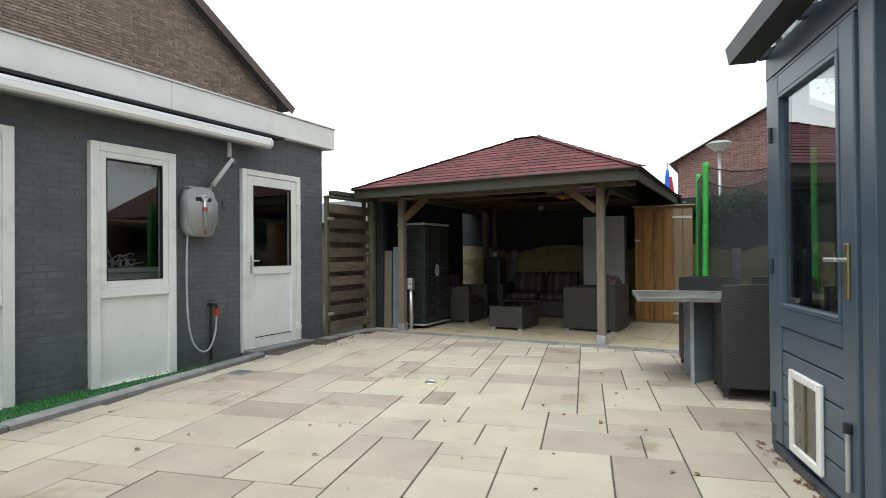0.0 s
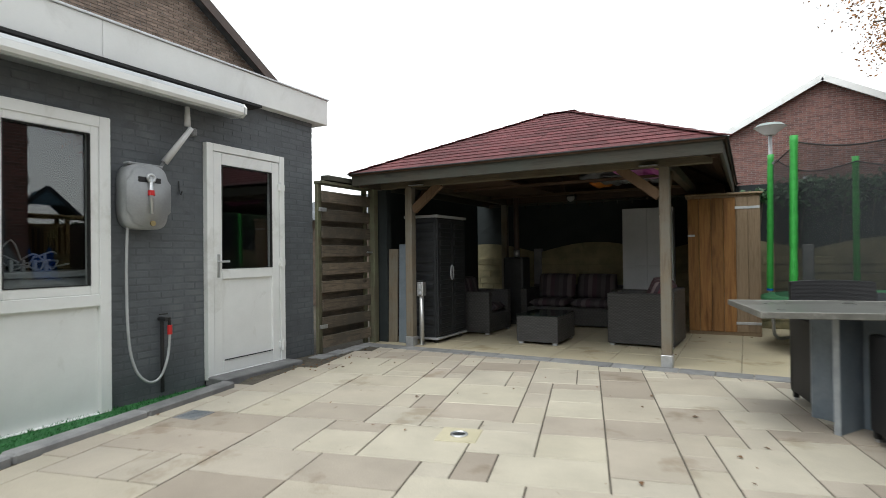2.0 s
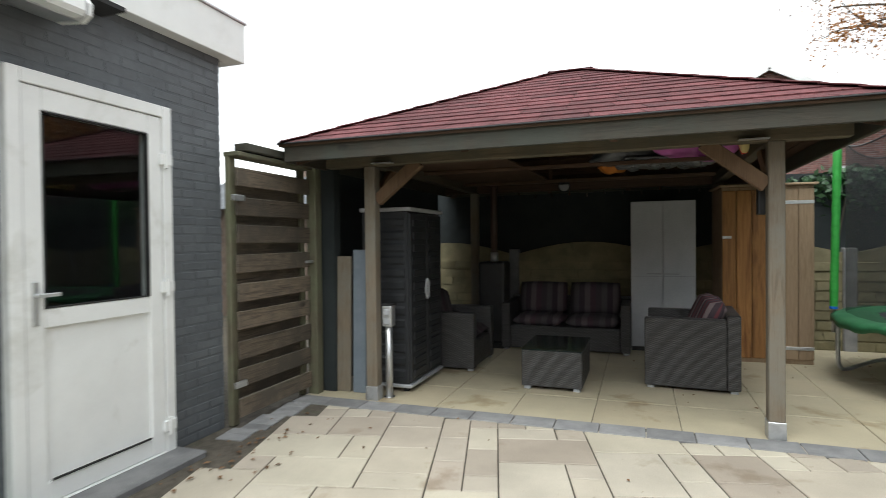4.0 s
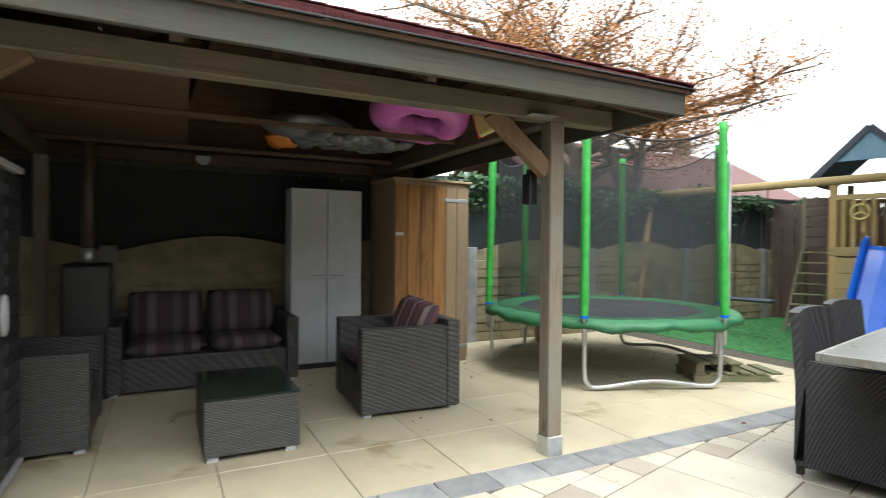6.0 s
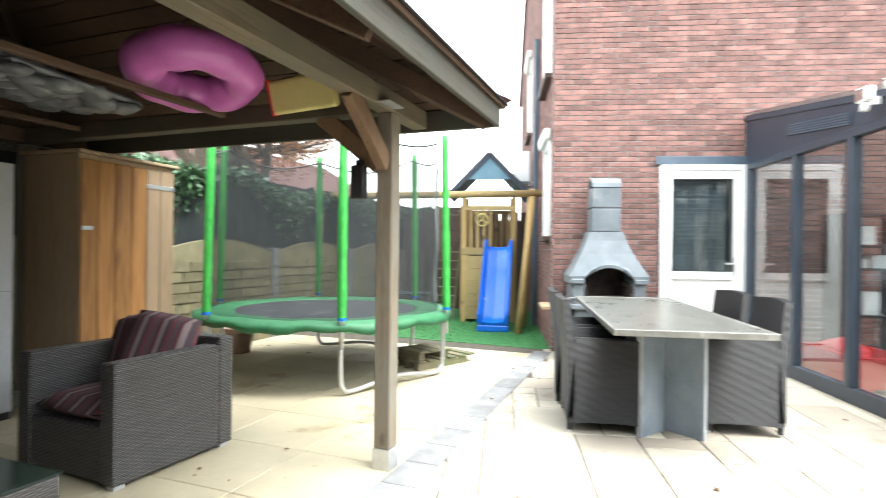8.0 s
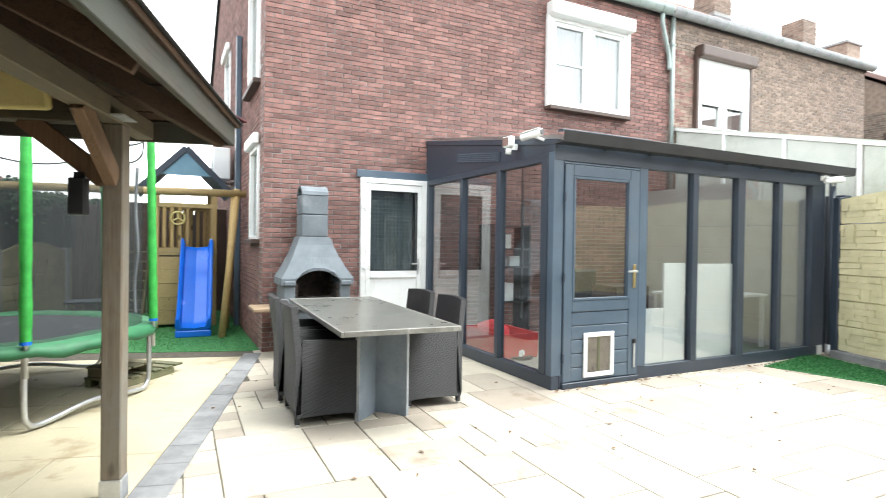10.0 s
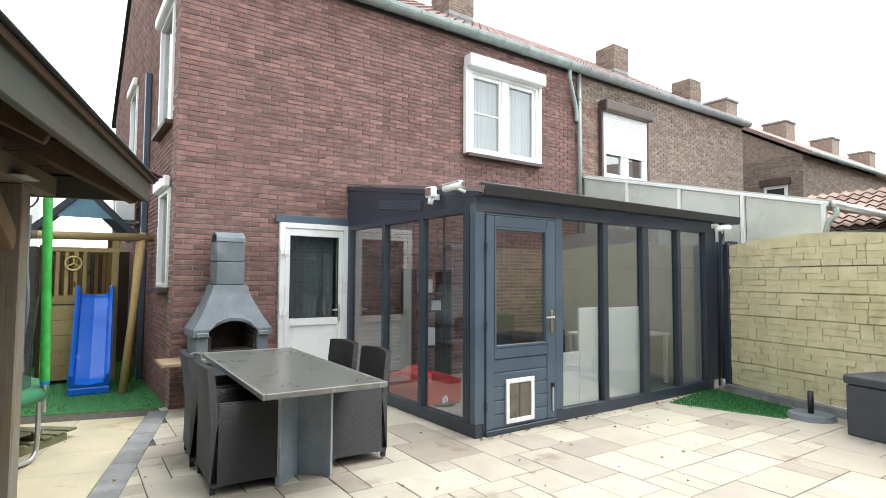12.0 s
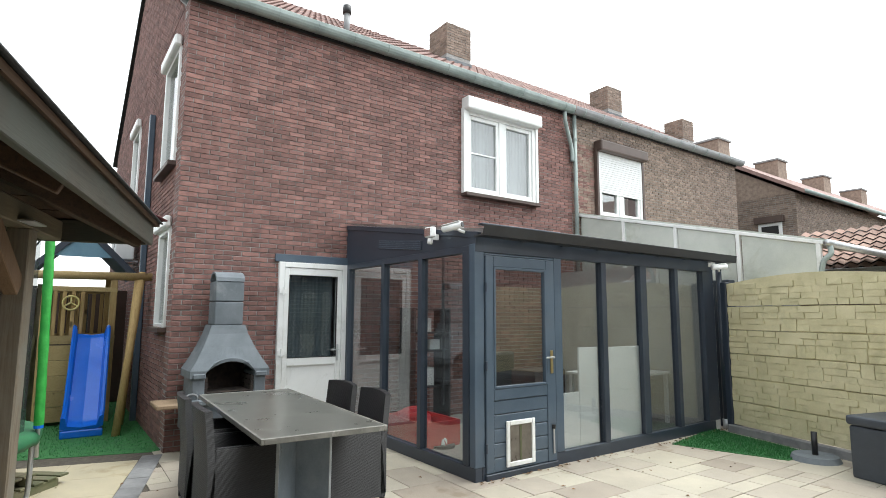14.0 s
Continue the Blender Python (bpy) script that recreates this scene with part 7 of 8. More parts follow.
# ---- play tower with slide and swing beam; local frame of the house ----
PLAY = HOUSE @ pose(-0.84, -0.09, 0)
pt = thing("play_tower", PLAY, "yellow pine play tower with a blue roof", "play tower")
for d, s in ((-1.75, -1.14), (-1.75, -0.30), (-2.75, -1.14), (-2.75, -0.30)):
    part("tower_post", box(d - 0.045, d + 0.045, s - 0.045, s + 0.045, -0.05, 2.18, 0.006), M["play_wood"], pt)
part("deck", box(-2.8, -1.70, -1.19, -0.25, 1.14, 1.18, 0.004), M["play_wood_y"], pt)
for d in (-1.72, -2.78):
    part("rail", box(d - 0.018, d + 0.018, -1.19, -0.25, 1.18, 1.26, 0.005), M["play_wood_y"], pt)
    part("rail", box(d - 0.018, d + 0.018, -1.19, -0.25, 1.90, 1.97, 0.005), M["play_wood_y"], pt)
for k in range(4):
    s = -1.02 + 0.11 * k
    part("baluster", box(-1.735, -1.705, s - 0.025, s + 0.025, 1.26, 1.90, 0.004), M["play_wood"], pt)
for k in range(7):
    s = -1.04 + 0.11 * k
    part("baluster", box(-2.795, -2.765, s - 0.025, s + 0.025, 1.26, 1.90, 0.004), M["play_wood"], pt)
for s in (-1.17, -0.27):
    for k in range(7):
        d = -2.62 + 0.125 * k
        part("baluster", box(d - 0.025, d + 0.025, s - 0.015, s + 0.015, 1.18, 1.92, 0.004), M["play_wood"], pt)
for k in range(5):
    z0 = 0.05 + 0.215 * k
    part("front_board", box(-1.735, -1.705, -1.10, -0.72, z0, z0 + 0.21, 0.004), M["play_wood_y"], pt)
    part("side_board", box(-2.70, -1.80, -1.165, -1.14, z0, z0 + 0.21, 0.004), M["play_wood_y"], pt)
# roof: two sloping panels and a blue gable board
for sgn in (-1, 1):
    a_ = Vector((0, -0.72, 2.83))
    b_ = Vector((0, -0.72 + sgn * 0.68, 2.13))
    nrm = Vector((0, (b_ - a_).z * -sgn, sgn * (b_ - a_).y)).normalized()
    for k in range(4):
        p, q = a_.lerp(b_, k / 4), a_.lerp(b_, (k + 1) / 4 + 0.012)
        mid_ = (p + q) / 2
        part("roof_panel", bar((-2.95, mid_.y, mid_.z), (-1.55, mid_.y, mid_.z), (q - p).length, 0.02, up=tuple(nrm)), M["blue_cloth"], pt, "petrol blue roof panel")
    part("verge", bar((-1.54, a_.y, a_.z), (-1.54, b_.y, b_.z), 0.03, 0.09, up=(0, 0, 1)), M["alu_dark"], pt, "dark verge board")
gb_ = prism([(-1.13, 2.40), (-0.72, 2.81), (-0.31, 2.40)], 0.02, "x", -1.57)
part("gable_board", gb_, M["blue_board"], pt, "petrol blue gable board")
wheel = part("steering_wheel", tube([(-1.68, -0.83 + 0.10 * math.cos(a), 1.73 + 0.10 * math.sin(a)) for a in [k * math.tau / 20 for k in range(20)]], 0.014, 8, True), M["yellow_vinyl"], pt, "yellow toy steering wheel", smooth=True)
for k in range(3):
    a = math.pi / 2 + k * math.tau / 3
    part("spoke", rod((-1.68, -0.83, 1.73), (-1.68, -0.83 + 0.1 * math.cos(a), 1.73 + 0.1 * math.sin(a)), 0.011), M["yellow_vinyl"], wheel)
sl_ = thing("slide", PLAY, "bright blue plastic slide in front of the tower", "slide")
path_s = smoothed([(-1.72, 0, 1.26), (-1.60, 0, 1.22), (-1.25, 0, 0.78), (-0.98, 0, 0.42), (-0.78, 0, 0.20), (-0.62, 0, 0.13)], 6)
SC, SW = -0.545, 0.235
cross = [(-SW, 0.13), (-SW + 0.02, 0.15), (-SW + 0.05, 0.13), (-SW + 0.075, 0.02), (0, 0.0), (SW - 0.075, 0.02), (SW - 0.05, 0.13), (SW - 0.02, 0.15), (SW, 0.13), (SW, 0.0), (SW - 0.06, -0.03), (-SW + 0.06, -0.03), (-SW, 0.0)]
slb = bmesh.new()
prev = None
for i, p in enumerate(path_s):
    q = path_s[min(i + 1, len(path_s) - 1)] - path_s[max(i - 1, 0)]
    up = Vector((-q.z, 0, q.x)).normalized()
    if up.z < 0:
        up = -up
    col = [slb.verts.new(p + Vector((0, SC + y - 0.09 * (p.x + 1.72) / 1.1, 0)) + up * h) for y, h in cross]
    if prev:
        for k in range(len(cross)):
            slb.faces.new((prev[k], prev[(k + 1) % len(cross)], col[(k + 1) % len(cross)], col[k]))
    else:
        slb.faces.new(col)
    prev = col
slb.faces.new(prev[::-1])
part("chute", slb, M["slide"], sl_)
part("foot_block", box(-0.78, -0.62, SC - 0.087 - SW, SC - 0.087 + SW, -0.004, 0.10, 0.02, seg=2), M["slide"], sl_)
sb = thing("swing_frame", HOUSE @ pose(-0.30, -0.06, 0), "round pine swing beam on leaning log legs", "swing")
part("beam_log", rod((-1.42, 0.10, 2.10), (-1.62, -3.6, 2.06), 0.055, seg=14), M["play_wood_y"], sb, smooth=True)
part("end_bracket", box(-1.48, -1.36, 0.08, 0.13, 2.03, 2.17, 0.01), M["cable"], sb, "pale end cap")
part("leg_log", rod((-1.02, -0.30, -0.05), (-1.46, -0.06, 2.16), 0.05, seg=14), M["play_wood"], sb, smooth=True)
part("leg_log", rod((-1.85, -0.18, -0.05), (-1.44, -0.10, 2.12), 0.05, seg=14), M["play_wood"], sb, smooth=True)
part("foot_log", rod((-1.08, -0.28, 0.10), (-1.85, -0.14, 0.42), 0.035, seg=12), M["play_wood"], sb, smooth=True)
part("leg_log", rod((-0.95, -3.35, -0.05), (-1.62, -3.45, 2.14), 0.05, seg=14), M["play_wood"], sb, smooth=True)
part("leg_log", rod((-2.3, -3.35, -0.05), (-1.60, -3.45, 2.14), 0.05, seg=14), M["play_wood"], sb, smooth=True)
for s in (-1.75, -2.15):
    part("swing_rope", rod((-1.5, s, 2.08), (-1.5, s, 0.55), 0.008, seg=6), M["black_plastic"], sb)
part("swing_seat", box(-1.60, -1.40, -2.25, -1.65, 0.50, 0.55, 0.02), M["alu_dark"], sb, "dark swing seat")
ld = thing("climbing_ladder", HOUSE, "weathered wooden ladder leaning beside the play tower", "ladder")
feet, heads = ((-2.95, -1.91), (-2.95, -1.45)), ((-3.15, -1.72), (-3.15, -1.32))
for (d0, a0), (d1, a1) in zip(feet, heads):
    part("stringer", bar((d0, a0, -0.04), (d1, a1, 1.24), 0.035, 0.08, up=(1, 0, 0)), M["old_wood"], ld)
for k in range(8):
    u = (k + 0.8) / 8.2
    z = -0.04 + 1.28 * u
    p, q = [Vector((f0[0], f0[1], 0)).lerp(Vector((h0[0], h0[1], 0)), u) for f0, h0 in zip(feet, heads)]
    part("rung", bar((p.x + 0.01, p.y + 0.02, z), (q.x + 0.01, q.y - 0.02, z), 0.085, 0.022, up=(0, 0, 1)), M["old_wood"], ld)
cw = thing("climbing_wall", HOUSE, "dark boarded climbing panel beside the play tower", "climbing panel")
for a in (-1.73, -1.31):
    part("upright", box(-3.26, -3.20, a - 0.03, a + 0.03, -0.04, 2.02, 0.005), M["old_wood"], cw)
for k in range(5):
    part("board", box(-3.198, -3.175, -1.70, -1.34, 1.27 + 0.15 * k, 1.39 + 0.15 * k, 0.004), M["brown_frame"], cw)
bwall = thing("boarded_screen", HOUSE, "dark brown boarded screen behind the play tower", "fence", kind="structure")
for k in range(16):
    s = -2.6 + 0.2 * k
    part("screen_board", box(-4.6, -4.57, s, s + 0.185, -0.05, 2.0, 0.004), M["brown_frame"], bwall)

# ---- parasol base, garden box, drain ----
pb_ = thing("parasol_base", pose(-0.05, 0.74, 0), "round grey parasol base with a short tube", "parasol base")
part("base_disc", rod((0, 0, -0.004), (0, 0, 0.055), 0.25, 0.22, 32), M["bbq"], pb_)
part("tube", rod((0, 0, 0.05), (0, 0, 0.30), 0.03, seg=14), M["black_plastic"], pb_, smooth=True)
gx = thing("garden_storage_box", pose(-1.21, 0.75, 0), "dark blue-grey resin garden storage box", "storage box")
part("box_body", box(-0.58, 0.58, -0.27, 0.27, -0.004, 0.50, 0.02, seg=2), M["blue_crate"], gx)
part("box_lid", box(-0.60, 0.60, -0.29, 0.29, 0.505, 0.60, 0.03, seg=3), M["blue_crate"], gx, "domed lid")
for k in range(5):
    part("panel_rib", box(-0.585, -0.578, -0.22 + 0.1 * k, -0.18 + 0.1 * k, 0.05, 0.46, 0.002), M["blue_crate"], gx)
drn = thing("floor_drain", pose(-2.24, 5.02, 0, 0, 0, 14.5), "square stone drain tile with a round outlet", "drain")
part("drain_tile", box(-0.13, 0.13, -0.13, 0.13, -0.02, 0.005, 0.003), M["slab"], drn)
part("drain_ring", tube(circle(0.05, 0.007, 20), 0.008, 6, True), M["galv"], drn)
part("drain_hole", rod((0, 0, 0.0052), (0, 0, 0.0065), 0.045, seg=20), M["rubber"], drn, "dark outlet")
dr2 = thing("gully_grate", pose(-4.16, 4.54, 0, 0, 0, 10), "small dark gully grate in the paving", "drain")
part("grate_frame", box(-0.10, 0.10, -0.10, 0.10, -0.02, 0.004, 0.003), M["kerb"], dr2)
for k in range(6):
    part("grate_bar", box(-0.075, 0.075, -0.075 + 0.03 * k - 0.006, -0.075 + 0.03 * k + 0.006, 0.004, 0.009), M["bbq"], dr2)


# ---- neighbours ----
def gable_house(name, m, half, length, eave, rise, label, wall_mat, roof_mat, white=True, windows=()):
    """A house whose gable faces local -y, its middle at the origin."""
    t = thing(name, m, label, "house")
    part("wall", prism([(-half, -0.3), (half, -0.3), (half, eave), (0, eave + rise), (-half, eave)], length, "y", 0.0), M["mortar"], t)
    bx = []
    for a0, a1, z0, z1 in brick_rows(-half, half, 0.0, eave + rise, [], 0.21, 0.05, 0.0125, 17):
        zc = z1
        lim = half if zc <= eave else half * (1 - (zc - eave) / rise)
        p, q = max(a0, -lim), min(a1, lim)
        if q - p > 0.05 and z0 > eave - 2.6:
            bx.append((p, q, -0.014, 0.004, z0, z1))
    boxes_mesh("gable_bricks", bx, M[wall_mat], t, kind="stuff", jitter=0.001)
    for sx in (-1, 1):
        a, b = Vector((sx * (half + 0.35), 0, eave - 0.35 * rise / half)), Vector((0, 0, eave + rise))
        nr_ = Vector(((eave - b.z) * -sx, 0, abs(a.x))).normalized()
        d = (a - b)
        mid_ = (a + b) / 2 + Vector((0, length / 2, 0.06))
        part("roof", bar(mid_ - Vector((0, length / 2 + 0.25, 0)), mid_ + Vector((0, length / 2 + 0.1, 0)), d.length, 0.08, up=(sx * abs(d.z), 0, abs(d.x))), M[roof_mat], t)
        part("verge_board", bar(a + Vector((0, -0.27, 0.02)), b + Vector((0, -0.27, 0.04)), 0.03, 0.2, up=(0, 0, 1)), M["pvc_dirty"] if white else M["brown_frame"], t, "verge board")
    for x, z, w, h in windows:
        wn_ = part("window", box(x - w / 2, x + w / 2, -0.03, -0.005, z, z + h, 0.005), M["pvc"], t)
        part("pane", box(x - w / 2 + 0.08, x + w / 2 - 0.08, -0.036, -0.03, z + 0.08, z + h - 0.08), M["black_plastic"], wn_)
    return t


gable_house("neighbour_house", pose(1.42, 22.8, 0, 0, 0, 0), 3.4, 7.0, 4.62, 1.83, "brown brick neighbour house with a white verge behind the garden", "brick", "roof_tile", True)
gable_house("brick_villa", pose(-10.5, 5.0, 0, 0, 0, 90), 6.2, 7.0, 5.17, 3.9, "tall brick neighbour house with a dark verge beyond the shed", "brick_far", "slate", False)
nb = thing("long_neighbour_house", pose(14.5, 20.0, 0), "long low house with a dark red roof behind the hedge", "house")
part("wall", box(-6.5, 7.5, 0, 7.5, -0.3, 3.4), M["brick_far"], nb)
for sgn in (-1, 1):
    a, b = Vector((0.5, 3.75 + sgn * 4.1, 3.25)), Vector((0.5, 3.75, 5.6))
    mid_ = (a + b) / 2
    part("roof", bar(mid_ - Vector((7.3, 0, 0)), mid_ + Vector((7.3, 0, 0)), 0.10, (a - b).length, up=tuple(a - b)), M["roof_dark"], nb)
part("chimney", box(-1.6, -1.0, 3.4, 4.0, 4.8, 6.7, 0.02), M["brick_far"], nb)
part("chimney", box(4.2, 4.8, 3.4, 4.0, 4.8, 6.6, 0.02), M["brick_far"], nb)
sr = thing("slate_outhouse", pose(-9.3, 12.4, 0), "low outhouse with a grey slate roof and chimney", "outhouse")
part("wall", box(-1.5, 1.9, 0, 2.5, -0.1, 2.05), M["brick_far"], sr)
for k in range(8):
    f_ = k / 8
    part("slate_course", bar((-1.7, -0.2 + 1.5 * f_, 2.06 + 0.72 * f_), (2.0 - 0.9 * f_, -0.2 + 1.5 * f_, 2.06 + 0.72 * f_), 0.25, 0.02, up=(0, -0.43, 0.9)), M["slate"], sr)
part("chimney", box(0.2, 0.55, 1.2, 1.55, 2.6, 3.15, 0.01), M["brick_far"], sr)

# next door's lean-to with milky sheets
nl = thing("polycarbonate_lean_to", HOUSE, "next door's lean-to with milky corrugated sheets", "lean-to")
for k, (d0, d1) in enumerate(((0.03, 0.98), (1.04, 1.98), (2.06, 2.98), (3.08, 4.06))):
    t0, t1 = 3.50 - 0.235 * d0, 3.50 - 0.235 * d1
    part("milky_sheet", prism([(d0, 2.0), (d1, 2.0), (d1, t1), (d0, t0)], 0.012, "y", 7.22), M["polycarbonate"], nl)
for d in (1.01, 2.02, 3.03, 4.09):
    part("white_post", box(d - 0.028, d + 0.028, 7.19, 7.25, 1.9, 3.52 - 0.235 * d, 0.004), M["pvc"], nl)
part("top_rail", bar((0.0, 7.22, 3.53), (4.15, 7.22, 2.555), 0.06, 0.05), M["pvc"], nl)
part("roof_sheet", prism([(0.0, 3.555), (4.2, 2.57), (4.2, 2.595), (0.0, 3.58)], 4.8, "y", 7.2), M["polycarbonate"], nl)
part("gutter", rod((4.22, 7.15, 2.54), (4.22, 12.0, 2.50), 0.05), M["galv"], nl, smooth=True)
part("drain_bend", tube(smoothed([(4.22, 7.2, 2.52), (4.24, 7.18, 2.40), (4.16, 7.15, 2.3), (4.12, 7.14, 2.1)], 5), 0.035, 10), M["zinc"], nl, smooth=True)

# tiled outbuilding next door
tl = thing("tiled_outbuilding", HOUSE @ pose(0, 12.0, 0), "next door's outbuilding with a red pantile roof", "outhouse")
part("wall", box(1.9, 7.5, 0.0, 4.0, -0.1, 2.45), M["brick_far"], tl)
verts, faces = [], []
for r in range(9):
    for c in range(28):
        x0 = 1.5 + c * 0.23
        base = len(verts)
        for al in (0, 1):
            yy = -0.35 + (r + al * 1.08) * 0.2
            zz = 2.50 + (r + al * 1.08) * 0.115 + (0.03 if al == 0 else 0)
            for k in range(5):
                verts.append((x0 + k / 4 * 0.23, yy, zz + 0.03 * math.sin(k / 4 * math.tau)))
        for k in range(4):
            faces.append((base + k, base + k + 1, base + 6 + k, base + 5 + k))
me = bpy.data.meshes.new("pantiles")
me.from_pydata(verts, [], faces)
me.materials.append(M["fibre"])
ob = new("tile_covering", me)
ob.parent = tl
tagged(ob, kind="stuff")
part("eaves_gutter", rod((1.4, -0.42, 2.47), (8.0, -0.42, 2.47), 0.05), M["galv"], tl, smooth=True)
part("roof_deck", prism([(-0.3, 2.47), (1.5, 3.50), (3.4, 2.47)], 6.4, "x", 1.5), M["felt"], tl)

# the next terrace block, further along
ft = thing("terrace_block", HOUSE @ pose(-1.0, 17.0, 0), "brown brick terrace block further along the row", "house")
part("wall", box(-8.0, 1.0, 0.0, 24.0, -0.1, 5.3), M["mortar"], ft)
bx = []
for a0, a1, z0, z1 in brick_rows(-8.0, 1.0, 3.0, 5.3, [], 0.21, 0.05, 0.0125, 23):
    bx.append((a0, a1, -0.012, 0.004, z0, z1))
for a0, a1, z0, z1 in brick_rows(0.0, 24.0, 3.0, 5.3, [], 0.21, 0.05, 0.0125, 24):
    bx.append((0.996, 1.012, a0, a1, z0, z1))
boxes_mesh("block_bricks", bx, M["brick_far"], ft, kind="stuff", jitter=0.001)
part("roof", prism([(1.35, 5.2), (-3.5, 8.1), (-8.35, 5.2), (-8.35, 5.32), (-3.5, 8.24), (1.35, 5.32)], 24.4, "y", -0.2), M["roof_tile"], ft)
part("gable_top", prism([(1.0, 5.3), (-3.5, 8.0), (-8.0, 5.3)], 0.3, "y", 0.0), M["brick_far"], ft)
part("gutter", rod((1.36, -0.2, 5.27), (1.36, 24.2, 5.27), 0.06), M["zinc"], ft, smooth=True)
win_ = part("window", box(-0.1, 0.6, -0.05, -0.013, 3.55, 4.55, 0.01), M["pvc"], ft, "white upstairs window")
part("pane", box(0.0, 0.5, -0.056, -0.05, 3.65, 4.35), M["black_plastic"], win_)
part("shutter_box", box(-0.18, 0.68, -0.16, -0.013, 4.45, 4.66, 0.01), M["brown_frame"], win_, "brown shutter box")
for y, x in ((1.4, -2.2), (6.0, -2.2), (10.5, -2.2), (15.0, -2.2)):
    cst = part("chimney", box(x - 0.45, x + 0.45, y - 0.4, y + 0.4, 6.2, 7.9, 0.01), M["brick_far"], ft, "brown brick chimney")
    part("chimney_cap", box(x - 0.5, x + 0.5, y - 0.45, y + 0.45, 7.9, 7.98, 0.01), M["kerb"], cst)

# street lamp and folded parasol beyond the fence
sl2 = thing("street_lamp", pose(-0.25, 14.2, 0), "grey street lamp with a white bowl behind the fence", "street lamp")
part("mast", rod((0, 0, -0.1), (0, 0, 3.35), 0.045, 0.035, 14), M["galv"], sl2, smooth=True)
part("bowl", rod((0, 0, 3.35), (0, 0, 3.5), 0.09, 0.27, 24), M["pvc_dirty"], sl2, "white lamp bowl", smooth=False)
part("lid", rod((0, 0, 3.5), (0, 0, 3.56), 0.28, 0.2, 24), M["zinc"], sl2, "grey lid")
fp = thing("folded_parasol", pose(-1.2, 13.2, 0.14), "folded red and blue parasol beyond the fence", "parasol")
part("pole", rod((0, 0, -0.25), (0, 0, 2.9), 0.02), M["galv"], fp)
part("folded_canopy", rod((0, 0, 1.9), (0, 0, 2.75), 0.13, 0.03, 10), M["slide"], fp, "blue folded canopy")
part("folded_valance", rod((0.10, 0.0, 1.85), (0.06, 0, 2.6), 0.10, 0.03, 8), M["red_plastic"], fp, "red folded canopy")


# ---- ivy over the back fence ----
def leaf_mass(name, mat, parent, n, place, size, seed):
    rng = np.random.default_rng(seed)
    p = np.array([place(rng) for _ in range(n)])
    d1 = rng.normal(size=(n, 3))
    d1 /= np.linalg.norm(d1, axis=1)[:, None]
    d2 = np.cross(d1, rng.normal(size=(n, 3)))
    d2 /= np.linalg.norm(d2, axis=1)[:, None]
    s = rng.uniform(*size, n)[:, None]
    quad = np.stack([p - d1 * s, p + d2 * s * 0.55, p + d1 * s, p - d2 * s * 0.55], 1)
    me = bpy.data.meshes.new(name)
    me.from_pydata(quad.reshape(-1, 3).tolist(), [], np.arange(4 * n).reshape(-1, 4).tolist())
    me.materials.append(mat)
    ob = new(name, me)
    if parent is not None:
        ob.parent = parent
    return tagged(ob, kind="stuff")


ivy = thing("ivy_hedge", I4, "dark green ivy hanging over the top of the back fence", "ivy")


def ivy_place(rng):
    x = rng.uniform(-0.75, 12.0)
    crest = 2.10 + 0.07 * math.sin(x * 1.7) + 0.05 * math.sin(x * 4.3 + 1)
    hang = abs(rng.normal(0, 0.15)) * (1 + 0.6 * math.sin(x * 2.9 + 0.5))
    return (x, FY + 0.07 - abs(rng.normal(0, 0.07)) + 0.3 * max(0, rng.normal(0, 0.5)), crest - hang + rng.normal(0, 0.03))


leaf_mass("ivy_leaves", M["leaf_ivy"], ivy, 12000, ivy_place, (0.025, 0.055), 31)
stems = bmesh.new()
rngi = random.Random(5)
for k in range(26):
    x = -0.5 + 0.48 * k
    add_in(stems, tube(smoothed([(x, FY + 0.12, 1.0), (x + rngi.uniform(-0.1, 0.1), FY + 0.09, 1.5), (x + rngi.uniform(-0.15, 0.15), FY + 0.07, 2.05)], 4), 0.008, 5))
part("ivy_stems", stems, M["bark"], ivy)


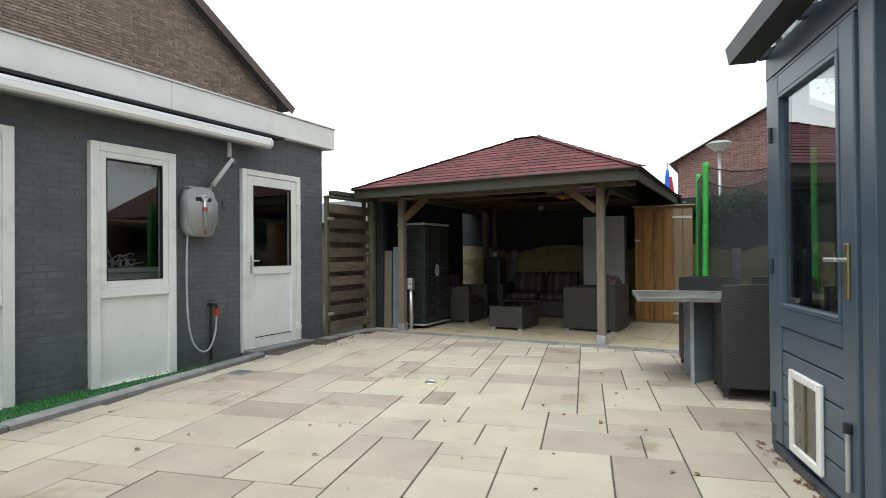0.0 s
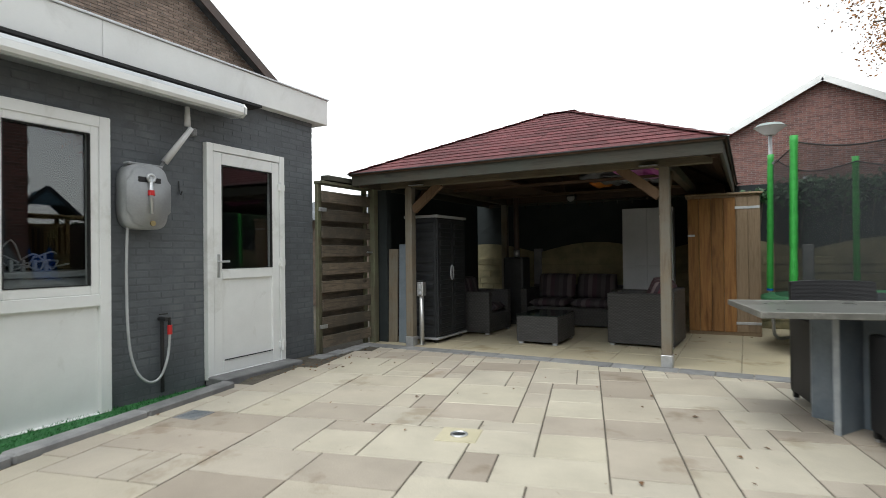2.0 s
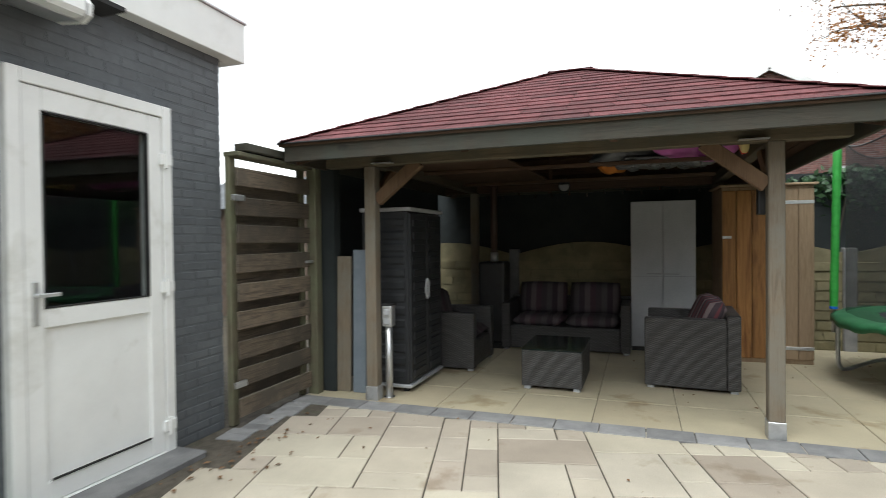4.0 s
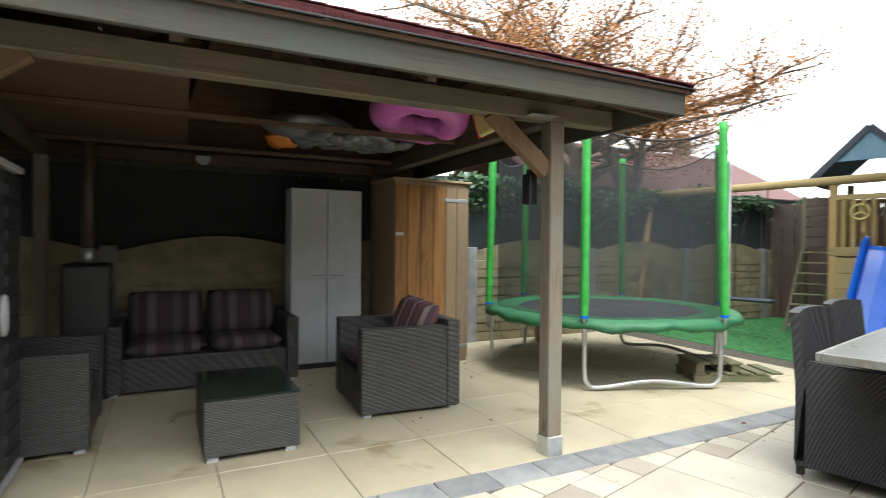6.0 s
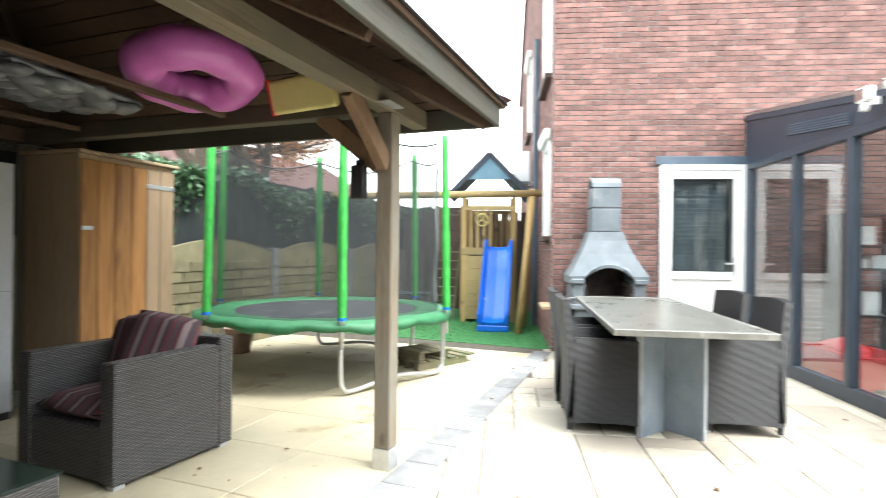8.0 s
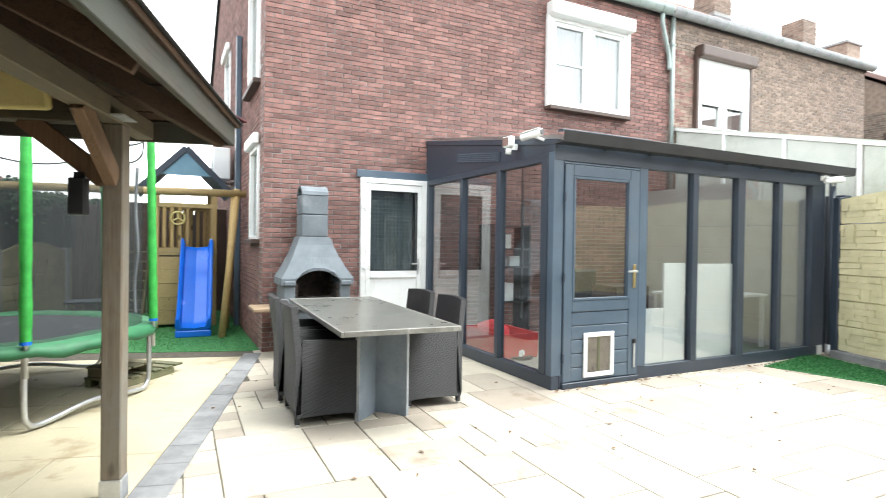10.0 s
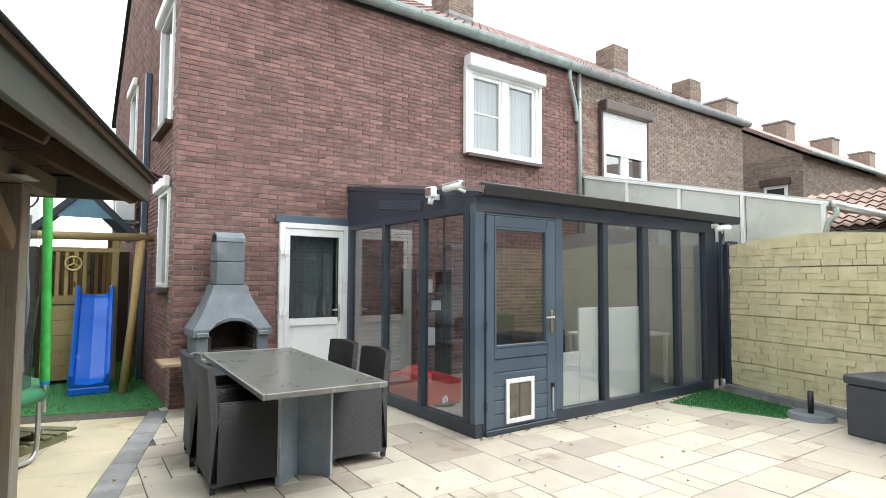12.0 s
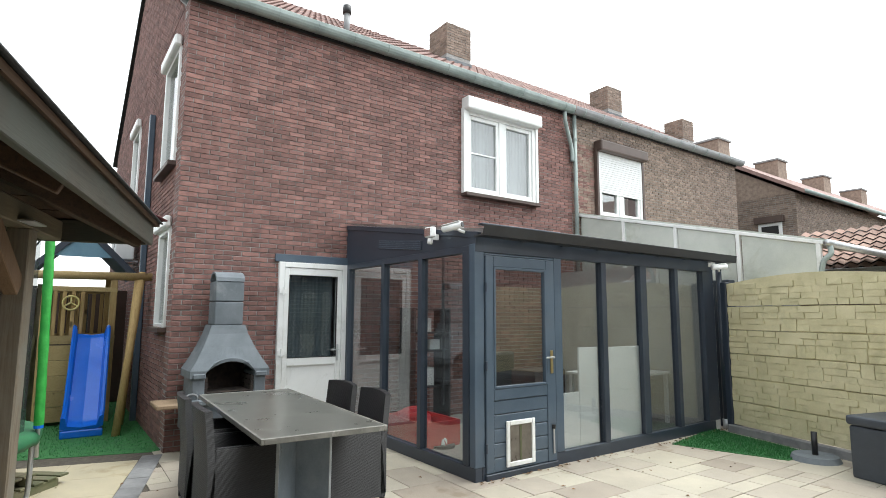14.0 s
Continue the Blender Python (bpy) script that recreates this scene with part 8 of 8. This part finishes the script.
# ---- autumn trees beyond the garden ----
def autumn_tree(m, height, spread, leaves, seed, label, fill=1.0):
    t = thing("autumn_tree", m, label, "tree", "autumn trees behind the garden")
    rng = random.Random(seed)
    wood = bmesh.new()
    tips = []

    def grow(p, d, length, r, level):
        pts, q = [p.copy()], p.copy()
        n = 4
        for i in range(n):
            d = (d + Vector((rng.gauss(0, 0.16), rng.gauss(0, 0.16), rng.gauss(0.04, 0.10)))).normalized()
            q = q + d * (length / n)
            pts.append(q.copy())
        segs = len(pts) - 1
        for i in range(segs):
            rod(pts[i], pts[i + 1] + (pts[i + 1] - pts[i]) * 0.04, r * (1 - 0.45 * i / segs), r * (1 - 0.45 * (i + 1) / segs), 7 if level < 2 else 5, wood)
        if level >= 4:
            tips.extend(pts[1:])
            return
        if level >= 2:
            tips.extend(pts[2:])
        kids = 4 if level == 0 else 3
        for k in range(kids):
            at_ = pts[2 + (k % (segs - 1))] if level else pts[-1 - (k % 2)]
            az = rng.uniform(0, math.tau)
            out = Vector((math.cos(az), math.sin(az), 0))
            nd = (d * rng.uniform(0.45, 0.8) + out * rng.uniform(0.5, 0.95)).normalized()
            grow(at_, nd, length * rng.uniform(0.62, 0.82), r * 0.52, level + 1)

    grow(Vector((0, 0, -0.1)), Vector((0, 0, 1)), height * 0.36, height * 0.032, 0)
    part("trunk", wood, M["bark"], t)
    tip = np.array([tuple(v) for v in tips])

    def place(r):
        c = tip[r.integers(len(tip))]
        return tuple(c + r.normal(0, spread, 3))

    leaf_mass("crown", M["leaf_autumn"], t, leaves, place, (0.03, 0.062), seed + 1)
    return t


autumn_tree(pose(7.0, 17.0, 0, 0, 0, 20), 12.4, 0.37, 32000, 3, "large tree with russet autumn leaves behind the fence")
autumn_tree(pose(10.6, 18.0, 0, 0, 0, 130), 11.5, 0.42, 26000, 8, "russet autumn tree behind the long house")

# brick building beyond the ochre fence, mirrored in the conservatory glass
ob_ = thing("garden_outbuilding", pose(-6.0, -8.0, 0), "long brown brick building beyond the ochre fence", "house")
part("wall", box(-4.0, 8.5, -5.0, -0.012, -0.1, 4.4), M["mortar"], ob_)
boxes_mesh("wall_bricks", [(a0, a1, -0.014, 0.0, z0, z1) for a0, a1, z0, z1 in brick_rows(-4.0, 8.5, 1.4, 4.4, [], 0.21, 0.05, 0.0125, 29)], M["brick"], ob_, kind="stuff", jitter=0.001)
part("roof", prism([(0.35, 4.3), (-2.5, 6.0), (-5.35, 4.3), (-5.35, 4.4), (-2.5, 6.12), (0.35, 4.4)], 12.9, "x", -4.2), M["roof_tile"], ob_)


# ---- paving, kerb and bricks: many small pieces ----
def tones_by_piece(name, tones, rough, stain):
    mat, nodes, links, b = shader(name, tones[0], rough)
    info = nodes.new("ShaderNodeObjectInfo")
    isl = nodes.new("ShaderNodeNewGeometry")
    add = nodes.new("ShaderNodeMath")
    add.operation = "ADD"
    links.new(info.outputs["Random"], add.inputs[0])
    links.new(isl.outputs["Random Per Island"], add.inputs[1])
    frc = nodes.new("ShaderNodeMath")
    frc.operation = "FRACT"
    links.new(add.outputs[0], frc.inputs[0])
    r = ramp(nodes, [(i / (len(tones) - 1), c) for i, c in enumerate(tones)])
    links.new(frc.outputs[0], r.inputs[0])
    geo = nodes.new("ShaderNodeNewGeometry")
    vec = geo.outputs["Position"]
    big = noisy(nodes, links, vec, 2.6, 6, 0.65)
    fine = noisy(nodes, links, vec, 130, 3)
    col = mixer(nodes, links, r.outputs[0], big, 0.30, "OVERLAY")
    col = mixer(nodes, links, col, fine, 0.18, "OVERLAY")
    s1 = noisy(nodes, links, vec, 1.6, 5, 0.6, 0.15)
    sr_ = ramp(nodes, [(0.60, (0, 0, 0)), (0.67, (0.55, 0.55, 0.55))])
    links.new(s1, sr_.inputs[0])
    col = mixer(nodes, links, col, stain, sr_.outputs[0], "MULTIPLY")
    s2 = noisy(nodes, links, vec, 7.0, 4, 0.7, 0.4)
    sp_ = ramp(nodes, [(0.66, (0, 0, 0)), (0.73, (0.6, 0.6, 0.6))])
    links.new(s2, sp_.inputs[0])
    col = mixer(nodes, links, col, tuple(c * 0.8 for c in stain), sp_.outputs[0], "MULTIPLY")
    links.new(col, b.inputs["Base Color"])
    mr = nodes.new("ShaderNodeMapRange")
    mr.inputs[3].default_value, mr.inputs[4].default_value = rough - 0.2, rough + 0.15
    links.new(big, mr.inputs[0])
    links.new(mr.outputs[0], b.inputs["Roughness"])
    bump(nodes, links, b, fine, 0.25, 0.003)
    return mat


M["paver"] = tones_by_piece("sand_coloured_paving_slab", [(0.31, 0.265, 0.215), (0.39, 0.345, 0.285), (0.43, 0.39, 0.32), (0.46, 0.42, 0.335), (0.37, 0.32, 0.265), (0.44, 0.40, 0.315)], 0.62, (0.52, 0.44, 0.34))
M["slab"] = tones_by_piece("yellowish_concrete_slab", [(0.40, 0.35, 0.24), (0.44, 0.39, 0.275), (0.42, 0.365, 0.255), (0.46, 0.41, 0.29)], 0.6, (0.52, 0.41, 0.27))


def tile_mesh(cache, w, d, mat, name, thick=0.03):
    key = (name, round(w, 3), round(d, 3))
    if key not in cache:
        bm = box(-w / 2, w / 2, -d / 2, d / 2, -thick, 0.0, 0.0035)
        me = bpy.data.meshes.new(name)
        bmesh.ops.recalc_face_normals(bm, faces=bm.faces)
        bm.to_mesh(me)
        bm.free()
        me.materials.append(mat)
        cache[key] = me
    return cache[key]


cache = {}
rngp = random.Random(77)
terrace = thing("pavement_terrace", pose(-1.0, 3.0, 0, 0, 0, 14.5), "terrace of sand-coloured paving slabs in mixed sizes", "pavement", kind="structure")
MOD = 0.2
G = {}
lo, hi = -32, 34
TM_ = terrace.matrix_basis.copy()
kinds = [((3, 3), 3), ((3, 2), 4), ((2, 3), 3), ((2, 2), 4), ((4, 2), 2), ((2, 1), 2), ((1, 2), 1), ((1, 1), 0.4)]


def wanted(x, y):
    w = TM_ @ Vector((x, y, 0))
    return -4.9 < w.x < 3.3 and -2.6 < w.y < 7.60 and w.x > -4.60 - 0.19 * (min(w.y, 5.26) - 5.26)


tiles = []
for j in range(lo, hi):
    for i in range(lo, hi):
        if (i, j) in G:
            continue
        order = sorted(kinds, key=lambda k: -rngp.random() ** (1.0 / k[1]))
        for (w, d), _ in order + [((1, 1), 1)]:
            cells = [(i + a, j + b) for a in range(w) for b in range(d)]
            if all(c not in G for c in cells):
                for c in cells:
                    G[c] = 1
                cx, cy = (i + w / 2) * MOD, (j + d / 2) * MOD
                whole = all((TM_ @ Vector(((i + p) * MOD, (j + q) * MOD, 0))).y < 7.70 for p in (0, w) for q in (0, d))
                if whole and wanted(cx, cy):
                    tiles.append((cx, cy, w * MOD - 0.009, d * MOD - 0.009))
                else:  # cut pieces along the kerb and the edging
                    for p, q in cells:
                        if wanted((p + 0.5) * MOD, (q + 0.5) * MOD):
                            tiles.append(((p + 0.5) * MOD, (q + 0.5) * MOD, MOD - 0.006, MOD - 0.006))
                break
tiles.sort(key=lambda q: ((TM_ @ Vector((q[0], q[1], 0))) - Vector((-2.2, 4.4, 0))).length)
rest = []
for k, (cx, cy, w, d) in enumerate(tiles):
    if k < 300:
        ob = new("paving_slab", tile_mesh(cache, w, d, M["paver"], "paving_slab"))
        ob.parent = terrace
        ob.matrix_basis = pose(cx, cy, rngp.uniform(-0.0015, 0.0015), rngp.uniform(-0.12, 0.12), rngp.uniform(-0.12, 0.12), rngp.uniform(-0.15, 0.15))
    else:
        rest.append((cx - w / 2, cx + w / 2, cy - d / 2, cy + d / 2, -0.03, rngp.uniform(-0.0015, 0.0015)))
if rest:
    boxes_mesh("paving_slabs_outer", rest, M["paver"], terrace, kind="stuff", jitter=0.0004)

patio = thing("pavement_pavilion", pose(-5.0, 7.72, 0, 0, 0, 0.3), "yellowish concrete slabs under the pavilion and trampoline", "pavement", kind="structure")
for i in range(13):
    for j in range(6):
        cx, cy = 0.30 + 0.615 * i, 0.315 + 0.63 * j
        if (patio.matrix_basis @ Vector((cx, cy, 0))).x < 2.62:
            ob = new("concrete_slab", tile_mesh(cache, 0.611, 0.626, M["slab"], "concrete_slab"))
            ob.parent = patio
            ob.matrix_basis = pose(cx, cy, rngp.uniform(-0.001, 0.001), rngp.uniform(-0.1, 0.1), rngp.uniform(-0.1, 0.1), rngp.uniform(-0.1, 0.1))
kerb = thing("kerb_band", pose(-5.0, 7.61, 0, 0, 0, 0.3), "band of grey kerb stones between terrace and pavilion", "kerb", kind="structure")
for k in range(24):
    ob = new("kerb_stone", tile_mesh(cache, 0.308, 0.205, M["kerb"], "kerb_stone", 0.05))
    ob.parent = kerb
    ob.matrix_basis = pose(0.16 + 0.314 * k, 0, 0.006 + rngp.uniform(-0.001, 0.002), 0, 0, rngp.uniform(-0.4, 0.4))
for k in range(8):
    ob = new("kerb_stone", tile_mesh(cache, 0.205, 0.105, M["kerb"], "kerb_stone", 0.05))
    ob.parent = kerb
    ob.matrix_basis = pose(0.10 + 0.02 * (k % 3), -0.17 - 0.112 * k, 0.004, 0, 0, rngp.uniform(-2, 2) + 6)

# bricks of the shed
rows = brick_rows(-3.0, SY1, -0.06, 2.70, holes, 0.21, 0.05, 0.0115, 2)
lay_bricks(rows, lambda a0, a1, o0, o1, z0, z1: (SX + o0, SX + o1, a0, a1, z0, z1), lambda a0, a1, z0, z1: a0 > 6.28 or (4.5 < a0 < 5.4 and 0.2 < z0 < 1.4), M["paint_brick"], shed, 41, 0.0010)
rows = brick_rows(-9.6, SX, 0.0, 2.70, [], 0.21, 0.05, 0.0115, 3)
boxes_mesh("end_brickwork", [(a0, a1, SY1 - 0.012, SY1 + 0.003, z0, z1) for a0, a1, z0, z1 in rows], M["paint_brick"], shed, kind="stuff", jitter=0.001)

# bricks of the house
rows = brick_rows(0.0, 7.0, 0.0, GZ - 0.02, house_holes, 0.21, 0.05, 0.0125, 5)
lay_bricks(rows, lambda a0, a1, o0, o1, z0, z1: (o0, o1, a0, a1, z0, z1), lambda a0, a1, z0, z1: a1 < 1.3 and z0 < 2.6, M["brick"], house, 43)
rows = brick_rows(7.02, 13.45, 2.3, GZ - 0.02, house_holes, 0.21, 0.05, 0.0125, 6)
boxes_mesh("neighbour_brickwork", [(-0.014, 0.001, a0, a1, z0, z1) for a0, a1, z0, z1 in rows], M["brick_far"], house, kind="stuff", jitter=0.001)
rows = brick_rows(-9.0, 0.0, 0.0, GZ, side_holes, 0.21, 0.05, 0.0125, 7)
boxes_mesh("gable_brickwork", [(a0, a1, -0.001, 0.014, z0, z1) for a0, a1, z0, z1 in rows], M["brick"], gable, kind="stuff", jitter=0.001)
tri = []
for a0, a1, z0, z1 in brick_rows(-9.0, -0.3, GZ + 0.01, GZ + 2.8, [], 0.21, 0.05, 0.0125, 9):
    lim = 4.33 * (1 - (z1 - GZ) / 2.85)
    p, q = max(a0, -4.65 - lim), min(a1, -4.65 + lim)
    if q - p > 0.04:
        tri.append((p, q, -0.001, 0.014, z0, z1))
boxes_mesh("gable_brickwork_upper", tri, M["brick"], gable, kind="stuff", jitter=0.001)

# fallen leaves on the paving
fl_ = thing("fallen_leaves", I4, "scattered brown fallen leaves on the paving", "leaves", kind="stuff")
verts, faces = [], []
rngl = random.Random(15)
spots = [(rngl.uniform(-4.6, 2.4), rngl.uniform(-1.0, 11.0)) for _ in range(150)] + [(-4.6 + rngl.gauss(0, 0.15), 6.5 + rngl.gauss(0, 0.35)) for _ in range(60)] + [((HOUSE @ Vector((2.95 + abs(rngl.gauss(0, 0.05)), rngl.uniform(2.2, 6.9), 0))).xy) for _ in range(120)]
for x, y in spots:
    a, s_ = rngl.uniform(0, math.tau), rngl.uniform(0.008, 0.026)
    k = len(verts)
    ca, sa = math.cos(a) * s_, math.sin(a) * s_
    verts += [(x - ca, y - sa, 0.006), (x + sa * 0.6, y - ca * 0.6, 0.010 + rngl.uniform(0, 0.008)), (x + ca, y + sa, 0.008), (x - sa * 0.6, y + ca * 0.6, 0.010 + rngl.uniform(0, 0.008))]
    faces.append((k, k + 1, k + 2, k + 3))
me = bpy.data.meshes.new("leaves")
me.from_pydata(verts, [], faces)
me.materials.append(M["leaf_dead"])
ob = new("leaves", me)
ob.parent = fl_
tagged(ob, kind="stuff")
